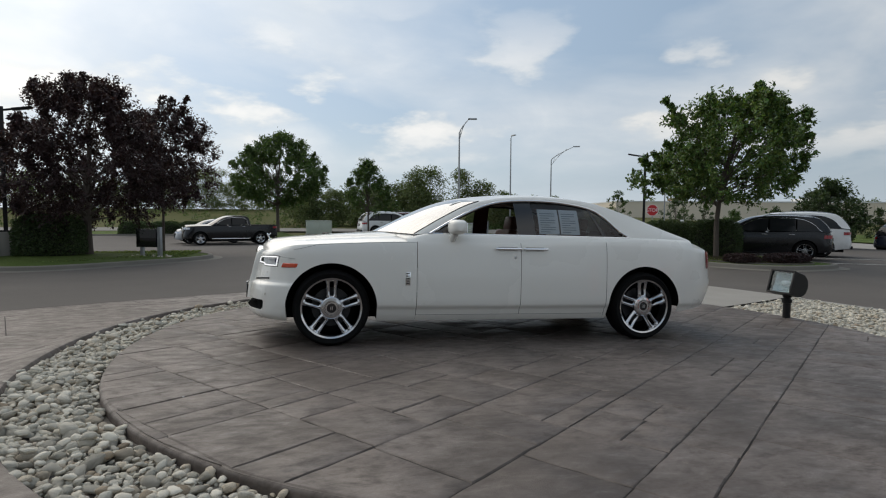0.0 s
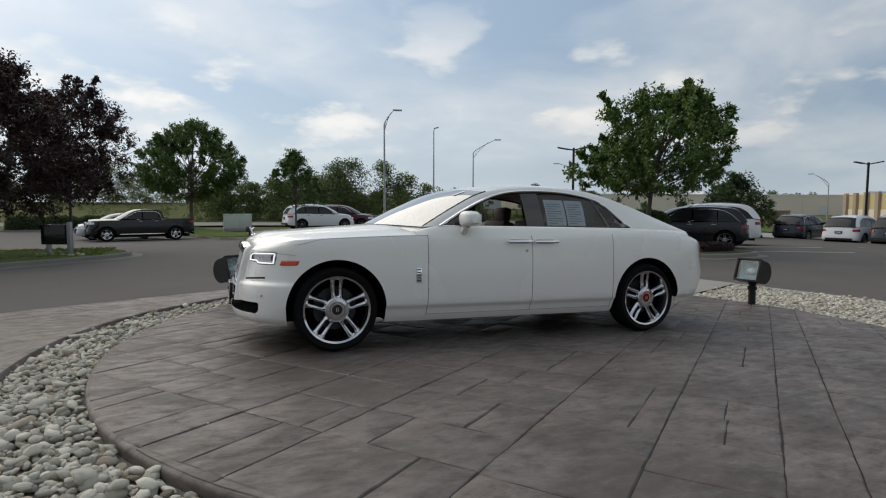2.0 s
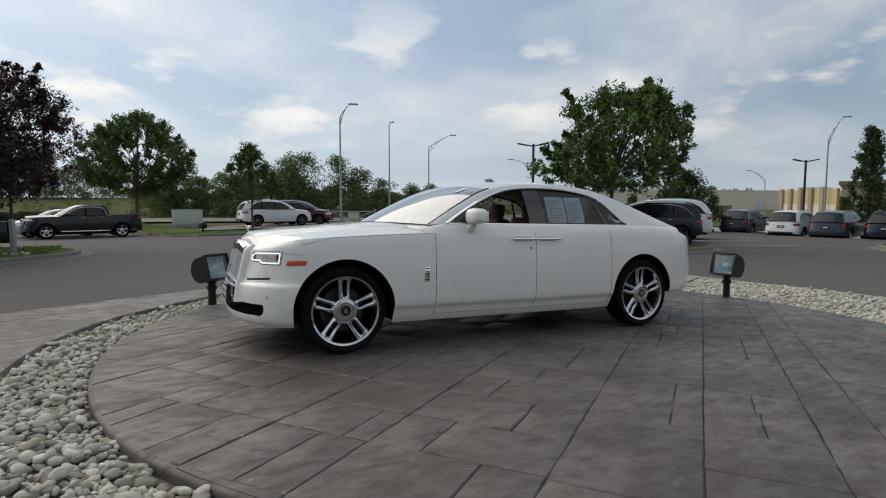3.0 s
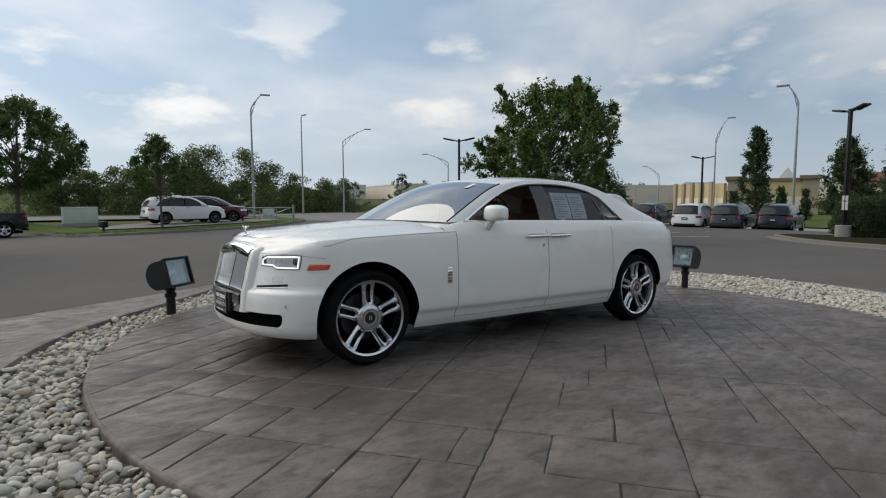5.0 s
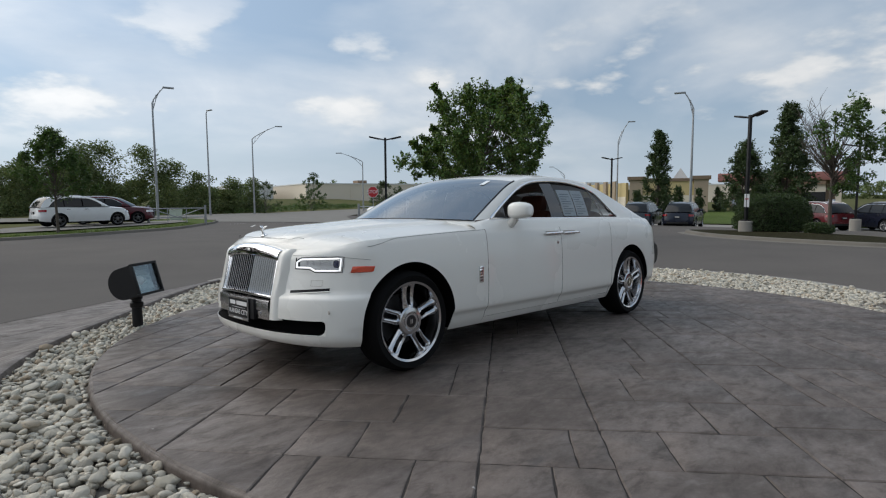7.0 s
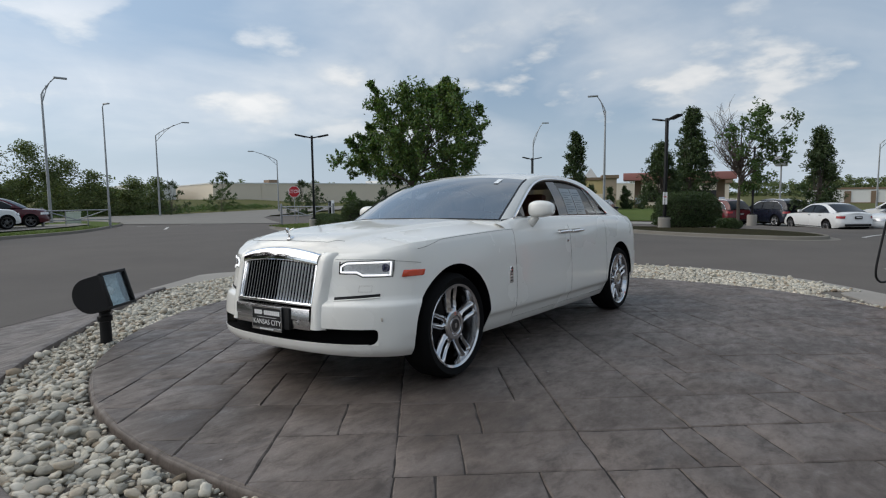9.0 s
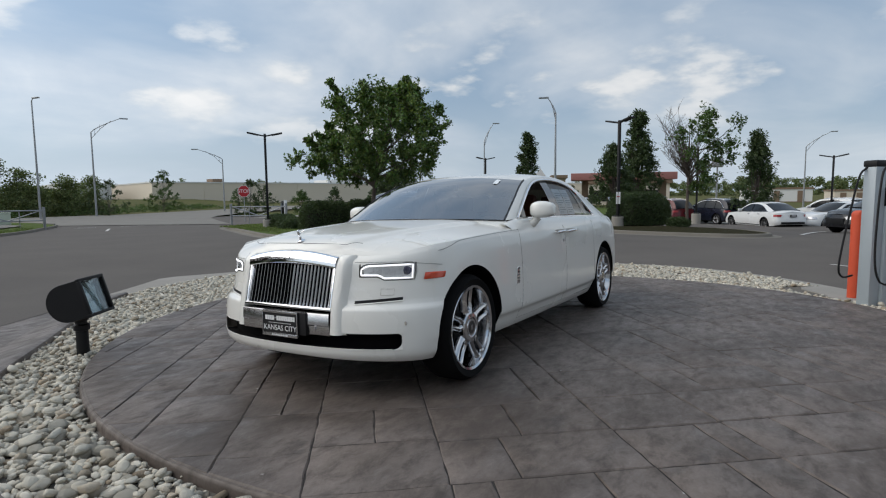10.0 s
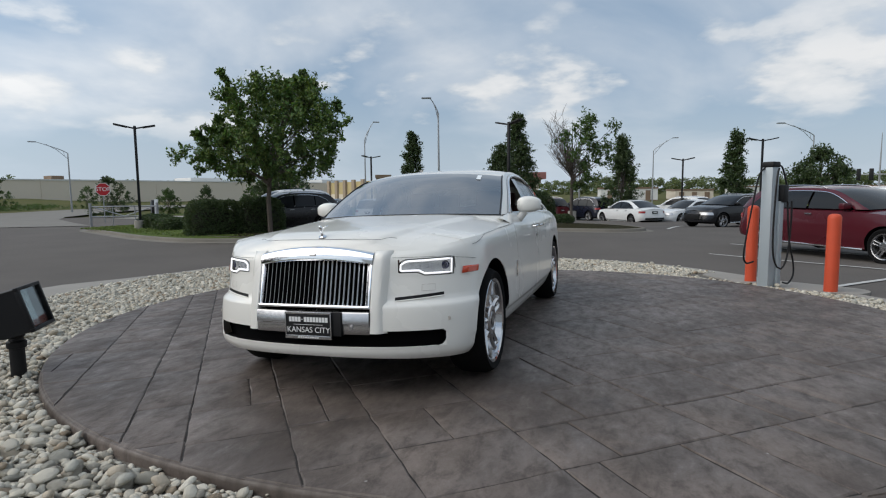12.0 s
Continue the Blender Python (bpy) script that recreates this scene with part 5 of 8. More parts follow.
# ---- kerbs, islands, pavements ----
def apron_ring():
    n = 128
    a = [bed_point(2 * math.pi * k / n) for k in range(n + 1)]
    b = []
    for k in range(n + 1):
        t = 2 * math.pi * k / n
        x, y = bed_point(t)
        dx, dy = x - PAD[0], y - PAD[1]
        d = math.hypot(dx, dy)
        west = step(-0.2, 0.9, -(dx * 0.94 + dy * -0.2) / d)
        # the strip ends at a straight seam with the drive
        ahead = (-0.592 * dx + 0.806 * dy) / d
        reach = 5.986 / ahead - d if ahead > 0.05 else 9.0
        w = max(0.22, min(reach, 0.22 + 4.2 * west))
        b.append((x + dx / d * w, y + dy / d * w))
    lo = [k for k in range(n + 1) if math.hypot(b[k][0] - a[k][0], b[k][1] - a[k][1]) > 0.30 and b[k][0] < 0]
    ribbon("pavement_apron", [a[k] for k in lo], [b[k] for k in lo], 0.012, M_PAD, "brown grey stamped concrete strip beside the stone bed", across=4)
    east = list(range(lo[-1], n)) + list(range(lo[0] + 1))
    ribbon("pavement_strip", [a[k] for k in east], [b[k] for k in east], 0.03, M_CONC, "pale concrete strip round the stone bed", across=3)
    slab = [-0.43 + 0.69 * k / 12 for k in range(13)]
    ribbon("pavement_slab", [pad_point(t, -0.02) for t in slab], [bed_point(t) for t in slab], 0.07, M_CONC, "pale concrete slab that joins the pad to the drive", across=4)
    # dark seam between the apron and the drive
    ribbon("pavement_seam", [(-9.0 + 0.85 * k, 0.052 + 0.6243 * k) for k in range(2, 10)], [(-9.009 + 0.85 * k, 0.064 + 0.6243 * k) for k in range(2, 10)], 0.017, M_JOINT, "dark seam between the strip and the drive", across=1)
    for (x0, y0), (x1, y1) in (((-6.6, 1.13), (-3.0, 3.50)), ((-4.2, 2.72), (-4.55, 3.26)), ((-3.45, 3.22), (-3.85, 3.84)), ((-5.2, 0.1), (-3.9, 1.05)), ((-5.6, 1.79), (-4.9, 0.32))):
        n_ = Vector((y0 - y1, x1 - x0)).normalized() * 0.005
        ribbon("pavement_joint", [(x0 + (x1 - x0) * q / 6 + n_.x, y0 + (y1 - y0) * q / 6 + n_.y) for q in range(7)], [(x0 + (x1 - x0) * q / 6 - n_.x, y0 + (y1 - y0) * q / 6 - n_.y) for q in range(7)], 0.016, M_JOINT, "dark stamped joint in the strip", across=1)
    bm = bmesh.new()
    rows = [[] for _ in range(6)]
    for x, y in (a[k] for k in lo):
        dx, dy = x - PAD[0], y - PAD[1]
        d = math.hypot(dx, dy)
        for r, (o, h) in zip(rows, ((-0.035, -0.05), (-0.032, 0.06), (-0.018, 0.082), (0.015, 0.09), (0.10, 0.074), (0.42, 0.008))):
            r.append((x + dx / d * o, y + dy / d * o, gz(x, y) + h))
    grid(bm, rows)
    bmesh.ops.recalc_face_normals(bm, faces=bm.faces[:])
    tagged(part("bed_edging", bm, M_PAD), "rounded concrete lip round the stone bed", "edging", kind="structure")


apron_ring()


def island(name, corners, top_mat, label, mound=0.05, kerb_w=0.16, kerb_h=0.13, n=8):
    out = smooth_loop(corners, n)
    cx, cy = sum(p[0] for p in out) / len(out), sum(p[1] for p in out) / len(out)
    area = sum(out[i][0] * out[(i + 1) % len(out)][1] - out[(i + 1) % len(out)][0] * out[i][1] for i in range(len(out)))
    sgn = 1 if area > 0 else -1

    def inset(d):
        res = []
        m = len(out)
        for i in range(m):
            tx, ty = out[(i + 1) % m][0] - out[i - 1][0], out[(i + 1) % m][1] - out[i - 1][1]
            L = math.hypot(tx, ty) or 1
            res.append((out[i][0] - ty / L * d * sgn, out[i][1] + tx / L * d * sgn))
        return res

    rows = []
    for d, h in ((-0.30, 0.004), (-0.02, 0.010), (0.0, 0.02), (0.02, kerb_h - 0.02), (0.045, kerb_h), (kerb_w, kerb_h), (kerb_w + 0.01, kerb_h - 0.05)):
        rows.append([(x, y, gz(x, y) + h) for x, y in inset(d)])
    bm = bmesh.new()
    grid(bm, rows, close=True)
    bmesh.ops.recalc_face_normals(bm, faces=bm.faces[:])
    tagged(part("kerb", bm, M_KERB), "worn concrete kerb and gutter round a planted island", "kerb", kind="structure")
    bm = bmesh.new()
    rim = inset(kerb_w - 0.01)
    rows = []
    for t in (0, 0.12, 0.3, 0.55, 0.8, 0.97):
        rows.append([(x + (cx - x) * t, y + (cy - y) * t, gz(x, y) + kerb_h - 0.02 + mound * math.sin(t * math.pi / 2) + (0.02 * noise.noise(Vector((x * 1.3, y * 1.3, t * 5))) if t else 0)) for x, y in rim])
    grid(bm, rows, close=True)
    bm.faces.new([v for v in bm.verts[-len(rim):]])
    bmesh.ops.recalc_face_normals(bm, faces=bm.faces[:])
    tagged(part(name, bm, top_mat), label, "planting island", kind="structure")


island("island_grass", [(-11.5, 10.9), (-9.0, 10.55), (-7.3, 11.75), (-5.7, 13.4), (-5.3, 15.0), (-6.4, 16.6), (-11, 18.0), (-17, 17.5), (-20, 14), (-16, 11.3)], M_GRASS, "mown grass island with a kerb", 0.12)
island("island_tree", [(9.4, 11.6), (10.2, 8.8), (11.5, 7.2), (13.4, 7.35), (14.1, 8.3), (13.2, 10.2), (13.6, 14.0), (16.2, 18.8), (18.6, 22.3), (17.6, 24.0), (15.2, 23.4), (12.6, 19.0), (10.4, 14.9)], M_GRASS, "grass island under the street tree", 0.08)
island("island_pole", [(21.5, 6.2), (19.2, 5.0), (17.6, 2.9), (16.9, 0.4), (16.9, -1.6), (18.0, -2.5), (20.2, -1.6), (23.0, 1.0), (24.0, 4.4)], M_MULCH, "mulched island with a shrub and a lamp post", 0.10)
# mulch round the street tree and in front of the long hedge
island("island_bed", [(10.1, 11.0), (10.6, 9.2), (11.6, 7.75), (13.1, 7.75), (13.3, 9.0), (12.6, 10.4), (12.4, 12.6), (11.0, 12.6)], M_MULCH, "dark mulch bed under the street tree", 0.06, 0.02, 0.155)


def verge(name, edge, depth, mat, label, lift=0.0, kerb=True):
    """Ground beyond a kerb line that runs from west to east."""
    rows = []
    for d, h in ((0.0, 0.0), (0.02, 0.12), (0.05, 0.135), (0.17, 0.135), (0.18, 0.10)):
        rows.append([(x, y + d, gz(x, y) + h) for x, y in edge])
    if kerb:
        bm = bmesh.new()
        grid(bm, rows)
        bmesh.ops.recalc_face_normals(bm, faces=bm.faces[:])
        tagged(part("kerb", bm, M_KERB), "worn concrete kerb along the lot's edge", "kerb", kind="structure")
    bm = bmesh.new()
    grid(bm, [[(x, y + d, gz(x, y + d) + 0.11 + 0.1 * step(0.2, 3.5, d) + lift + 0.03 * noise.noise(Vector((x * 0.5, (y + d) * 0.5, 0)))) for x, y in edge] for d in [0.17 + depth * k / 8 for k in range(9)]])
    bmesh.ops.recalc_face_normals(bm, faces=bm.faces[:])
    tagged(part(name, bm, mat), label, "grass verge", kind="structure")


verge("verge_north", [(-60 + 1.5 * k, lot_north(-60 + 1.5 * k)) for k in range(50)], 9.0, M_GRASS, "mown grass verge beyond the lot")
# far pavement line, parking strip and the public road
end_kerb = bmesh.new()
slab_of(end_kerb, [(13.46, 38.55), (13.66, 38.75), (13.70, 43.0), (13.66, 47.6), (13.46, 47.6)], gz(13.5, 43) - 0.25, gz(13.5, 43) + 0.235, 0.02)
tagged(part("kerb", end_kerb, M_KERB), "worn concrete kerb at the verge's end", "kerb", kind="structure")
ribbon("parking_strip", [(-1.2, 29.6), (0.0, 28.0), (1.4, 27.4), (3.7, 28.6), (6.2, 30.4), (8.3, 32.4), (10.3, 35.0)], [(-1.0, 33.0), (0.2, 34.6), (2.0, 35.4), (5.0, 36.4), (7.6, 37.2), (9.4, 37.8), (10.6, 38.2)], 0.25, M_EXIT, "pale paved parking strip on the verge", across=10)


def finer(pts, n=8):
    return [(a[0] + (b[0] - a[0]) * k / n, a[1] + (b[1] - a[1]) * k / n) for a, b in zip(pts, pts[1:]) for k in range(n)] + [pts[-1]]


ribbon("road_exit", finer([(13.68, 38.9), (13.68, 43), (13.68, 48), (15.0, 52.4), (22, 60), (36, 67), (80, 86)]), finer([(18.9, 27.6), (22.5, 33.5), (28, 42), (34, 49), (44, 56), (60, 64), (96, 80)]), 0.03, M_EXIT, "weathered concrete exit road", across=10)
ribbon("road_north", finer([(-60, 64), (-20, 62.5), (0, 58.5), (8, 55), (15, 51.5), (22, 55)]), finer([(-60, 80), (-20, 77), (0, 72.5), (10, 68.5), (21, 66), (32, 66.5)]), 0.024, M_EXIT, "pale concrete street along the field", across=8)
ribbon("road_east", [(33.5, -60), (32.5, -30), (32.0, -8), (31.0, 4), (30.0, 14), (29.0, 26), (29.5, 38)], [(41, -60), (40, -30), (39.5, -8), (38.5, 4), (37.5, 14), (36.5, 26), (36, 40)], 0.03, M_CONC, "pale concrete street beyond the parked cars")
ribbon("verge_east", [(41.2, -60), (40.2, -30), (39.7, -8), (38.7, 4), (37.7, 14), (36.7, 26), (36.2, 42)], [(72, -60), (72, -30), (71, -8), (70, 4), (70, 14), (71, 26), (72, 42)], 0.10, M_GRASS, "mown grass across the street", across=8)
ribbon("lot_east", [(14.9, -60), (33.4, -60)][0:1] + [(14.9, -30), (14.9, 28)], [(33.4, -60), (32.3, -30), (28.8, 28)], 0.004, M_ASPHALT, "dark grey asphalt of the parking rows", across=12)


def stripe(x0, y0, x1, y1, w=0.1):
    d = Vector((x1 - x0, y1 - y0)).normalized()
    n = Vector((-d.y, d.x)) * w / 2
    k = 8
    ribbon("road_marking", [(x0 + (x1 - x0) * i / k + n.x, y0 + (y1 - y0) * i / k + n.y) for i in range(k + 1)], [(x0 + (x1 - x0) * i / k - n.x, y0 + (y1 - y0) * i / k - n.y) for i in range(k + 1)], 0.012, M_WHITELINE, "worn white painted parking line", across=1)


stripe(9.14, -3.65, 4.9, -7.14)
stripe(3.61, -4.53, 6.1, -6.95)
stripe(12.2, -4.6, 8.0, -8.1)
for k in range(5):
    cx, cy = 25.6 + 0.55 * k, 13.9 - 2.35 * k
    stripe(cx - 2.4, cy - 0.9, cx + 2.4, cy + 0.9)
for (x0, y0, x1, y1) in ((14.0, 10.0, 18.6, 7.6), (15.6, 12.6, 20.4, 10.0), (19.5, -3.4, 25.5, -4.6), (12.3, 33.4, 13.3, 33.0), (14.6, 32.6, 15.8, 32.1), (16.8, 31.6, 18.0, 31.1), (11.0, 27.5, 12.6, 30.2)):
    stripe(x0, y0, x1, y1, 0.14)


# ---- plants ----
def leaf_mesh(name, centres, radii, count, size, rng, flat=0.75):
    """Small folded leaves scattered round many twig tips, as one mesh."""
    n = len(centres)
    idx = rng.integers(0, n, count)
    C = np.array(centres)[idx]
    R = np.array(radii)[idx]
    d = rng.normal(size=(count, 3))
    d /= np.linalg.norm(d, axis=1)[:, None]
    P = C + d * (R * rng.random(count) ** 0.45)[:, None] * np.array((1, 1, flat))
    a = rng.normal(size=(count, 3))
    a[:, 2] *= 0.6
    a /= np.linalg.norm(a, axis=1)[:, None]
    b = np.cross(a, rng.normal(size=(count, 3)))
    b /= np.linalg.norm(b, axis=1)[:, None]
    nrm = np.cross(a, b)
    L = (size * rng.uniform(0.65, 1.3, count))[:, None]
    V = np.empty((count * 4, 3))
    V[0::4] = P - a * L * 0.55
    V[1::4] = P + b * L * 0.30 + nrm * L * 0.10
    V[2::4] = P + a * L * 0.55
    V[3::4] = P - b * L * 0.30 + nrm * L * 0.10
    k = np.arange(count) * 4
    F = np.concatenate((np.stack((k, k + 1, k + 2), 1), np.stack((k, k + 2, k + 3), 1)))
    me = bpy.data.meshes.new(name)
    me.from_pydata(V.tolist(), [], F.tolist())
    return me


def spray_mesh(name, centres, radii, count, size, rng, heart):
    """Leaves set along short twigs that fan outwards from each clump, as one mesh."""
    n, twigs = len(centres), 7
    C, R = np.array(centres), np.array(radii)
    out = C - np.array(heart)
    out /= np.linalg.norm(out, axis=1)[:, None] + 1e-6
    D = rng.normal(size=(n, twigs, 3)) * 0.62 + out[:, None, :] * 0.55 + np.array((0, 0, 0.22))
    D /= np.linalg.norm(D, axis=2)[:, :, None]
    idx, k = rng.integers(0, n, count), rng.integers(0, twigs, count)
    t = rng.random(count) ** 0.8
    ahead = D[idx, k]
    P = C[idx] + ahead * (R[idx] * 1.55 * t)[:, None] + rng.normal(size=(count, 3)) * (R[idx] * 0.17)[:, None]
    a = ahead * 0.5 + rng.normal(size=(count, 3)) * 0.55 - np.array((0, 0, 0.25))
    a /= np.linalg.norm(a, axis=1)[:, None]
    b = np.cross(a, rng.normal(size=(count, 3)) * 0.7 + np.array((0, 0, 1.0)))
    b /= np.linalg.norm(b, axis=1)[:, None] + 1e-6
    nrm = np.cross(a, b)
    L = (size * rng.uniform(0.6, 1.3, count))[:, None]
    V = np.empty((count * 4, 3))
    V[0::4], V[2::4] = P - a * L * 0.55, P + a * L * 0.55
    V[1::4], V[3::4] = P + b * L * 0.27 + nrm * L * 0.09, P - b * L * 0.27 + nrm * L * 0.09
    q = np.arange(count) * 4
    me = bpy.data.meshes.new(name)
    me.from_pydata(V.tolist(), [], np.concatenate((np.stack((q, q + 1, q + 2), 1), np.stack((q, q + 2, q + 3), 1))).tolist())
    return me


def limb(bm, a, b, r0, r1, rng, sag=0.12, n=4, sides=6):
    a, b = Vector(a), Vector(b)
    L = (b - a).length
    pts, rad = [], []
    off = Vector((rng.uniform(-1, 1), rng.uniform(-1, 1), rng.uniform(-0.2, 1))) * L * sag
    for k in range(n + 1):
        t = k / n
        pts.append(a.lerp(b, t) + off * math.sin(math.pi * t))
        rad.append(r0 + (r1 - r0) * t ** 0.8)
    tube(bm, pts, rad, sides)
    return pts


def tree(name, x, y, z, height, clear, radius, profile, leaf_mat, label, seed, clumps=150, leaves=11000, size=0.13, trunk=0.1, lean=(0.0, 0.0), clump_r=0.42, keep=None, bare=0, group="", squash=1.0, lumpy=0.28, shoots=0):
    """Tapered trunk, limbs to the clumps, and a crown of single leaves inside an uneven envelope. profile: (share of crown height, share of radius)."""
    rng, nrg = random.Random(seed), np.random.default_rng(seed)
    root = thing(name, Matrix.Translation((x, y, z)), label, "tree", group)
    crown0, crown1 = clear, height
    centres, radii = [], []
    guard = 0
    while len(centres) < clumps and guard < clumps * 60:
        guard += 1
        h = rng.random()
        a = rng.uniform(0, 2 * math.pi)
        lump = 1 + lumpy * noise.noise(Vector((math.cos(a) * 1.3 + seed, math.sin(a) * 1.3, h * 2.6)))
        r = curve_at(profile, h) * radius * lump
        q = math.sqrt(rng.uniform(0.10, 1.0))
        cx, cy, cz = math.cos(a) * r * q + lean[0] * h, math.sin(a) * r * q * squash + lean[1] * h, crown0 + (crown1 - crown0) * h
        if keep and not keep(cx, cy, cz):
            continue
        centres.append((cx, cy, cz))
        radii.append(clump_r * rng.uniform(0.55, 1.15))
    # single shoots that stand out of the crown's outline
    tips = []
    for k in range(shoots):
        cx, cy, cz = rng.choice(centres)
        out = Vector((cx * 0.3, cy * 0.3, 0.5 + 0.6 * rng.random())).normalized()
        tip = Vector((cx, cy, cz)) + out * rng.uniform(0.15, 0.5)
        tips.append(((cx, cy, cz), tip))
        centres += [tuple(Vector((cx, cy, cz)).lerp(tip, 0.6)), tuple(tip)]
        radii += [clump_r * 0.5, clump_r * 0.34]
    bm = bmesh.new()
    for p, tip in tips:
        limb(bm, p, tip, 0.012, 0.004, rng, 0.05, 3, 4)
    fork = clear + 0.22 * (height - clear)
    base = [(0, 0, -0.15), (0.01, 0.0, 0.1), (0.02 * rng.uniform(-1, 1), 0.02, clear * 0.6), (lean[0] * 0.15, lean[1] * 0.15, fork), (lean[0] * 0.6, lean[1] * 0.6, clear + 0.7 * (height - clear)), (lean[0] * 0.9, lean[1] * 0.9, height * 0.97)]
    tube(bm, base, [trunk * 1.35, trunk * 1.05, trunk * 0.9, trunk * 0.7, trunk * 0.3, trunk * 0.06], 9)
    for cx, cy, cz in rng.sample(centres, min(len(centres), 46)):
        hz = clear * 0.85 + (max(cz, clear) - clear) * rng.uniform(0.15, 0.6)
        t = min(1.0, max(0.0, (hz - clear) / max(height - clear, 0.1)))
        limb(bm, (lean[0] * t, lean[1] * t, hz), (cx, cy, cz), trunk * 0.34 * (1 - 0.6 * t), 0.006, rng, 0.08)
    for k in range(bare):
        a, h = rng.uniform(math.pi * 0.15, math.pi * 1.0), rng.uniform(0.35, 1.02)
        hz = clear + (height - clear) * h * 0.35
        tip = Vector((math.cos(a) * radius * rng.uniform(0.35, 0.72), math.sin(a) * radius * rng.uniform(0.35, 0.72), clear + (height - clear) * h))
        pts = limb(bm, (0, 0, hz), tip, trunk * 0.2, 0.005, rng, 0.05)
        for j in range(9):
            p = pts[1 + j % 4]
            limb(bm, p, p + Vector((rng.uniform(-0.35, 0.35), rng.uniform(-0.35, 0.35), rng.uniform(0.1, 0.5))), 0.008, 0.003, rng, 0.05, 2, 4)
    part("trunk", bm, M_BARK, root, "grey brown trunk with branching limbs")
    me = spray_mesh("crown", centres, radii, leaves, size, nrg, (lean[0] * 0.4, lean[1] * 0.4, clear + 0.3 * (height - clear)))
    me.materials.append(leaf_mat)
    cr = new("crown", me)
    cr.parent = root
    return root


ROUND = [(0, 0.55), (0.12, 0.9), (0.3, 1.0), (0.5, 0.92), (0.7, 0.72), (0.88, 0.42), (1, 0.12)]
SPREAD = [(0, 0.35), (0.15, 0.8), (0.35, 1.0), (0.55, 1.0), (0.75, 0.85), (0.9, 0.55), (1, 0.25)]
SPIRE = [(0, 0.8), (0.15, 1.0), (0.4, 0.92), (0.65, 0.68), (0.85, 0.36), (1, 0.05)]
CONE = [(0, 0.85), (0.15, 1.0), (0.4, 0.82), (0.7, 0.5), (0.88, 0.26), (1, 0.05)]
VASE = [(0, 0.3), (0.25, 0.65), (0.5, 0.95), (0.75, 1.0), (0.9, 0.8), (1, 0.4)]

tree("street_tree", 11.64, 10.3, -0.12, 5.25, 2.0, 2.4, [(0, 0.5), (0.1, 0.86), (0.25, 1.0), (0.5, 0.98), (0.72, 0.80), (0.88, 0.58), (1, 0.3)], M_LEAFB, "full green street tree with gaps in its crown", 3, 265, 52000, 0.122, 0.088, (0.60, -0.56), 0.33, lumpy=0.5, shoots=70)
tree("purple_tree", -9.1, 14.5, 0.0, 5.4, 1.2, 2.75, [(0, 0.62), (0.15, 0.95), (0.35, 1.0), (0.55, 0.88), (0.75, 0.66), (0.9, 0.42), (1, 0.15)], M_PURPLE, "dark purple leaved plum tree on the grass island", 8, 380, 62000, 0.10, 0.12, (0.2, 0.0), 0.34, shoots=70)
tree("purple_tree", -7.35, 16.7, 0.0, 5.05, 1.75, 1.75, [(0, 0.5), (0.15, 0.9), (0.4, 1.0), (0.65, 0.9), (0.85, 0.62), (1, 0.25)], M_PURPLE, "smaller purple leaved plum tree behind the sign", 10, 200, 30000, 0.10, 0.05, (0.25, 0.0), 0.32, shoots=40)
tree("purple_tree", -14.6, 15.2, 0.0, 5.2, 1.0, 2.9, SPREAD, M_PURPLE, "dark purple leaved plum tree at the island's far end", 9, 180, 20000, 0.14, 0.11, (0, 0), 0.42)
tree("locust_tree", -5.0, 46.6, -0.62, 8.6, 2.9, 4.3, [(0, 0.3), (0.12, 0.75), (0.3, 1.0), (0.55, 0.95), (0.75, 0.75), (0.9, 0.5), (1, 0.2)], M_LEAF, "broad green tree on the far verge", 12, 300, 46000, 0.19, 0.16, (0.4, 0), 0.5, shoots=30)
tree("young_tree", 1.34, 26.9, -0.2, 4.4, 1.7, 1.45, [(0, 0.75), (0.15, 1.0), (0.35, 1.0), (0.55, 0.78), (0.75, 0.5), (0.9, 0.25), (1, 0.06)], M_LEAF, "young green tree on the verge", 15, 110, 15000, 0.11, 0.06, (-0.1, 0), 0.3, shoots=16)
tree("column_tree", 38.5, 15.3, -0.7, 6.9, 0.7, 0.95, SPIRE, M_LEAFD, "slim upright green tree", 21, 150, 19000, 0.15, 0.09, (0, 0), 0.36, group="upright trees")
tree("column_tree", 38.2, 6.45, -0.7, 7.6, 0.8, 1.35, CONE, M_LEAFD, "slim upright green tree with a broad foot", 22, 190, 26000, 0.16, 0.1, (0, 0), 0.42, group="upright trees")
tree("young_tree", 23.5, 4.5, -0.25, 3.7, 1.1, 0.95, CONE, M_LEAFD, "small dark green tree behind the bush", 23, 90, 12000, 0.11, 0.05, (0, 0), 0.3)
tree("column_tree", 34.0, -1.4, -0.7, 5.4, 0.7, 0.85, SPIRE, M_LEAFD, "slim upright green tree", 24, 120, 16000, 0.13, 0.08, (0, 0), 0.34, group="upright trees")
tree("column_tree", 60.8, -12.5, -0.6, 7.5, 1.0, 1.25, SPIRE, M_LEAFD, "slim upright green tree", 25, 90, 8000, 0.28, 0.12, (0, 0), 0.55, group="upright trees")
tree("dying_tree", 19.75, 0.55, -0.05, 4.55, 1.5, 1.7, VASE, M_LEAF, "half bare tree with thin grey branches and leaves on one side", 31, 46, 4600, 0.12, 0.065, (0, 0), 0.30, keep=lambda a, b, c: b < -0.25 - 0.12 * (c - 2.6) or (b < 0.25 and 2.4 < c < 3.7), bare=44)
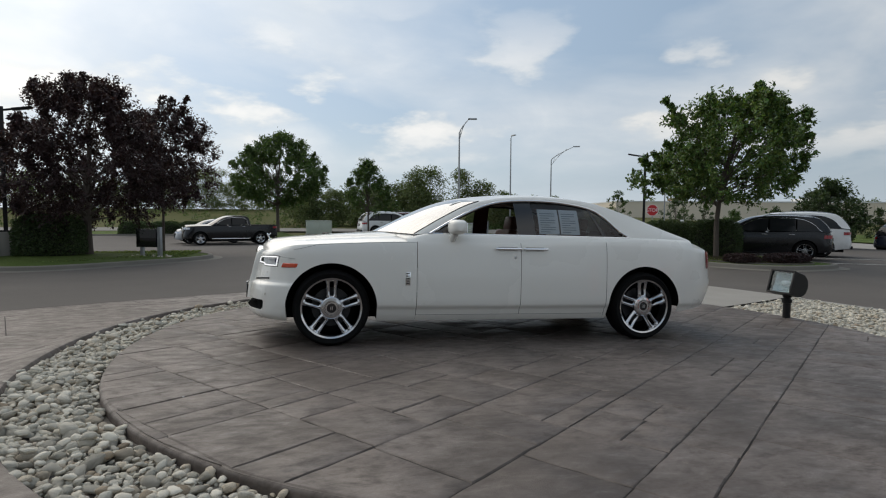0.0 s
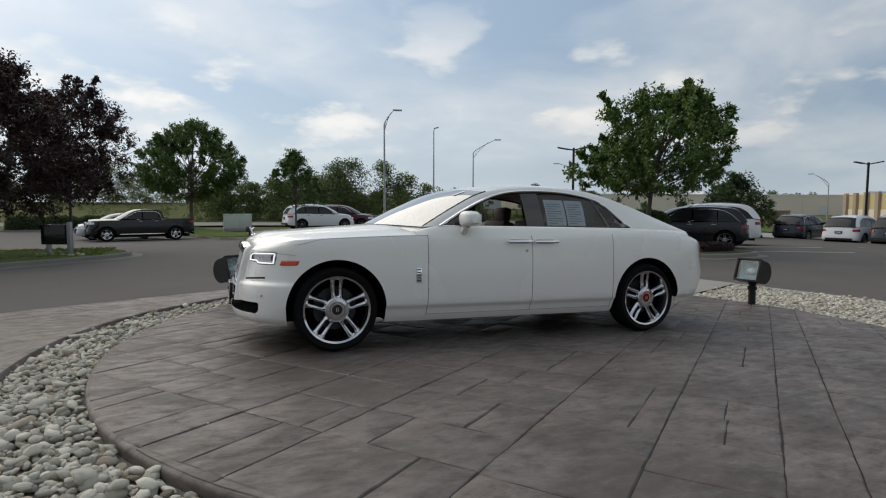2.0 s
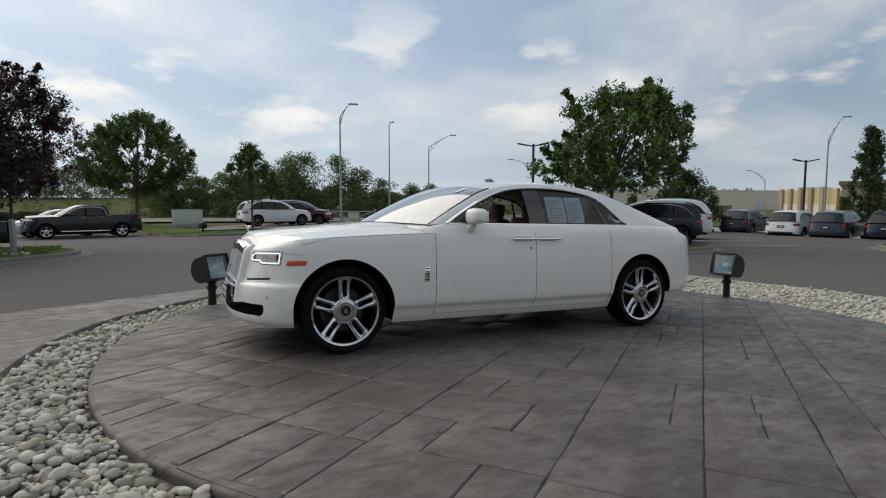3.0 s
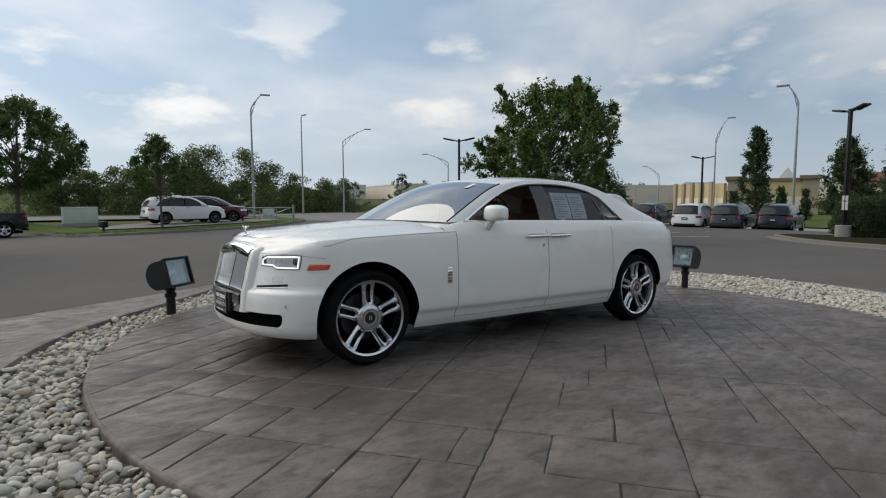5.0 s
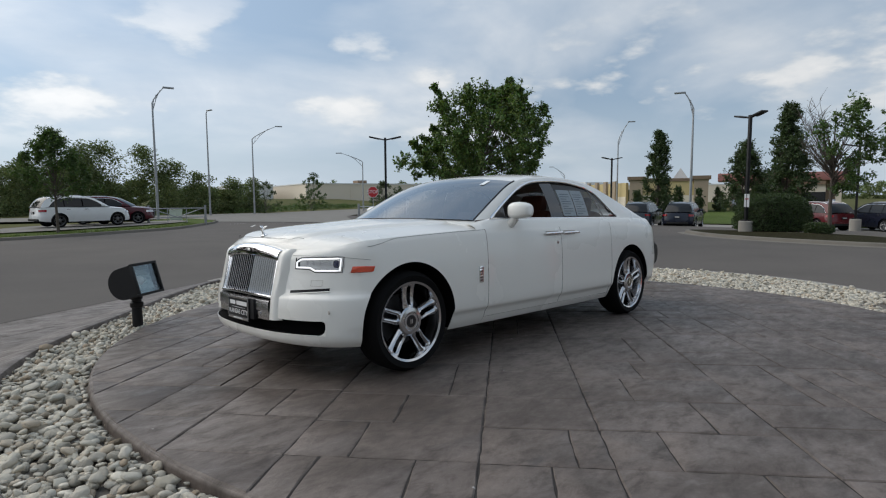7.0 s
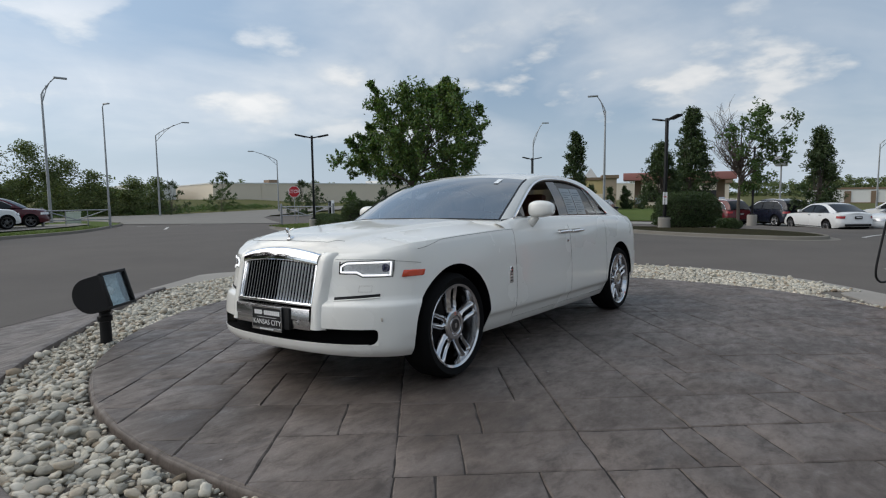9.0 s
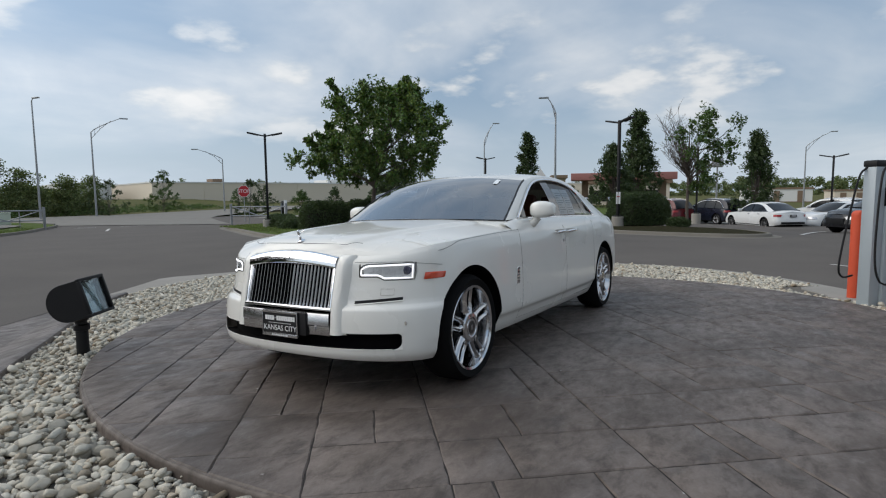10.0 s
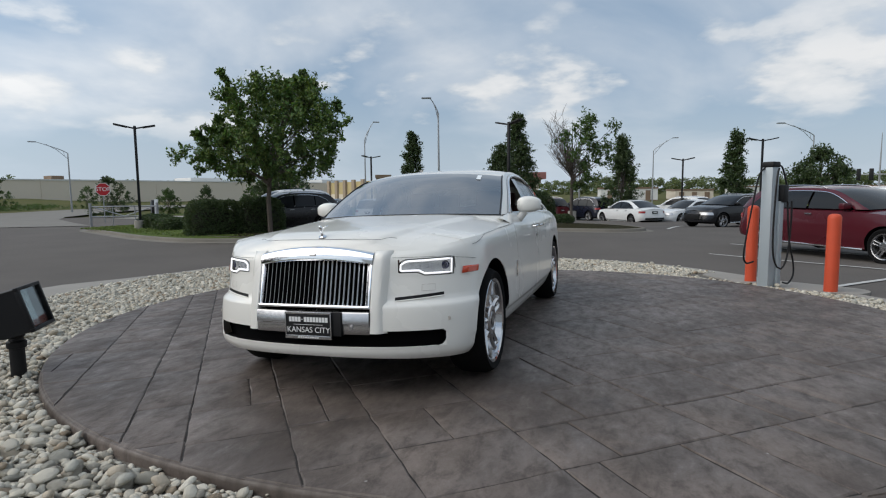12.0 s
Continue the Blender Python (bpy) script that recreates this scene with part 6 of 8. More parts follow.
tree("street_tree", 44.0, -15.6, -0.75, 4.75, 1.2, 2.0, ROUND, M_LEAFD, "round dark green tree by the junction", 33, 110, 9500, 0.22, 0.12, (0, 0), 0.5)
tree("street_tree", 27.5, 20.5, -0.4, 3.5, 0.4, 1.7, ROUND, M_LEAFD, "bushy dark green tree behind the parked cars", 35, 110, 11000, 0.17, 0.09, (0, 0), 0.44)
for k, (x, y, h, r) in enumerate(((33.0, 42.5, 3.4, 1.6), (38.5, 41, 2.4, 1.1), (41.5, 39.0, 2.6, 1.0), (45.0, 36.5, 2.5, 1.0), (47, 33.5, 2.6, 0.9), (58, 96, 6.6, 2.6), (50, 60, 3.4, 1.8), (57, 74, 3.2, 1.4), (31.0, 64.5, 4.0, 2.4), (42.5, 72, 3.2, 2.3), (64.0, 50.0, 3.0, 1.4), (66.5, 32, 2.4, 0.7), (67, 28.0, 2.6, 0.8), (66.2, 24.5, 2.6, 0.8), (66, 20.0, 2.3, 0.7))):
    tree("sapling" if h < 3.5 else "far_tree", x, y, gz(x, y) + hill(x, y) * 0.9 - 0.05, h, 0.25, r, ROUND if r > 0.95 else SPIRE, M_LEAF if k % 2 else M_LEAFD, "small young tree on the grass" if h < 3.5 else "green tree in the rough grass", 40 + k, 40, 3200, 0.15 if h < 5 else 0.26, 0.04, (0, 0), 0.30 + 0.1 * (h > 5))


def shrub(name, x, y, z, sx, sy, h, mat, label, seed, leaves=5200, size=0.07, turn=0.0, square=0.5, category="shrub"):
    """A clipped or loose shrub: solid core coloured as inner shade, under a skin of single leaves."""
    rng = np.random.default_rng(seed)
    root = thing(name, pose(x, y, z, 0, 0, turn), label, category)
    leaves = int(leaves * 2.2)
    p = 2.2 + (1 - square) * 4.2
    d = rng.normal(size=(leaves, 3))
    d[:, 2] = np.abs(d[:, 2]) * 1.1
    d /= np.linalg.norm(d, axis=1)[:, None]
    full = (np.abs(d) ** p).sum(axis=1) ** (-1 / p)
    k = np.array([1 + 0.07 * noise.noise(Vector((q[0] * 2.4 + seed, q[1] * 2.4, q[2] * 2.4))) + 0.05 * noise.noise(Vector((q[0] * 7, q[1] * 7 + seed, q[2] * 7))) for q in d])
    P = d * (full * k * (1.03 - 0.22 * rng.random(leaves) ** 1.6))[:, None] * np.array((sx, sy, h))
    P[:, 2] = np.maximum(P[:, 2], 0.02)
    me = leaf_mesh("foliage", P, np.full(leaves, 0.05), leaves, size, rng)
    me.materials.append(mat)
    o = new("foliage", me)
    o.parent = root
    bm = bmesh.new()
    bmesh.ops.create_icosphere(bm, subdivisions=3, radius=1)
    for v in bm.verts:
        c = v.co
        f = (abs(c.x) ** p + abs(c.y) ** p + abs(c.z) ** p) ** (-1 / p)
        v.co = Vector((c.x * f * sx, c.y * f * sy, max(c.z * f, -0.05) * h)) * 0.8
    part("shade_core", bm, M_SHRUBSHADE, root)
    return root


shrub("hedge", -9.98, 13.9, 0.0, 0.92, 0.8, 1.2, M_LEAFD, "clipped dark green hedge block on the island", 61, 9000, 0.06, 12, 0.35, "hedge")
shrub("hedge", -12.8, 13.3, 0.0, 1.2, 0.8, 1.0, M_LEAFD, "clipped dark green hedge block on the island", 62, 6000, 0.06, 0, 0.35, "hedge")
shrub("hedge", 11.3, 12.45, -0.12, 0.95, 0.75, 1.2, M_LEAFD, "dark green hedge under the street tree", 63, 8000, 0.06, -45, 0.4, "hedge")
shrub("hedge", 12.35, 11.25, -0.12, 0.85, 0.75, 1.25, M_LEAFD, "dark green hedge under the street tree", 64, 8000, 0.06, -45, 0.4, "hedge")
shrub("bush", 14.3, 17.2, -0.2, 0.7, 1.1, 0.5, M_LEAFD, "low dark green bush by the gate", 65, 6000, 0.07, -30, 0.5)
shrub("bush", 15.4, 19.2, -0.2, 0.7, 1.0, 0.6, M_LEAFD, "low dark green bush by the gate", 66, 4500, 0.07, -30, 0.5)
shrub("bush", 21.35, 2.8, -0.08, 1.28, 1.05, 1.38, M_LEAFD, "large clipped green bush beside the lamp post", 67, 12000, 0.065, -49, 0.7)
for k, (x, y, h) in enumerate(((47.1, 21.2, 2.6), (48.6, 17.9, 2.75), (50.2, 16.6, 2.6), (67.7, 21.0, 2.75), (68.1, 18.6, 2.5))):
    tree("dwarf_conifer", x, y, gz(x, y) + 0.08, h, 0.1, 0.40, CONE, M_LEAFD, "small dark cone shaped conifer on the lawn", 101 + k, 50, 4200, 0.16, 0.05, (0, 0), 0.24, group="lawn conifers")
shrub("bush", 19.9, 0.9, -0.05, 0.4, 0.42, 0.32, M_LEAFD, "small green bush at the tree's foot", 68, 2500, 0.07)
for k in range(4):
    shrub("hedge", -16.5 + 2.3 * k, 45.6, -0.5, 1.2, 0.7, 1.05, M_LEAFD, "long low hedge along the far kerb", 70 + k, 3200, 0.10, 0, 0.4, "hedge")
for k, (x, y) in enumerate(((11.2, 8.6), (12.4, 8.3), (13.1, 8.6))):
    shrub("ground_plant", x, y, -0.08, 0.42, 0.42, 0.22, M_PURPLE, "low planting on the mulch", 80 + k, 1300, 0.06)


def woods():
    """Far belt of mixed trees to the north and hazy clumps along the skyline."""
    rng, nrg = random.Random(77), np.random.default_rng(77)
    centres, radii = [], []

    def mass(x, y, h, r):
        z0 = gz(x, y) - 0.2 + hill(x, y)
        for k in range(int(26 + h * 3)):
            q = rng.random()
            a = rng.uniform(0, 6.283)
            rr = r * (0.95 - 0.55 * q) * math.sqrt(rng.random())
            centres.append((x + math.cos(a) * rr, y + math.sin(a) * rr, z0 + 0.3 + (h - 0.5) * q))
            radii.append(0.36 + 0.1 * h)

    for k in range(70):
        x = -75 + k * 1.75 + rng.uniform(-1, 1)
        h = 5.6 + 1.8 * noise.noise(Vector((x * 0.09, 3.1, 0))) + rng.uniform(-1.3, 1.5)
        if x > 33:
            continue
        if x > 16:
            h *= 0.72
        if x > 24:
            h *= 0.8
        if x < -6:
            mass(x * 1.5, 122 + rng.uniform(-5, 5), h * 1.15, 4.0)
        else:
            mass(x * 1.09, 85 - 0.16 * max(x, 0) + rng.uniform(-3, 3), h * 1.09, 2.8)
    for x, y, h in ((12.9, 76, 8.4), (15.8, 77, 9.2), (20.0, 76, 8.5), (23.0, 75, 7.0), (26.5, 74, 5.6), (31, 74.5, 5.2), (35, 77, 5.0), (10.6, 78, 6.4), (4.4, 81, 6.2), (7.5, 79, 6.6), (-2, 86, 5.5)):
        mass(x, y, h, 2.6)
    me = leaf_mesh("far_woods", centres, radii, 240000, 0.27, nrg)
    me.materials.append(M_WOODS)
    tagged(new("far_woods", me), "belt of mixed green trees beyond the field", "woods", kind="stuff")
    centres, radii = [], []
    for k in range(260):
        a = radians(-30 + 124 * k / 260 + rng.uniform(-0.25, 0.25))
        d = rng.uniform(340, 400)
        x, y = d * math.cos(a), d * math.sin(a)
        high = 10.0 + 4.0 * noise.noise(Vector((k * 0.11, 5.3, 0))) + rng.uniform(-1.5, 1.5)
        for j in range(9):
            centres.append((x + rng.uniform(-5, 5), y + rng.uniform(-5, 5), high * rng.random() ** 0.8 - 2))
            radii.append(2.3)
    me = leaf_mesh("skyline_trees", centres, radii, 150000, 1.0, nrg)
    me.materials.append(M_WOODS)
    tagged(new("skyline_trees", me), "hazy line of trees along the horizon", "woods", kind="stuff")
    # scrub and tall grass in the field
    C = [(rng.uniform(-60, 10), rng.uniform(77, 118), 0) for k in range(420)] + [(x, 54.5 + 0.5 * x + rng.uniform(1.5, 14), 0) for x in [rng.uniform(12, 70) for k in range(420)]]
    C = [(x, y, gz(x, y) + hill(x, y) + rng.uniform(-0.1, 0.4)) for x, y, _ in C]
    me = leaf_mesh("field_scrub", C, [0.55] * len(C), 21000, 0.22, nrg)
    me.materials.append(M_LEAF)
    tagged(new("field_scrub", me), "tall weeds and scrub in the field", "scrub", kind="stuff")


woods()


def grass_tufts():
    """Blades on the nearer lawns, so that their edges are not clean."""
    nrg = np.random.default_rng(5)
    rng = random.Random(6)
    pts = []
    for x0, x1, y0, y1, n in ((-17, -5.6, 11.2, 17, 7000), (10.2, 17.5, 9.0, 23.0, 6000), (-4, 12, 26, 33, 5000)):
        for k in range(n):
            x, y = rng.uniform(x0, x1), rng.uniform(y0, y1)
            if y0 < 11.1 and not (abs((x - 10.9) - (y - 11) * 0.42) < 1.5):
                continue
            if x0 == -17 and not (y < 17.5 and (x + 20) * 0.2 + 10.5 < y + 1.5 and x < -6.0 + (y - 12.5) * 0.0 and y > 11.6 + max(0, x + 9) * 0.75):
                continue
            if x0 == -4 and y < lot_north(x) + 0.35:
                continue
            pts.append((x, y, gz(x, y) + 0.15))
    me = leaf_mesh("grass_tufts", pts, [0.07] * len(pts), len(pts) * 3, 0.075, nrg, 0.5)
    me.materials.append(M_TUFT)
    tagged(new("grass_tufts", me), "short lawn blades on the islands and verge", "grass", kind="stuff")


grass_tufts()


# ---- lamps, signs, fixtures ----
def lot_lamp(x, y, z, top, turn, label="black double headed parking lot lamp on a concrete foot", arm=0.8, foot=0.45):
    root = thing("parking_lot_lamp", pose(x, y, z, 0, 0, turn), label, "lamp post", "lot lamps")
    h = top - z
    bm = bmesh.new()
    lathe(bm, [(0.0005, -0.3), (0.26, -0.3), (0.26, foot - 0.02), (0.24, foot), (0.0005, foot)], "Z", 20)
    part("concrete_foot", bm, M_CONC, root)
    part("foot_plate", boxed(-0.15, 0.15, -0.15, 0.15, foot, foot + 0.05, 0.01), M_POLE, root)
    part("pole", boxed(-0.055, 0.055, -0.055, 0.055, foot, h, 0.01), M_POLE, root)
    for sd in (-1, 1):
        bm = bmesh.new()
        tube(bm, [(0, 0, h - 0.12), (sd * arm * 0.25, 0, h - 0.08), (sd * arm * 0.42, 0, h - 0.05)], 0.035, 8)
        a = part("arm", bm, M_POLE, root)
        part("lamp_head", boxed(-0.27, 0.27, -0.15, 0.15, -0.035, 0.035, 0.02, m=pose(sd * (arm * 0.42 + 0.24), 0, h - 0.01, 0, -sd * 12, 0)), M_POLE, a)
    return root


lot_lamp(14.75, 19.51, -0.28, 4.45, -45)
lp = lot_lamp(20.03, 3.4, -0.15, 4.45, 55, "black double headed lot lamp with a small notice on its pole", 0.62)
part("notice", boxed(-0.09, 0.09, -0.066, -0.058, 1.0, 1.52, m=pose(0, 0, 0, 0, 0, -128)), M_SIGNWHITE, lp, "small white notice plate")
part("notice_print", boxed(-0.06, 0.06, -0.069, -0.0662, 1.30, 1.34, m=pose(0, 0, 0, 0, 0, -128)), M_SIGNRED, lp)
lot_lamp(35.4, 17.6, -0.7, 4.2, -35, arm=0.7)
lot_lamp(37.4, -5.4, -0.45, 3.5, 80, arm=0.6)
lot_lamp(33.9, -9.6, -0.4, 4.4, 100, arm=0.85)
lot_lamp(31.5, 1.6, -0.4, 3.9, 95, arm=0.6)
lot_lamp(-11.25, 14.0, 0.0, 4.6, 20, arm=0.7, foot=0.7)


def street_lamp(x, y, straight, tip, reach, turn, label="tall galvanised street lamp with a truss arm"):
    z = gz(x, y)
    root = thing("street_lamp", pose(x, y, z, 0, 0, turn), label, "street lamp", "street lamps")
    bm = bmesh.new()
    tube(bm, [(0, 0, -0.3), (0, 0, 0.6), (0, 0, straight - z)], [0.13, 0.115, 0.065], 10)
    part("pole", bm, M_GALV, root)
    h, t = straight - z, tip - z
    bm = bmesh.new()
    n = 9
    tube(bm, [(reach * math.sin(k / n * math.pi / 2) ** 1.3, 0, h + (t - h) * math.sin(k / n * math.pi / 2)) for k in range(n + 1)], [0.05 - 0.02 * k / n for k in range(n + 1)], 7)
    arm = part("arm", bm, M_GALV, root)
    if reach > 0.5:
        bm = bmesh.new()
        tube(bm, [(0, 0, h - 0.7), (reach * 0.34, 0, h + (t - h) * 0.30), (reach * 0.68, 0, h + (t - h) * 0.80)], 0.03, 6)
        tube(bm, [(reach * 0.10, 0, h - 0.4), (reach * 0.14, 0, h + (t - h) * 0.22)], 0.02, 5)
        tube(bm, [(reach * 0.30, 0, h + (t - h) * 0.2), (reach * 0.30, 0, h + (t - h) * 0.52)], 0.02, 5)
        part("brace", bm, M_GALV, arm)
    part("lamp_head", boxed(-0.1, 0.75, -0.14, 0.14, -0.07, 0.06, 0.04, m=Matrix.Translation((reach, 0, t))), M_GALV, root)
    return root


street_lamp(11.6, 45.2, 9.0, 10.3, 0.9, -12)
street_lamp(22.6, 61.5, 11.0, 11.3, 0.3, -80, "tall galvanised street lamp seen along its arm")
street_lamp(28.7, 62.8, 8.6, 10.25, 2.9, -27)
street_lamp(46.9, 64.5, 6.6, 7.9, 3.2, 140)
street_lamp(41.8, 14.1, 8.2, 9.5, 0.7, 110)
street_lamp(60.7, 30.5, 8.1, 10.4, 1.2, -60)
street_lamp(87.8, -5.4, 7.4, 9.3, 2.8, -85)
street_lamp(67.1, -21.2, 7.2, 8.6, 3.3, 105)
street_lamp(96.0, 61.0, 5.6, 7.4, 2.4, 120)


def floodlight(x, y, z, aim):
    root = thing("floodlight", pose(x, y, z, 0, 0, aim), "black ground floodlight with a glass front, standing in the stones", "floodlight", "pad floodlights")
    bm = bmesh.new()
    lathe(bm, [(0.0005, -0.16), (0.052, -0.16), (0.05, 0.13), (0.064, 0.135), (0.066, 0.18), (0.05, 0.19), (0.046, 0.21), (0.06, 0.22), (0.06, 0.26), (0.0005, 0.27)], "Z", 16)
    part("stem", bm, M_BLACK, root)
    tilt = pose(0, 0, 0.405, 0, -16, 0) @ Matrix.Scale(0.84, 4)
    bm = bmesh.new()
    half = []
    for k in range(13):
        a = math.pi / 2 + math.pi * k / 12
        half.append((-0.02 + 0.20 * math.cos(a), 0.20 * math.sin(a)))
    outline = [(0.17, 0.20)] + half + [(0.17, -0.20)]
    rows = []
    for yv in (-0.21, -0.20, 0.20, 0.21):
        sc = 0.97 if abs(yv) > 0.205 else 1.0
        rows.append([(px * sc, yv, pz * sc) for px, pz in outline])
    grid(bm, rows)
    for r in (0, -1):
        bm.verts.ensure_lookup_table()
        n = len(outline)
        vs = bm.verts[0:n] if r == 0 else bm.verts[-n:]
        bm.faces.new(vs if r == 0 else vs[::-1])
    bmesh.ops.recalc_face_normals(bm, faces=bm.faces[:])
    bmesh.ops.transform(bm, matrix=tilt, verts=bm.verts[:])
    hood = part("housing", bm, M_BLACK, root)
    bm = bmesh.new()
    for y0, y1, z0, z1 in ((-0.215, 0.215, 0.175, 0.205), (-0.215, 0.215, -0.205, -0.175), (-0.215, -0.185, -0.175, 0.175), (0.185, 0.215, -0.175, 0.175)):
        box(bm, 0.155, 0.195, y0, y1, z0, z1, 0.004)
    bmesh.ops.transform(bm, matrix=tilt, verts=bm.verts[:])
    part("bezel", bm, M_BLACK, hood)
    bm = bmesh.new()
    rows = []
    for k in range(9):
        yv = -0.185 + 0.37 * k / 8
        rows.append([(0.10 - 0.16 * (1 - (yv / 0.2) ** 2) * (1 - (zz / 0.2) ** 2), yv, zz) for zz in [-0.175 + 0.35 * j / 8 for j in range(9)]])
    grid(bm, rows)
    bmesh.ops.transform(bm, matrix=tilt, verts=bm.verts[:])
    part("reflector", bm, M_FLOODBACK, hood, "hammered bright reflector", 5)
    part("glass", boxed(0.168, 0.174, -0.186, 0.186, -0.176, 0.176, m=tilt), M_FLOODGLASS, hood)
    bm = bmesh.new()
    bmesh.ops.create_uvsphere(bm, u_segments=14, v_segments=10, radius=0.055)
    bmesh.ops.transform(bm, matrix=tilt @ Matrix.Translation((0.05, 0, 0)) @ Matrix.Diagonal((1, 1.5, 1, 1)), verts=bm.verts[:])
    part("bulb", bm, M_SIGNWHITE, hood)
    return root


floodlight(4.83, 0.41, -0.05, 190)
floodlight(-2.42, 2.60, 0.035, -57)


def bollard(x, y):
    z = gz(x, y) + (0.02 if x > 3.6 else -0.11)
    root = thing("bollard", Matrix.Translation((x, y, z)), "orange sleeved round bollard by the charging post", "bollard", "charger bollards")
    bm = bmesh.new()
    lathe(bm, [(0.078, -0.08), (0.078, 1.08), (0.076, 1.105), (0.064, 1.128), (0.036, 1.142), (0.0005, 1.146)], "Z", 24)
    part("sleeve", bm, M_ORANGE, root)


bollard(3.95, -3.56)
bollard(2.97, -4.30)


def charger():
    x, y = 3.31, -3.63
    z = gz(x, y) + 0.02
    root = thing("charging_post", pose(x, y, z, 0, 0, -45), "grey car charging post with black looped cables", "charger")
    part("column", boxed(-0.085, 0.075, -0.08, 0.08, 0, 1.66, 0.03), M_CHARGER, root)
    part("cap", boxed(-0.09, 0.08, -0.085, 0.085, 1.65, 1.73, 0.025), M_BLACK, root)
    part("side_cabinet", boxed(0.07, 0.15, -0.11, 0.07, 0, 1.20, 0.02), M_CHARGER, root)
    part("holster", boxed(0.075, 0.20, -0.14, 0.02, 1.18, 1.42, 0.03), M_BLACK, root)
    # cables: a short one down the face, two that hang in wide loops from the head
    loops = (
        [(0.02, -0.10, 1.64), (-0.05, -0.125, 1.55), (-0.09, -0.13, 1.1), (-0.10, -0.14, 0.55), (-0.06, -0.17, 0.33), (0.03, -0.19, 0.29), (0.12, -0.20, 0.45), (0.17, -0.20, 0.9), (0.18, -0.19, 1.2)],
        [(-0.06, 0.03, 1.66), (-0.14, 0.06, 1.58), (-0.20, 0.10, 1.2), (-0.27, 0.14, 0.65), (-0.28, 0.15, 0.42), (-0.20, 0.16, 0.34), (-0.08, 0.14, 0.36)],
        [(0.03, -0.05, 1.69), (0.12, -0.07, 1.66), (0.16, -0.10, 1.5), (0.18, -0.12, 1.38)],
        [(0.20, -0.12, 1.2), (0.22, -0.14, 0.8), (0.28, -0.14, 0.55), (0.36, -0.14, 0.36), (0.36, -0.15, 0.18), (0.26, -0.15, 0.07), (0.12, -0.16, 0.09)],
    )
    for pts in loops:
        bm = bmesh.new()
        tube(bm, spread_line(pts, 36), 0.012, 8)
        part("cable", bm, M_BLACK, root)
    bm = bmesh.new()
    ring = [(4.75, -3.0), (4.2, -3.2), (3.45, -3.5), (2.9, -4.2), (2.8, -4.6), (3.2, -4.75), (3.75, -4.25), (4.4, -3.6), (5.0, -3.25)]
    out = smooth_loop(ring, 5)
    rows = [[(px, py, gz(px, py) + h) for px, py in out] for h in (-0.1, 0.035)]
    grid(bm, rows, close=True)
    bm.faces.new(bm.verts[-len(out):])
    bmesh.ops.recalc_face_normals(bm, faces=bm.faces[:])
    tagged(part("charger_base", bm, M_CONC), "pale concrete base strip under the charging post", "base", kind="structure")


charger()


def stop_sign():
    x, y = 23.1, 31.4
    z = gz(x, y)
    root = thing("stop_sign", pose(x, y, z, 0, 0, -47), "red octagonal stop sign on a thin post", "sign")
    bm = bmesh.new()
    tube(bm, [(0, 0.03, -0.2), (0, 0.03, 2.6)], 0.03, 8)
    part("post", bm, M_GALV, root)
    for r, mat, nm, d in ((0.46, M_SIGNWHITE, "border", 0.0), (0.425, M_SIGNRED, "face", 0.006)):
        bm = bmesh.new()
        a = [(r * math.cos(radians(22.5 + 45 * k)), r * math.sin(radians(22.5 + 45 * k))) for k in range(8)]
        f, b = [bm.verts.new((u, -0.006 - d, 2.22 + v)) for u, v in a], [bm.verts.new((u, 0.0, 2.22 + v)) for u, v in a]
        bm.faces.new(f)
        bm.faces.new(b[::-1])
        for k in range(8):
            bm.faces.new((f[k], b[k], b[(k + 1) % 8], f[(k + 1) % 8]))
        bmesh.ops.recalc_face_normals(bm, faces=bm.faces[:])
        part(nm, bm, mat, root)
    part("letters", lettering("STOP", 0.36, Matrix.Translation((0, -0.0155, 2.22)) @ Euler((radians(90), 0, 0)).to_matrix().to_4x4(), 0.002), M_SIGNWHITE, root)


stop_sign()


def gate(x0, y0, x1, y1, label):
    root = thing("gate", pose(x0, y0, gz(x0, y0), 0, 0, math.degrees(math.atan2(y1 - y0, x1 - x0))), label, "gate", "swing gates")
    L = math.hypot(x1 - x0, y1 - y0)
    for px in (0.0, L):
        bm = bmesh.new()
        tube(bm, [(px, 0, -0.2), (px, 0, 1.32)], 0.075, 12)
        part("post", bm, M_GALV, root)
    for zz in (0.55, 1.12):
        bm = bmesh.new()
        tube(bm, [(0, 0, zz), (L, 0, zz)], 0.035, 8)
        part("rail", bm, M_GALV, root)
    for a, b in ((0.05, 0.5), (0.95, 0.5)):
        bm = bmesh.new()
        tube(bm, [(L * a, 0, 1.1 if a < 0.5 else 1.1), (L * b, 0, 0.56)], 0.03, 8)
        part("brace", bm, M_GALV, root)
    for a in (0.33, 0.66):
        bm = bmesh.new()
        tube(bm, [(L * a, 0, -0.15), (L * a, 0, 1.12)], 0.025, 8)
        part("upright", bm, M_GALV, root)


gate(7.6, 34.6, 10.8, 33.6, "grey tubular swing gate standing open on the verge")
gate(18.6, 27.2, 20.4, 24.2, "grey tubular swing gate standing open beside the island")


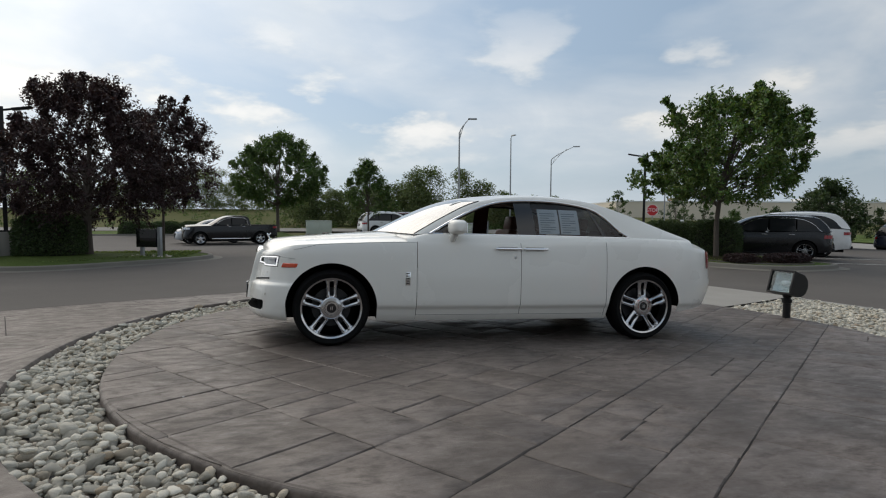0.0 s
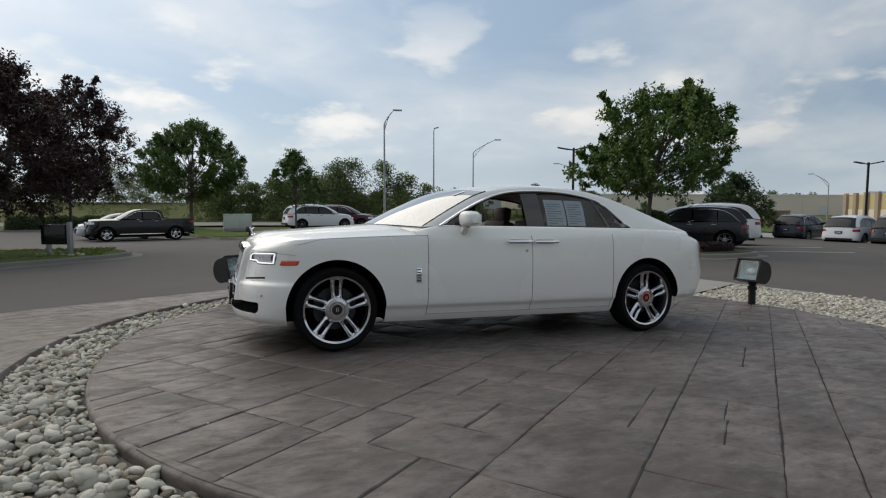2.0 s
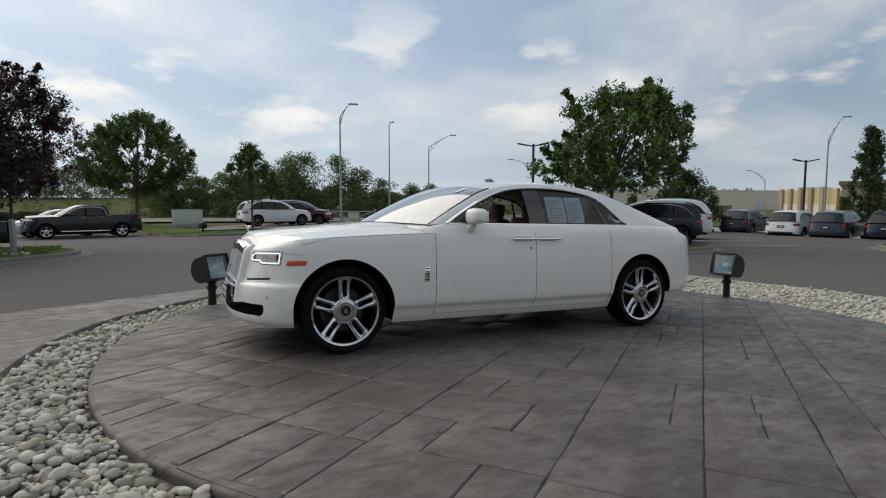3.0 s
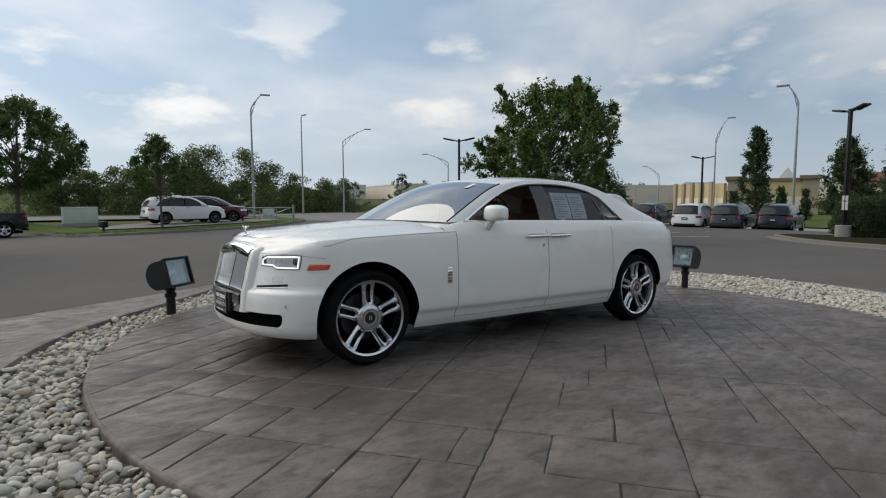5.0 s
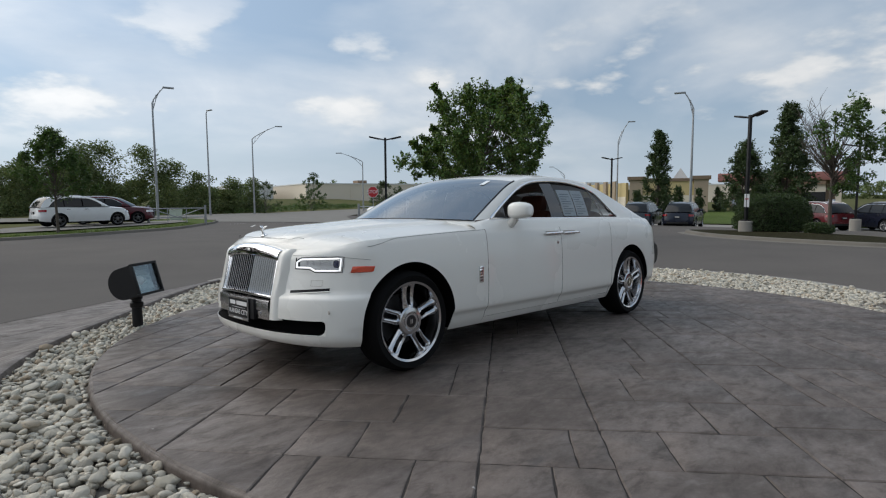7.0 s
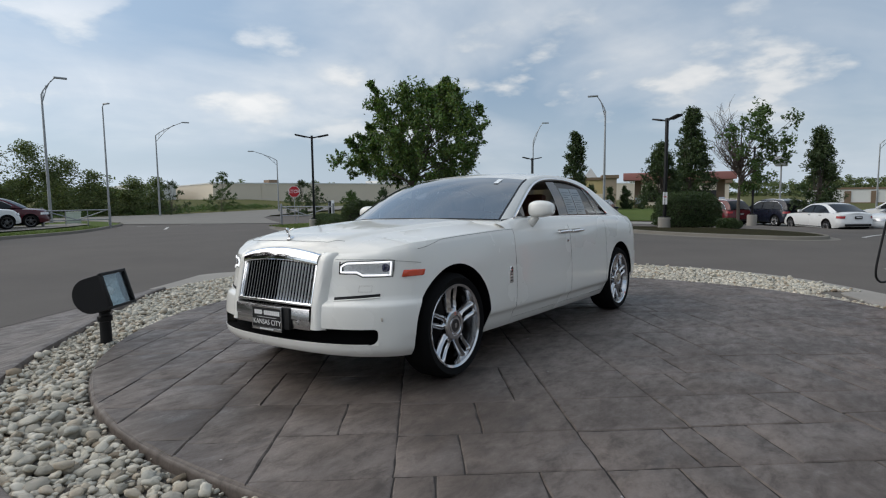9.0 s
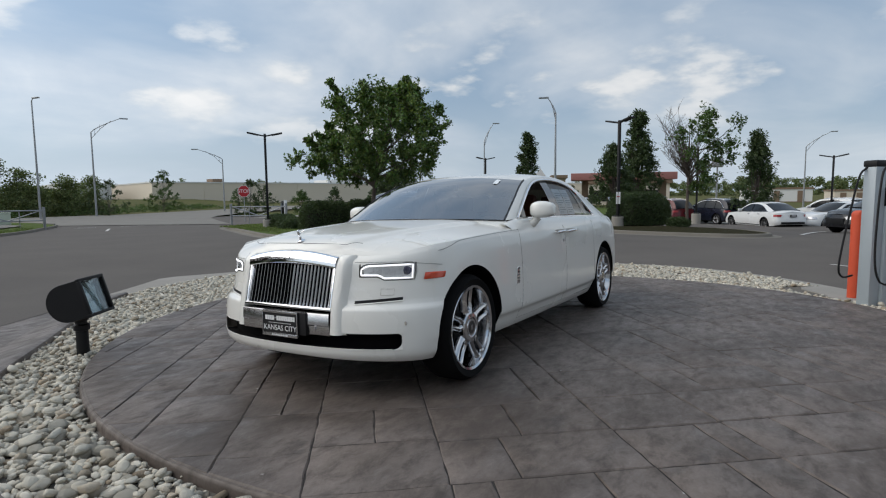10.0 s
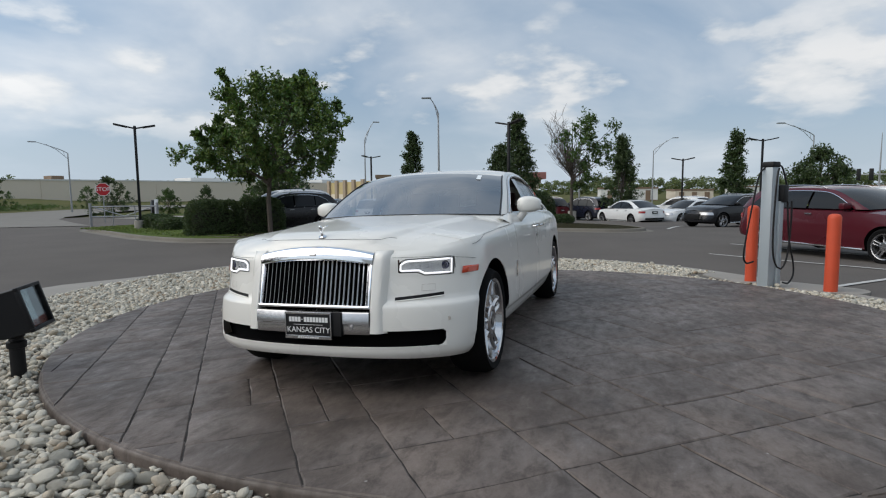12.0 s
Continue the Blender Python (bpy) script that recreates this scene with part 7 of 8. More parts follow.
def cabinet(name, x, y, sx, sy, h, mat, label, turn=0.0):
    root = thing(name, pose(x, y, gz(x, y) + 0.09, 0, 0, turn), label, "cabinet")
    part("plinth", boxed(-sx / 2 - 0.08, sx / 2 + 0.08, -sy / 2 - 0.08, sy / 2 + 0.08, -0.2, 0.06, 0.01), M_CONC, root)
    part("body", boxed(-sx / 2, sx / 2, -sy / 2, sy / 2, 0.06, h, 0.04), mat, root)
    for sd in (-1, 1):
        part("door", boxed(min(sd * 0.02, sd * (sx / 2 - 0.06)), max(sd * 0.02, sd * (sx / 2 - 0.06)), -sy / 2 - 0.012, -sy / 2 + 0.01, 0.14, h - 0.12, 0.005), mat, root)
    part("lid", boxed(-sx / 2 - 0.03, sx / 2 + 0.03, -sy / 2 - 0.03, sy / 2 + 0.03, h - 0.02, h + 0.05, 0.02), mat, root)


cabinet("utility_cabinet", -1.4, 43.4, 2.1, 1.3, 1.15, M_UTILITY, "pale green utility cabinet on the verge", 4)
cabinet("utility_cabinet", 11.0, 39.5, 0.85, 0.6, 0.85, M_UTILITY, "pale green utility cabinet near the gate", -20)
cabinet("utility_cabinet", 62.0, 44.0, 2.0, 1.4, 1.6, M_BROWN, "brown utility cabinet by the street", -30)


def board():
    root = thing("directory_sign", pose(-7.1, 13.9, gz(-7.1, 13.9) + 0.13, 0, 0, -22), "small black sign box on grey posts in the grass", "sign")
    part("panel", boxed(-0.42, 0.30, -0.08, 0.08, 0.32, 0.92, 0.015), M_GLOSSBLACK, root)
    part("post", boxed(0.33, 0.44, -0.06, 0.06, -0.2, 0.98, 0.008), M_GALV, root)
    part("post", boxed(-0.30, -0.20, -0.05, 0.05, -0.2, 0.40, 0.008), M_GALV, root)
    rng = random.Random(4)
    for k in range(26):
        o = new("stone", bpy.data.meshes.get("sign_stone") or stone_shape_small())
        o.parent = root
        o.matrix_local = pose(0.05 + rng.uniform(-0.7, 0.75), rng.uniform(-0.35, 0.3), 0.02, rng.uniform(-20, 20), rng.uniform(-20, 20), rng.uniform(0, 360)) @ Matrix.Scale(rng.uniform(0.05, 0.09), 4)


def stone_shape_small():
    bm = bmesh.new()
    bmesh.ops.create_icosphere(bm, subdivisions=1, radius=1)
    for v in bm.verts:
        v.co = Vector((v.co.x * 1.1, v.co.y * 0.85, v.co.z * 0.55)) * (1 + 0.2 * noise.noise(v.co * 1.2))
    for f in bm.faces:
        f.smooth = True
    me = bpy.data.meshes.new("sign_stone")
    bm.to_mesh(me)
    bm.free()
    me.materials.append(M_PEBBLE)
    return me


board()
tw = thing("gate_sign", pose(20.6, 24.6, gz(20.6, 24.6), 0, 0, -50), "narrow black and white panel standing at the gate", "sign")
part("panel", boxed(-0.14, 0.0, -0.04, 0.04, 0.25, 1.45, 0.01), M_GLOSSBLACK, tw)
part("panel", boxed(0.004, 0.2, -0.04, 0.04, 0.2, 1.5, 0.01), M_SIGNWHITE, tw)
part("post", boxed(-0.2, -0.15, -0.03, 0.03, -0.2, 1.35), M_GALV, tw)
fl = thing("small_spotlight", pose(-1.1, 28.6, gz(-1.1, 28.6) + 0.1, 0, 0, -60), "small black spotlight in the verge", "spotlight")
part("stem", boxed(-0.04, 0.04, -0.04, 0.04, -0.1, 0.28), M_BLACK, fl)
part("head", boxed(-0.2, 0.2, -0.16, 0.16, 0.26, 0.6, 0.08), M_BLACK, fl)


# ---- buildings ----
def building(name, corner, along, length, depth, h, wall_mat, label, bays=0, base_h=0.0, base_mat=None, cap_mat=None, towers=()):
    """A flat roofed box: a wall with bays and coping, roof behind; corner and direction of its front."""
    ang = math.degrees(math.atan2(along[1], along[0]))
    root = thing(name, pose(corner[0], corner[1], gz(*corner) - 0.5, 0, 0, ang), label, "building")
    part("wall", boxed(0, length, 0, depth, 0, h), wall_mat, root)
    part("roof", boxed(-0.15, length + 0.15, -0.15, depth + 0.15, h, h + 0.35), cap_mat or M_ROOFWHITE, root)
    if base_h:
        part("plinth_band", boxed(-0.06, length + 0.06, -0.06, depth + 0.06, 0, base_h), base_mat, root)
    for k in range(bays):
        x = length * (k + 0.5) / bays
        part("pilaster", boxed(x - 0.5, x + 0.5, -0.18, 0.0, 0, h - 0.3), wall_mat if base_mat is None else base_mat, root)
    for x0, x1, th in towers:
        t = part("corner_tower", boxed(x0, x1, -0.5, 3.0, 0, th), M_TOWER, root)
        part("tower_cap", boxed(x0 - 0.25, x1 + 0.25, -0.75, 3.25, th, th + 0.4), M_BROWN, t)
    return root


# added plain wall, never in view: closes the place and blocks low sky light
bm = boxed(-26.0, 26.0, -0.4, 0.4, -1.0, 7.2, m=pose(-13.6, -12.9, 0, 0, 0, -48.7))
tagged(part("light_block_wall", bm, M_GREYWALL), "added plain grey wall, out of view, that blocks low sky light", "wall", kind="structure")
store = building("store", (59.85, 28.4), (0.39, -0.92), 8.5, 24, 4.2, M_YELLOW, "yellow stucco store with brown corner towers", 0, 1.2, M_BROWN, M_BROWN, ((0.0, 1.5, 4.4), (7.1, 8.6, 4.4)))
# the side wing runs back towards the north
wing = Matrix.Rotation(radians(27.5), 4, "Z")
part("side_wall", boxed(-0.3, 0.0, 0.4, 16.5, 0, 4.1, m=wing), M_YELLOW, store)
for k in range(5):
    part("side_pilaster", boxed(-0.6, -0.3, 3.0 + 3.1 * k, 3.9 + 3.1 * k, 0, 4.35, m=wing), M_TOWER, store)
part("wall_band", boxed(1.5, 7.1, -0.03, 0.0, 1.2, 2.55), M_CREAM, store, "paler lower band of stucco")
part("side_band", boxed(-0.34, -0.3, 0.4, 16.5, 0.0, 2.4, m=wing), M_CREAM, store)
gable = bmesh.new()
grid(gable, [[(4.6, y, 4.4), (5.7, y, 6.0), (6.8, y, 4.4)] for y in (6.0, 8.2)])
front_tri = [gable.verts.new(p) for p in ((4.6, 6.0, 4.4), (5.7, 6.0, 6.0), (6.8, 6.0, 4.4))]
gable.faces.new(front_tri)
part("entrance_gable", gable, M_ROOFWHITE, store, "white entrance gable")
long_hall = building("warehouse", (74.0, 169.0), (0.95, -0.32), 12.5, 60, 6.6, M_GREYWALL, "long pale grey warehouse end", 0)
hall = building("warehouse", (86.5, 146.0), (0.96, -0.29), 190, 60, 6.6, M_CREAM, "long low cream warehouse beyond the road", 0)
for k in range(12):
    part("panel_joint", boxed(14 + 15 * k, 14.25 + 15 * k, -0.12, 0.0, 0, 6.4), M_CREAM, hall)
for k in range(4):
    d = part("dock_door", boxed(95 + 22 * k, 98 + 22 * k, -0.1, 0.0, 0.4, 3.4), M_GREYWALL, hall)
part("roof_unit", boxed(60, 72, 8, 18, 6.9, 8.2), M_ROOFWHITE, hall)
part("roof_unit", boxed(18, 21, 4, 9, 6.9, 8.0), M_BROWN, hall)
part("roof_unit", boxed(120, 135, 10, 22, 6.9, 8.4), M_GREYWALL, hall)
hall2 = building("warehouse", (180, 92), (0.35, -0.94), 46, 60, 6.0, M_CREAM, "cream warehouse end with a plain parapet", 0)
part("wall_door", boxed(5, 7.4, -0.15, 0.0, 0.5, 3.4), M_BROWN, hall2)


def filling_station():
    root = thing("filling_station", pose(84, 25, gz(84, 25) - 0.3, 0, 0, -72), "filling station with a red brown canopy on stone columns", "building")
    part("canopy", boxed(-1.5, 14.0, -3.5, 3.5, 4.3, 5.4, 0.08), M_CANOPY, root)
    for k in range(4):
        part("column", boxed(0.2 + 3.9 * k, 1.2 + 3.9 * k, -0.55, 0.55, 0, 4.3), M_BROWN, root)
        part("pump", boxed(0.3 + 3.9 * k, 1.1 + 3.9 * k, -1.6, -0.9, 0, 1.7, 0.05), M_STEEL, root)
    part("shop", boxed(1, 16, 16, 24, 0, 4.0), M_CREAM, root)
    part("shop_roof", boxed(0.6, 16.4, 15.6, 24.4, 4.0, 4.6), M_BROWN, root)
    part("shop_window", boxed(2, 15, 15.9, 16.0, 0.8, 2.8), M_GLOSSBLACK, root)


filling_station()
for k, (x, y, w, h, m) in enumerate(((124, 4, 12, 2.9, M_ROOFWHITE), (132, -12, 8, 2.4, M_CREAM), (165, -30, 16, 3.2, M_GREYWALL), (150, -46, 14, 3.0, M_ROOFWHITE))):
    building("shop", (x, y), (0.1, -1.0), w, 12, h, m, "low shop across the road", 3, 0.5, M_BROWN, M_BROWN)


def signal_arm():
    root = thing("traffic_signals", pose(53.5, -32.0, gz(56, -34), 0, 0, 70), "row of dark traffic signals on a long mast arm", "traffic signal")
    bm = bmesh.new()
    tube(bm, [(0, 0, 0), (0, 0, 3.6)], 0.12, 10)
    part("mast", bm, M_GALV, root)
    bm = bmesh.new()
    tube(bm, [(0, 0, 3.2), (16, 0, 3.35)], [0.09, 0.05], 8)
    part("arm", bm, M_GALV, root)
    for k in range(4):
        part("signal", boxed(9.2 + 0.95 * k, 9.55 + 0.95 * k, -0.15, 0.15, 2.75, 3.85, 0.05), M_BLACK, root)


signal_arm()
mast = thing("radio_mast", pose(136, -52, -0.6), "thin radio mast far off", "mast")
bm = bmesh.new()
tube(bm, [(0, 0, 0), (0, 0, 13.5)], [0.25, 0.06], 6)
part("pole", bm, M_GALV, mast)
flag = thing("pole_sign", pose(104, 7.0, -0.6), "tall thin pole sign across the road", "sign")
bm = bmesh.new()
tube(bm, [(0, 0, 0), (0, 0, 7.4)], [0.16, 0.12], 8)
part("pole", bm, M_GALV, flag)
part("sign_panel", boxed(-0.8, 0.8, -0.9, 0.9, 6.2, 7.9, 0.2), M_GALV, flag)


# ---- parked cars ----
M_CARGLASS = material("dark_car_glass", (0.010, 0.011, 0.013), 0.08, 0.0, (0.015, 0.017, 0.019), 2, 30, spec=0.3)
M_ALLOY = material("alloy_rim", (0.42, 0.42, 0.43), 0.25, 0.9, (0.34, 0.34, 0.35), 20, 90)
M_DARKALLOY = material("dark_alloy_rim", (0.10, 0.10, 0.105), 0.3, 0.8, (0.2, 0.2, 0.2), 20, 90)


def paint(name, c):
    return material(name, c, 0.25, 0.0, tuple(v * 0.9 for v in c), 0.8, 250, coat=0.3, spec=0.35)


P_WHITE, P_BLACK, P_NAVY, P_GREY, P_MAROON, P_RED, P_SILVER = (paint("pearl_white", (0.74, 0.75, 0.75)), paint("black_car", (0.010, 0.010, 0.012)), paint("navy_car", (0.012, 0.015, 0.028)), paint("slate_blue_car", (0.030, 0.040, 0.052)), paint("maroon_car", (0.075, 0.007, 0.014)), paint("red_car", (0.10, 0.009, 0.013)), paint("silver_car", (0.42, 0.43, 0.44)))

SUV = dict(
    xf=-2.28, xr=2.36, width=0.945, df=0.75, nf=3.0, dr=0.5, nr=3.4, barrel=0.04, axles=(-1.42, 1.45), hub=0.36, arch=0.40,
    low=[(-2.3, 0.30), (-1.8, 0.27), (0, 0.27), (1.9, 0.30), (2.4, 0.36)],
    shoulder=[(-2.3, 0.80), (-2.0, 0.90), (-1.4, 0.98), (-0.8, 1.01), (0.4, 1.02), (1.6, 1.05), (2.1, 1.03), (2.4, 0.98)],
    spine=[(-2.3, 0.84), (-2.0, 0.97), (-1.4, 1.05), (-0.8, 1.10), (0.4, 1.06), (2.1, 1.06), (2.4, 1.0)],
    ins_s=[(0.0, 0.06), (0.2, 0.03), (0.4, 0.0), (0.75, 0.005), (1.0, 0.04)], ins_f=[(0.0, 0.08), (0.2, 0.0), (0.6, 0.02), (1.0, 0.16)], ins_r=[(0.0, 0.12), (0.3, 0.0), (0.6, 0.02), (1.0, 0.08)],
    levels=[0.0, 0.1, 0.2, 0.3, 0.45, 0.6, 0.75, 0.88, 0.96, 1.0], belt=1.06,
    outer=[(-1.05, 0.80, 1.06), (-0.62, 0.73, 1.34), (-0.25, 0.66, 1.53), (0.1, 0.635, 1.60), (0.8, 0.625, 1.625), (1.5, 0.62, 1.585), (1.86, 0.63, 1.52), (2.10, 0.69, 1.28), (2.24, 0.76, 1.04)],
    dlo=[(-0.80, 0.85, 1.06), (-0.48, 0.77, 1.30), (-0.15, 0.70, 1.47), (0.15, 0.675, 1.52), (0.8, 0.665, 1.54), (1.35, 0.675, 1.49), (1.68, 0.73, 1.33), (1.92, 0.82, 1.08), (2.12, 0.82, 1.04)],
    top_x=-0.10, rear_x=1.80, tyre=0.36, rim=0.25, rails=True)
SEDAN = dict(SUV,
    xf=-2.44, xr=2.48, width=0.925, axles=(-1.47, 1.47), hub=0.335, arch=0.37,
    low=[(-2.45, 0.24), (-1.9, 0.21), (0, 0.21), (1.9, 0.23), (2.5, 0.32)],
    shoulder=[(-2.45, 0.70), (-2.1, 0.78), (-1.4, 0.86), (-0.8, 0.90), (0.6, 0.93), (1.6, 0.96), (2.2, 0.94), (2.5, 0.89)],
    spine=[(-2.45, 0.72), (-2.1, 0.84), (-1.4, 0.92), (-0.8, 0.97), (1.5, 1.04), (2.1, 1.04), (2.5, 0.97)], belt=0.96,
    outer=[(-1.02, 0.78, 0.95), (-0.55, 0.70, 1.20), (-0.20, 0.63, 1.36), (0.2, 0.60, 1.42), (0.7, 0.60, 1.42), (1.15, 0.61, 1.35), (1.6, 0.66, 1.17), (1.98, 0.72, 1.02)],
    dlo=[(-0.76, 0.83, 0.96), (-0.42, 0.74, 1.17), (-0.10, 0.67, 1.31), (0.2, 0.645, 1.355), (0.65, 0.645, 1.35), (1.0, 0.67, 1.28), (1.35, 0.74, 1.12), (1.62, 0.81, 0.98), (1.9, 0.78, 0.975)],
    top_x=-0.08, rear_x=1.05, tyre=0.335, rim=0.235, rails=False)
BIGSUV = dict(SUV,
    xf=-2.55, xr=2.62, width=0.985, axles=(-1.58, 1.56), hub=0.39, arch=0.44,
    shoulder=[(-2.6, 0.92), (-2.2, 1.02), (-1.5, 1.10), (-0.8, 1.12), (0.4, 1.13), (1.6, 1.15), (2.3, 1.13), (2.65, 1.08)],
    spine=[(-2.6, 0.95), (-2.2, 1.10), (-1.5, 1.18), (-0.8, 1.22), (0.4, 1.16), (2.3, 1.16), (2.65, 1.1)], belt=1.17,
    outer=[(-1.15, 0.84, 1.17), (-0.72, 0.77, 1.46), (-0.35, 0.70, 1.67), (0.0, 0.675, 1.75), (0.9, 0.665, 1.785), (1.7, 0.66, 1.75), (2.1, 0.67, 1.68), (2.36, 0.73, 1.40), (2.5, 0.80, 1.14)],
    dlo=[(-0.90, 0.885, 1.17), (-0.55, 0.81, 1.42), (-0.2, 0.735, 1.61), (0.1, 0.71, 1.66), (0.9, 0.70, 1.69), (1.6, 0.705, 1.65), (1.98, 0.76, 1.46), (2.2, 0.85, 1.19), (2.38, 0.85, 1.15)],
    top_x=-0.18, rear_x=2.04, tyre=0.39, rim=0.27)


WAGON = dict(SUV, xf=-2.5, xr=2.55, axles=(-1.56, 1.55), width=0.97, rails=True)
WAGON["outer"] = [(x * 1.06, y * 1.02, 1.06 + (z - 1.06) * 0.80) for x, y, z in SUV["outer"]]
WAGON["dlo"] = [(x * 1.06, y * 1.02, 1.06 + (z - 1.06) * 0.80) for x, y, z in SUV["dlo"]]
WAGON["belt"] = 1.06
WAGON["rear_x"] = 1.92


def parked_car(spec, x, y, heading, mat, label, rim_mat=None, group="parked cars", plate=True, category="car", lamps=True, name="parked_car", lift=0.0):
    z = gz(x, y) + 0.012 + lift
    root = thing(name, pose(x, y, z, 0, 0, math.degrees(math.atan2(heading[1], heading[0])) + 180), label, category, group)
    body = Body(spec)
    body.cols = body.columns()
    last = len(body.cols) - 1
    for sd in (-1, 1):
        part("side_panel", skin(body, 0, last, 0.0, 1.0, sd), mat, root)
    bed = spec.get("bed")
    part("top_panel", cap(body, -9, 9, None), mat, root)
    O, D = greenhouse(root, body, mat, 40)
    ti = min(range(40), key=lambda i: abs(O[i].x - spec["top_x"]))
    ri = min(range(40), key=lambda i: abs(O[i].x - spec["rear_x"]))
    bow = lambda i: -0.22 if i == 0 else (-0.22 * (1 - i / ti) - 0.10 * (i / ti) if i <= ti else (-0.10 * max(0, 1 - (i - ti) / 5) if i < ri else 0.07 * (i - ri) / max(1, 39 - ri)))
    rows = [crossing(O, i, bow(i), 0.03 + 0.012 * (i > ti), 10) for i in range(40)]
    for nm, a, b, m in (("windscreen", 0, ti, M_CARGLASS), ("roof", ti, ri, mat), ("rear_window", ri, 39, M_CARGLASS)):
        bm = bmesh.new()
        grid(bm, rows[a:b + 1])
        part(nm, weld(bm), m, root)
    belt = spec["belt"]
    up = sorted((p.x, p.z) for p in D if p.z > belt + 0.004)
    half = sorted((p.z, p.y) for p in D if p.x < spec["rear_x"] * 0.6 and p.z > belt - 0.02)
    xs0, xs1 = up[0][0], up[-1][0]
    split = spec.get("split", 0.30)
    for sd in (-1, 1):
        for a, b in ((xs0, split - 0.03), (split + 0.03, split + 0.86), (split + 0.90, xs1)):
            if b - a < 0.12:
                continue
            bm = bmesh.new()
            rws = []
            for k in range(13):
                xx = a + (b - a) * k / 12
                zt = max(curve_at(up, xx), belt + 0.003)
                rws.append([(xx, sd * (curve_at(half, belt + (zt - belt) * q) + 0.004), belt + (zt - belt) * q) for q in (0, 0.25, 0.5, 0.75, 1)])
            grid(bm, rws)
            part("side_window", weld(bm, 0.0002), M_CARGLASS, root)
        bm = bmesh.new()
        tube(bm, [(p.x, sd * (p.y + 0.006), p.z) for p in D if p.z > belt + 0.004], 0.011, 6)
        part("window_trim", bm, M_CHROME if spec.get("trim", True) else M_BLACK, root)
        for xw in spec["axles"]:
            wheel_parts(root, xw, sd * (spec["width"] - 0.14), spec["hub"], spec["tyre"], spec["rim"], 0.22, 5, rim_mat or M_ALLOY, True, False)
            liner(root, body, xw, sd)
        # lamps
        bm = bmesh.new()
        xr = spec["xr"]
        zl = body.top(xr - 0.2)
        rws = []
        for k in range(8):
            xx = xr - 0.34 + 0.04 * k
            rws.append([body.at(min(xx, xr - 0.03), zl - 0.09 - 0.12 * q, sd, 0.012) for q in (0, 0.5, 1)])
        grid(bm, rws)
        part("tail_lamp", weld(bm), M_RED, root)
        bm = bmesh.new()
        rws = []
        zf = body.top(spec["xf"] + 0.2)
        for k in range(8):
            xx = spec["xf"] + 0.05 + 0.05 * k
            rws.append([body.at(xx, zf - 0.06 - 0.12 * q, sd, 0.012) for q in (0, 0.5, 1)])
        grid(bm, rws)
        part("headlamp", weld(bm), M_STEEL, root)
        bm = bmesh.new()
        m0 = Matrix.Translation((spec["dlo"][0][0] + 0.12, sd * (spec["width"] - 0.01), belt + 0.06))
        box(bm, -0.06, 0.08, -0.10, 0.10, -0.06, 0.07, 0.035, m=m0)
        part("door_mirror", bm, mat, root)
        if spec.get("rails"):
            bm = bmesh.new()
            seg = [O[i] for i in range(ti + 2, ri)]
            tube(bm, [(p.x, sd * (p.y - 0.03), p.z + 0.055 * math.sin(math.pi * k / (len(seg) - 1)) ** 0.3) for k, p in enumerate(seg)], 0.016, 6)
            part("roof_rail", bm, M_STEEL, root)
        part("sill_trim", boxed(spec["axles"][0] + spec["arch"] + 0.02, spec["axles"][1] - spec["arch"] - 0.02, min(sd * (spec["width"] - 0.06), sd * (spec["width"] - 0.02)), max(sd * (spec["width"] - 0.06), sd * (spec["width"] - 0.02)), 0.25, 0.285, 0.01), M_CHROME if spec is WAGON else M_BLACK, root)
        for k in (0, 1):
            hx = split - 0.22 + 0.86 * k
            p = body.at(hx, belt - 0.13, sd, 0.012)
            part("door_handle", boxed(hx, hx + 0.18, min(p.y, p.y + sd * 0.02), max(p.y, p.y + sd * 0.02), p.z, p.z + 0.028, 0.006), M_STEEL, root)
    part("underbody", boxed(spec["xf"] + 0.35, spec["xr"] - 0.3, -0.75, 0.75, 0.22, 0.36), M_DARK, root)
    part("rear_bumper_trim", boxed(spec["xr"] - 0.12, spec["xr"] + 0.015, -0.62, 0.62, 0.34, 0.46, 0.02), M_BLACK, root)
    part("grille", boxed(spec["xf"] - 0.01, spec["xf"] + 0.1, -0.42, 0.42, 0.42, body.top(spec["xf"] + 0.1) - 0.14, 0.02), M_BLACK, root)
    if plate:
        p = part("rear_plate", boxed(spec["xr"] - 0.03, spec["xr"] + 0.012, -0.17, 0.17, 0.70, 0.83, 0.004), M_BLACK, root)
        part("plate_bar", boxed(spec["xr"] + 0.010, spec["xr"] + 0.016, -0.12, 0.12, 0.75, 0.79), M_SIGNWHITE, p)
    return root


UP = (0.975, 0.22)
parked_car(SUV, 14.9, 12.0, (-0.75, 0.66), P_BLACK, "black suv parked behind the street tree", M_ALLOY)
parked_car(BIGSUV, 17.5, 13.9, (-0.75, 0.66), P_WHITE, "white suv parked beside the black one", M_ALLOY)
parked_car(SUV, 31.6, 18.9, UP, P_NAVY, "dark suv parked nose to the street", M_DARKALLOY)
parked_car(SUV, 30.6, 15.1, UP, P_WHITE, "white suv parked nose to the street", M_DARKALLOY)
parked_car(SUV, 31.0, 12.9, UP, P_GREY, "slate blue suv parked nose to the street", M_ALLOY)
parked_car(SUV, 31.9, 10.6, UP, P_NAVY, "navy suv parked nose to the street", M_ALLOY)
parked_car(WAGON, 9.25, -6.5, (-0.866, -0.50), P_MAROON, "maroon suv parked by the charging post", M_ALLOY)
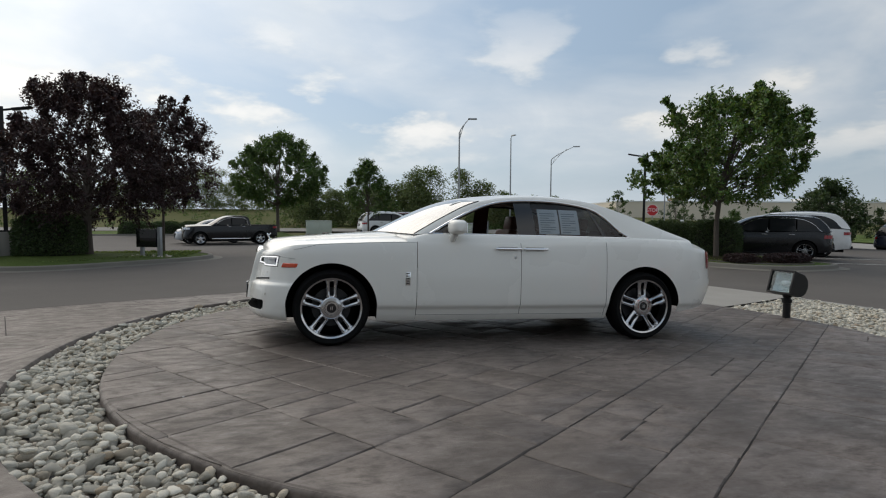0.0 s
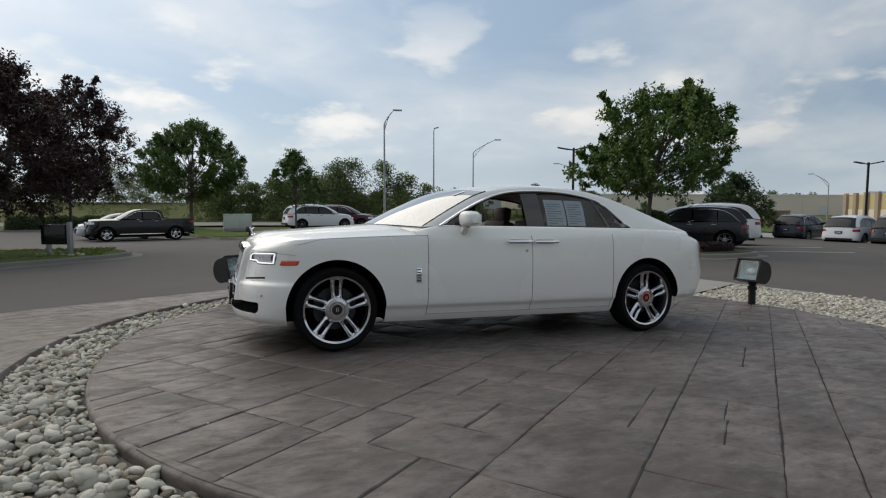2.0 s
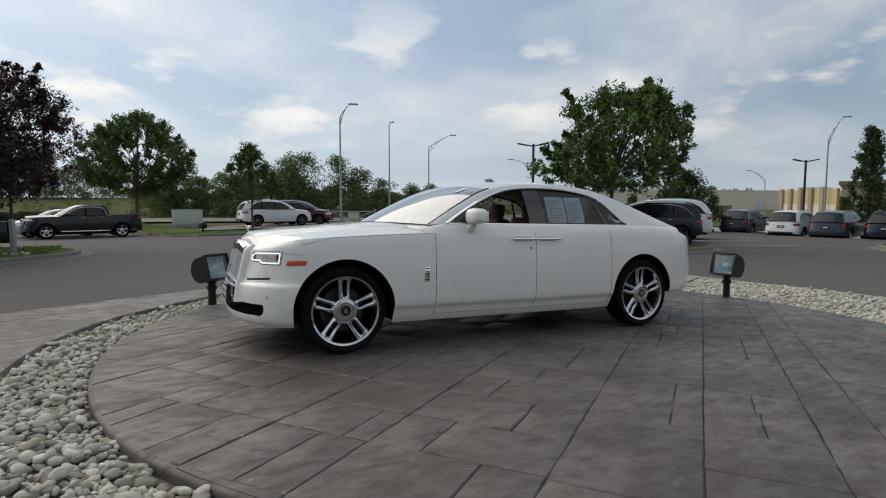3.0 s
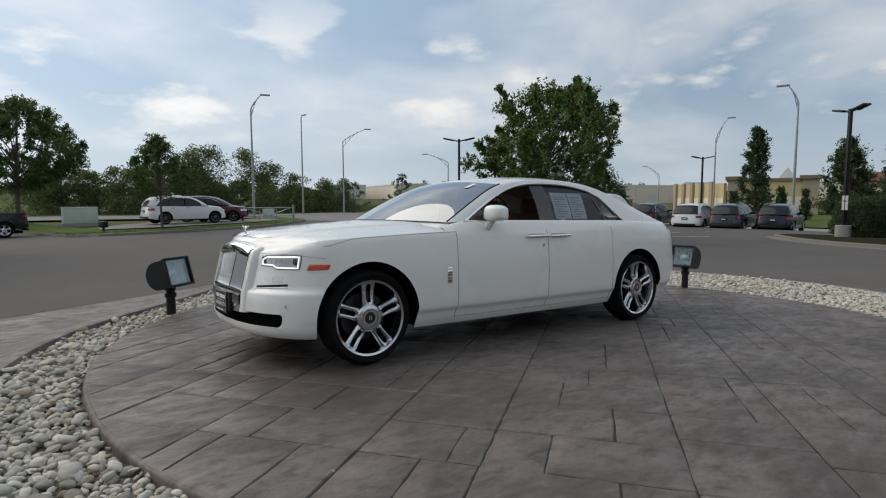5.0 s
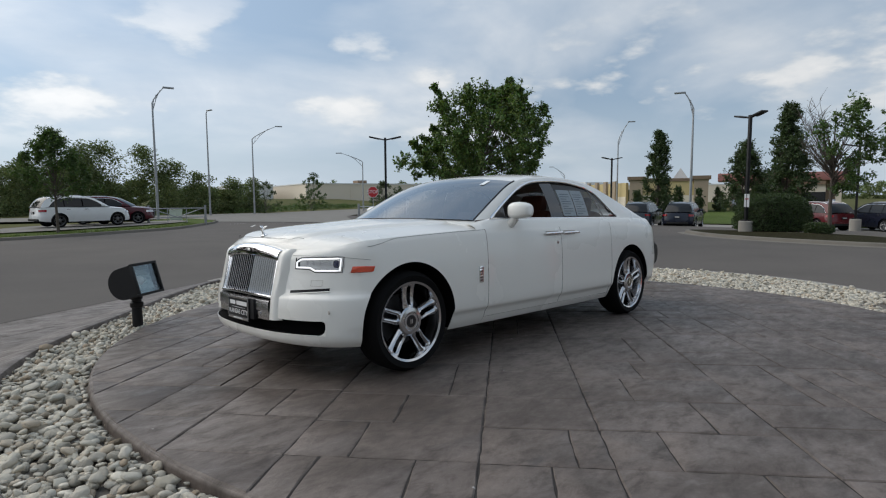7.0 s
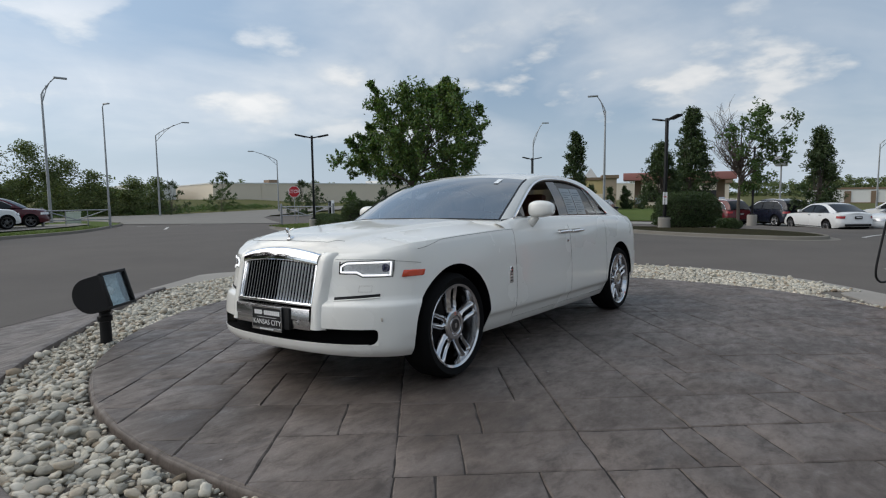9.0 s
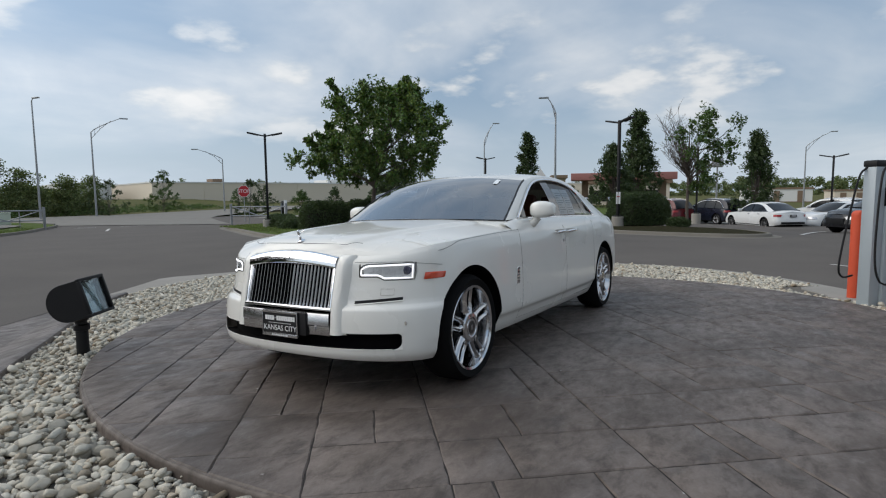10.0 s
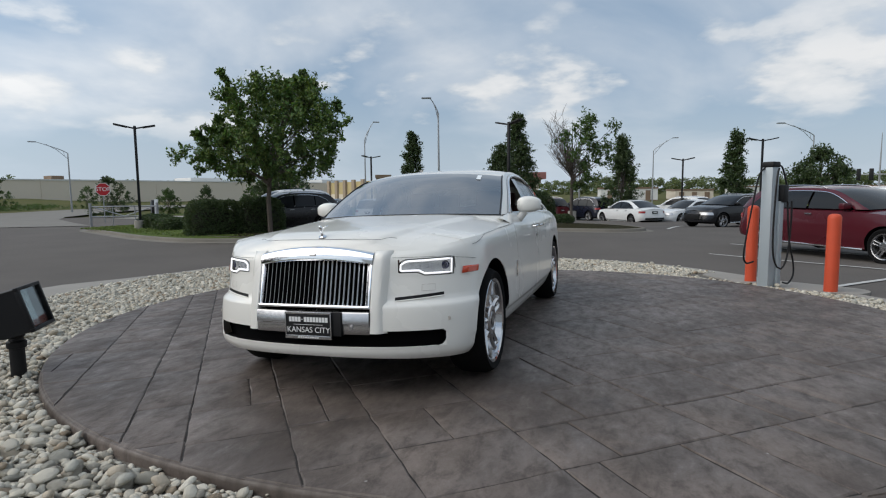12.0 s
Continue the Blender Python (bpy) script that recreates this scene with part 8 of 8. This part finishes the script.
parked_car(SEDAN, 30.9, -1.85, (0.81, 0.58), P_WHITE, "white sedan parked across the drive", M_DARKALLOY)
parked_car(WAGON, 24.3, -6.5, (-0.64, 0.76), P_BLACK, "black suv parked facing the drive", M_ALLOY)
parked_car(SEDAN, 32.2, -5.4, (-0.64, 0.76), P_WHITE, "white car parked behind the black suv", M_ALLOY)
parked_car(SUV, 36.0, 1.2, (0.68, 0.73), P_NAVY, "dark suv parked in the far row", M_ALLOY)
parked_car(SEDAN, 38.6, -0.9, (0.68, 0.73), P_BLACK, "black sedan parked in the far row", M_ALLOY)
parked_car(SUV, 38.4, -5.4, (0.68, 0.73), P_WHITE, "white car parked in the far row", M_ALLOY)
parked_car(SUV, 35.0, 4.3, (0.6, 0.8), P_RED, "red suv half hidden behind the bush", M_ALLOY)
parked_car(SUV, 3.45, 32.0, (0.985, 0.17), P_WHITE, "white suv parked on the verge strip", M_DARKALLOY, lift=0.245)
parked_car(SUV, 5.6, 34.6, (0.93, -0.36), P_MAROON, "maroon suv parked on the verge strip", M_DARKALLOY, plate=False, lift=0.245)
parked_car(SUV, 18.5, -11.5, (-0.62, -0.78), P_WHITE, "white suv parked beyond the maroon one", M_ALLOY)

TRUCK = dict(SUV,
    xf=-2.85, xr=3.0, width=1.0, axles=(-1.85, 1.85), hub=0.42, arch=0.48, df=0.5, nf=3.6, dr=0.3, nr=5,
    low=[(-2.9, 0.45), (-2.3, 0.42), (0, 0.42), (2.3, 0.45), (3.0, 0.52)],
    shoulder=[(-2.9, 1.12), (-2.6, 1.20), (-1.0, 1.25), (1.0, 1.26), (3.0, 1.28)],
    spine=[(-2.9, 1.14), (-2.6, 1.28), (-1.0, 1.32), (1.0, 1.28), (3.0, 1.28)], belt=1.30,
    outer=[(-1.15, 0.88, 1.29), (-0.8, 0.83, 1.52), (-0.5, 0.78, 1.72), (-0.2, 0.75, 1.83), (0.4, 0.74, 1.86), (0.95, 0.745, 1.84), (1.12, 0.76, 1.75), (1.20, 0.80, 1.50), (1.24, 0.86, 1.29)],
    dlo=[(-0.95, 0.92, 1.30), (-0.68, 0.86, 1.50), (-0.36, 0.80, 1.68), (-0.1, 0.78, 1.75), (0.4, 0.775, 1.77), (0.8, 0.785, 1.74), (0.95, 0.80, 1.66), (1.03, 0.84, 1.48), (1.08, 0.90, 1.31)],
    top_x=-0.3, rear_x=1.06, tyre=0.42, rim=0.27, rails=False, split=0.05)
truck = parked_car(TRUCK, -7.3, 33.2, (-0.96, -0.27), P_BLACK, "black crew cab pickup truck parked at the lot's edge", M_CHROME, name="pickup_truck", category="pickup truck")
# flat near-black slab in place of the shaded inside of the open bed
part("bed_shade_slab", boxed(1.32, 2.88, -0.82, 0.82, 1.265, 1.292), M_DARK, truck)
part("front_grille", boxed(-2.88, -2.80, -0.55, 0.55, 0.72, 1.12, 0.03), M_CHROME, truck, "wide chrome grille")
part("side_step", boxed(-1.2, 1.2, -1.03, -0.92, 0.38, 0.44, 0.02), M_CHROME, truck)
parked_car(SUV, -8.9, 35.6, (-0.96, -0.27), P_SILVER, "silver suv mostly hidden beyond the pickup", M_ALLOY)


# ---- pad and stones ----
def clip_poly(poly, inside_pts):
    """Convex polygon cut by a convex outline given anticlockwise."""
    n = len(inside_pts)
    for k in range(n):
        ax, ay = inside_pts[k]
        bx, by = inside_pts[(k + 1) % n]
        side = lambda p: (bx - ax) * (p[1] - ay) - (by - ay) * (p[0] - ax)
        out = []
        for i in range(len(poly)):
            p, q = poly[i], poly[(i + 1) % len(poly)]
            sp, sq = side(p), side(q)
            if sp >= 0:
                out.append(p)
            if sp * sq < 0:
                t = sp / (sp - sq)
                out.append((p[0] + (q[0] - p[0]) * t, p[1] + (q[1] - p[1]) * t))
        poly = out
        if len(poly) < 3:
            return []
    return poly


def display_pad():
    rim = [pad_point(2 * math.pi * k / 96) for k in range(96)]
    bm = bmesh.new()
    slab_of(bm, rim, -0.25, 0.004, 0.025)
    top = max(bm.faces, key=lambda f: f.calc_area() if f.normal.z >= 0 and f.calc_center_median().z > -0.05 else 0)
    bmesh.ops.translate(bm, verts=top.verts[:], vec=(0, 0, -0.004))
    pad = part("pavement", bm, M_PAD)
    pad.matrix_world = LEVEL @ Matrix.Translation((0, 0, -0.006))
    tagged(pad, "raised round pad of brown grey stamped concrete", "pavement", kind="structure")
    bm = bmesh.new()
    bm.faces.new([bm.verts.new((*pad_point(2 * math.pi * k / 96, -0.03), 0.0012)) for k in range(96)])
    part("joint_bed", bm, M_JOINT, pad)
    bm = bmesh.new()
    grid(bm, [[(*pad_point(2 * math.pi * k / 144, grow), z) for k in range(144)] for grow, z in ((-0.03, -0.012), (-0.029, 0.0018), (-0.010, 0.0022), (0.0, -0.0015), (0.008, -0.009), (0.0125, -0.022), (0.0125, -0.25))], close=True)
    bmesh.ops.recalc_face_normals(bm, faces=bm.faces[:])
    part("rim", bm, M_PAD, pad)
    rng = random.Random(11)
    inner = [pad_point(2 * math.pi * k / 144, -0.0095) for k in range(144)]
    turn = radians(38.8)
    c, s = math.cos(turn), math.sin(turn)
    # the ashlar stamp: courses between long joints, the cross joints of each course near the drive, and short joints inside single courses
    courses = (
        (-3.32, ()), (-2.60, (-3.50, -2.79, -1.52, -0.74)), (-2.30, (-4.53, -3.50, -2.97, -2.54, -2.13, -1.07)), (-1.74, (-4.53, -3.93, -3.34, -2.97, -2.08, -1.71, -1.0, -0.14)),
        (-1.12, (-4.54, -3.91, -3.46, -2.97, -2.50, -2.04, -1.2, -0.5)), (-0.21, (-4.53, -3.91, -3.47, -2.97, -2.40, -1.85, -1.1)), (0.39, (-4.52, -3.90, -3.45, -2.97, -2.2, -1.55, -1.05)),
        (1.31, (-3.90, -3.40, -2.92, -2.35, -1.5)), (1.93, (-3.93, -3.46, -2.90, -2.21, -1.6)), (2.37, (-3.4, -2.93, -2.44, -1.86, -1.2)), (2.87, (-2.87, -2.26, -1.4)), (3.18, (-2.6, -1.5)), (3.67, ()), (4.3, ()), (4.9, ()))
    shorts = ((-3.5, -2.04), (-2.75, -2.04), (-2.35, -2.02), (-2.8, -1.57), (-0.6, -1.36), (-4.2, -0.82), (-3.7, -0.50), (-3.2, -0.81), (-2.75, -0.50), (-3.7, -0.05), (-4.2, 0.07), (-4.2, 0.68),
              (-3.7, 1.00), (-3.2, 0.87), (-2.5, 0.62), (-4.1, 1.13), (-3.1, 1.62), (-2.6, 2.15), (-2.1, 2.54), (-1.5, -0.78), (-2.25, -0.66), (-1.4, 0.85))
    cells = []
    for (v, marks), (v1, _) in zip(courses, courses[1:]):
        cuts = [-6.4, -5.6, -4.95, *marks] if marks else [-6.4]
        while cuts[-1] < 6.2:
            cuts.append(cuts[-1] + rng.choice((0.36, 0.46, 0.6, 0.72, 0.9)))
        for u0, u1 in zip(cuts, cuts[1:]):
            rows = [v, *sorted(sv for su, sv in shorts if u0 < su < u1 and v < sv < v1), v1]
            if len(rows) == 2 and u0 > -1.2 and v1 - v > 0.55 and rng.random() < 0.45:
                rows.insert(1, v + (v1 - v) * rng.choice((0.4, 0.5, 0.6)))
            for r0, r1 in zip(rows, rows[1:]):
                cells.append((u0, r0, u1 - u0, r1 - r0))
    for k in range(5):
        v, u = -3.32 - 0.62 * k, -6.4
        while u < 6.2:
            w = rng.choice((0.42, 0.6, 0.74, 0.9))
            cells.append((u, v - 0.62, w, 0.62))
            u += w
    slabs = []
    for cu, cv, cw, ch in cells:
        g = 0.0038
        corners = [(cu + g, cv + g), (cu + cw - g, cv + g), (cu + cw - g, cv + ch - g), (cu + g, cv + ch - g)]
        poly = []
        for i in range(4):
            (x0, y0), (x1, y1) = corners[i], corners[(i + 1) % 4]
            for q in range(6):
                t = q / 6
                wob = 0.0042
                poly.append((x0 + (x1 - x0) * t + rng.uniform(-wob, wob), y0 + (y1 - y0) * t + rng.uniform(-wob, wob)))
        poly = [(0.85 + x * c - y * s, -0.13 + x * s + y * c) for x, y in poly]
        poly = clip_poly(poly, inner)
        if len(poly) < 3:
            continue
        area = 0.5 * abs(sum(poly[i][0] * poly[(i + 1) % len(poly)][1] - poly[(i + 1) % len(poly)][0] * poly[i][1] for i in range(len(poly))))
        if area > 0.003:
            slabs.append((math.hypot(sum(p[0] for p in poly) / len(poly) + 2.0, sum(p[1] for p in poly) / len(poly) + 2.6), poly))
    slabs.sort(key=lambda q: q[0])
    rest = bmesh.new()
    for n, (_, poly) in enumerate(slabs):
        bm = bmesh.new() if n < 300 else rest
        mx = sum(p[0] for p in poly) / len(poly)
        my = sum(p[1] for p in poly) / len(poly)
        lift = rng.uniform(-0.0012, 0.0012)
        tilt = (rng.uniform(-0.0012, 0.0012), rng.uniform(-0.0012, 0.0012))
        rings = []
        for shrink, z in ((0.0, -0.018), (0.0, 0.0025), (0.008, 0.0075 + lift)):
            ring = []
            for x, y in poly:
                d = math.hypot(mx - x, my - y) or 1
                ring.append(bm.verts.new((x + (mx - x) * shrink / d, y + (my - y) * shrink / d, z + (tilt[0] * (x - mx) + tilt[1] * (y - my) if z > 0 else 0))))
            rings.append(ring)
        for a, b in zip(rings, rings[1:]):
            for i in range(len(poly)):
                bm.faces.new((a[i], a[(i + 1) % len(poly)], b[(i + 1) % len(poly)], b[i]))
        bm.faces.new(rings[-1])
        if n < 300:
            bmesh.ops.recalc_face_normals(bm, faces=bm.faces[:])
            part("slab", bm, M_PAD, pad)
    bmesh.ops.recalc_face_normals(rest, faces=rest.faces[:])
    tagged(part("far_slabs", rest, M_PAD, pad), "stamped concrete slabs on the pad's far side", kind="stuff")


display_pad()


def stone_shape(seed, level=1):
    rng = random.Random(seed)
    bm = bmesh.new()
    bmesh.ops.create_icosphere(bm, subdivisions=level, radius=1)
    off = Vector((rng.uniform(-9, 9), rng.uniform(-9, 9), rng.uniform(-9, 9)))
    sx, sy, sz = rng.uniform(0.85, 1.25), rng.uniform(0.65, 1.0), rng.uniform(0.36, 0.6)
    for v in bm.verts:
        k = 1 + 0.38 * noise.noise(v.co * 1.2 + off) + 0.22 * noise.noise(v.co * 2.9 + off)
        v.co = Vector((v.co.x * sx * k, v.co.y * sy * k, v.co.z * sz * k))
    me = bpy.data.meshes.new("stone")
    for f in bm.faces:
        f.smooth = True
    bm.to_mesh(me)
    bm.free()
    return me


def stone_bed():
    bm = bmesh.new()
    n = 128
    inner = [pad_point(2 * math.pi * k / n, -0.03) for k in range(n)]
    outer = [bed_point(2 * math.pi * k / n) for k in range(n)]
    rows = []
    for t in (0, 0.2, 0.5, 0.8, 1.0):
        rows.append([(a[0] + (b[0] - a[0]) * t, a[1] + (b[1] - a[1]) * t, 0) for a, b in zip(inner, outer)])
    bed_h = lambda x, y: gz(x, y) + 0.02
    rows = [[(x, y, bed_h(x, y)) for x, y, _ in r] for r in rows]
    grid(bm, rows, close=True)
    bmesh.ops.recalc_face_normals(bm, faces=bm.faces[:])
    bed = tagged(part("stone_bed", bm, M_BED), "brown gritty bed under the loose river stones", "gravel bed", kind="structure")
    rng = random.Random(5)
    shapes = [stone_shape(k + 1) for k in range(10)]
    fine = [stone_shape(k + 1, 2) for k in range(10)]
    base = [[(np.array([v.co[:] for v in me.vertices]), np.array([p.vertices[:] for p in me.polygons])) for me in group] for group in (shapes, fine)]
    for me in shapes + fine:
        me.materials.append(M_PEBBLE)
    spots = []
    # dart throwing on a coarse cell map keeps the stones from sitting inside one another
    cell = 0.07
    taken = {}
    for attempt in range(330000):
        t = rng.uniform(0, 2 * math.pi)
        a, b = pad_point(t, 0.035), bed_point(t)
        if -0.43 < math.remainder(t, 2 * math.pi) < 0.26:
            continue
        q = rng.random()
        wide = math.hypot(b[0] - a[0], b[1] - a[1])
        if rng.random() > wide / 3.4:
            continue
        x, y = a[0] + (b[0] - a[0]) * q, a[1] + (b[1] - a[1]) * q
        along = max(0.0, min(1.0, ((x - 4.6) * -1.55 + (y + 3.15) * -1.35) / 4.225))
        if math.hypot(x - 4.6 + 1.55 * along, y + 3.15 + 1.35 * along) < 0.42:
            continue
        r = rng.choice((0.019, 0.024, 0.030, 0.036, 0.045)) * rng.uniform(0.85, 1.28)
        if rng.random() < 0.02:
            r *= 1.5
        far = x > 2.5 or y > 3
        if far:
            r *= 1.08
        key = (int(x / cell), int(y / cell))
        ok = True
        for i in (-1, 0, 1):
            for j in (-1, 0, 1):
                for (ox, oy, orr) in taken.get((key[0] + i, key[1] + j), ()):
                    if (ox - x) ** 2 + (oy - y) ** 2 < (0.64 * (r + orr)) ** 2:
                        ok = False
        if not ok:
            continue
        taken.setdefault(key, []).append((x, y, r))
        spots.append((x, y, r))
    # a second loose layer fills the hollows
    second = [(x + rng.uniform(-0.04, 0.04), y + rng.uniform(-0.04, 0.04), r * rng.uniform(0.7, 0.95)) for x, y, r in spots if rng.random() < (0.6 if x < 1.5 and y < 3 else 0.25)]
    near = [(x, y, r, 0) for x, y, r in spots if -3.9 < x < -2.2 and -4.2 < y < 1.2 and r > 0.032][:300]
    chosen = {(x, y) for x, y, r, _ in near}
    rest = [(x, y, r, 0) for x, y, r in spots if (x, y) not in chosen] + [(x, y, r, 1) for x, y, r in second]
    vs, fs, off = [], [], 0
    for x, y, r, layer in rest:
        co, fa = base[1 if x < -0.9 and y < 1.6 else 0][rng.randrange(10)]
        m = np.array((Euler((rng.uniform(-0.5, 0.5), rng.uniform(-0.5, 0.5), rng.uniform(0, 6.28))).to_matrix()))
        z = bed_h(x, y) + r * 0.28 + layer * r * 0.75
        vs.append((co * r) @ m.T + np.array((x, y, z)))
        fs.append(fa + off)
        off += len(co)
    me = bpy.data.meshes.new("loose_stones")
    V, Fc = np.concatenate(vs), np.concatenate(fs)
    me.from_pydata(V.tolist(), [], Fc.tolist())
    me.polygons.foreach_set("use_smooth", [True] * len(me.polygons))
    me.materials.append(M_STONE)
    ob = new("loose_stones", me)
    ob.parent = bed
    tagged(ob, "pale grey and tan river stones heaped round the pad", kind="stuff")
    for x, y, r, _ in near:
        o = new("stone", fine[rng.randrange(10)])
        o.parent = bed
        o.matrix_world = Matrix.Translation((x, y, bed_h(x, y) + r * 0.4)) @ Euler((rng.uniform(-0.4, 0.4), rng.uniform(-0.4, 0.4), rng.uniform(0, 6.28))).to_matrix().to_4x4() @ Matrix.Scale(r, 4)


stone_bed()
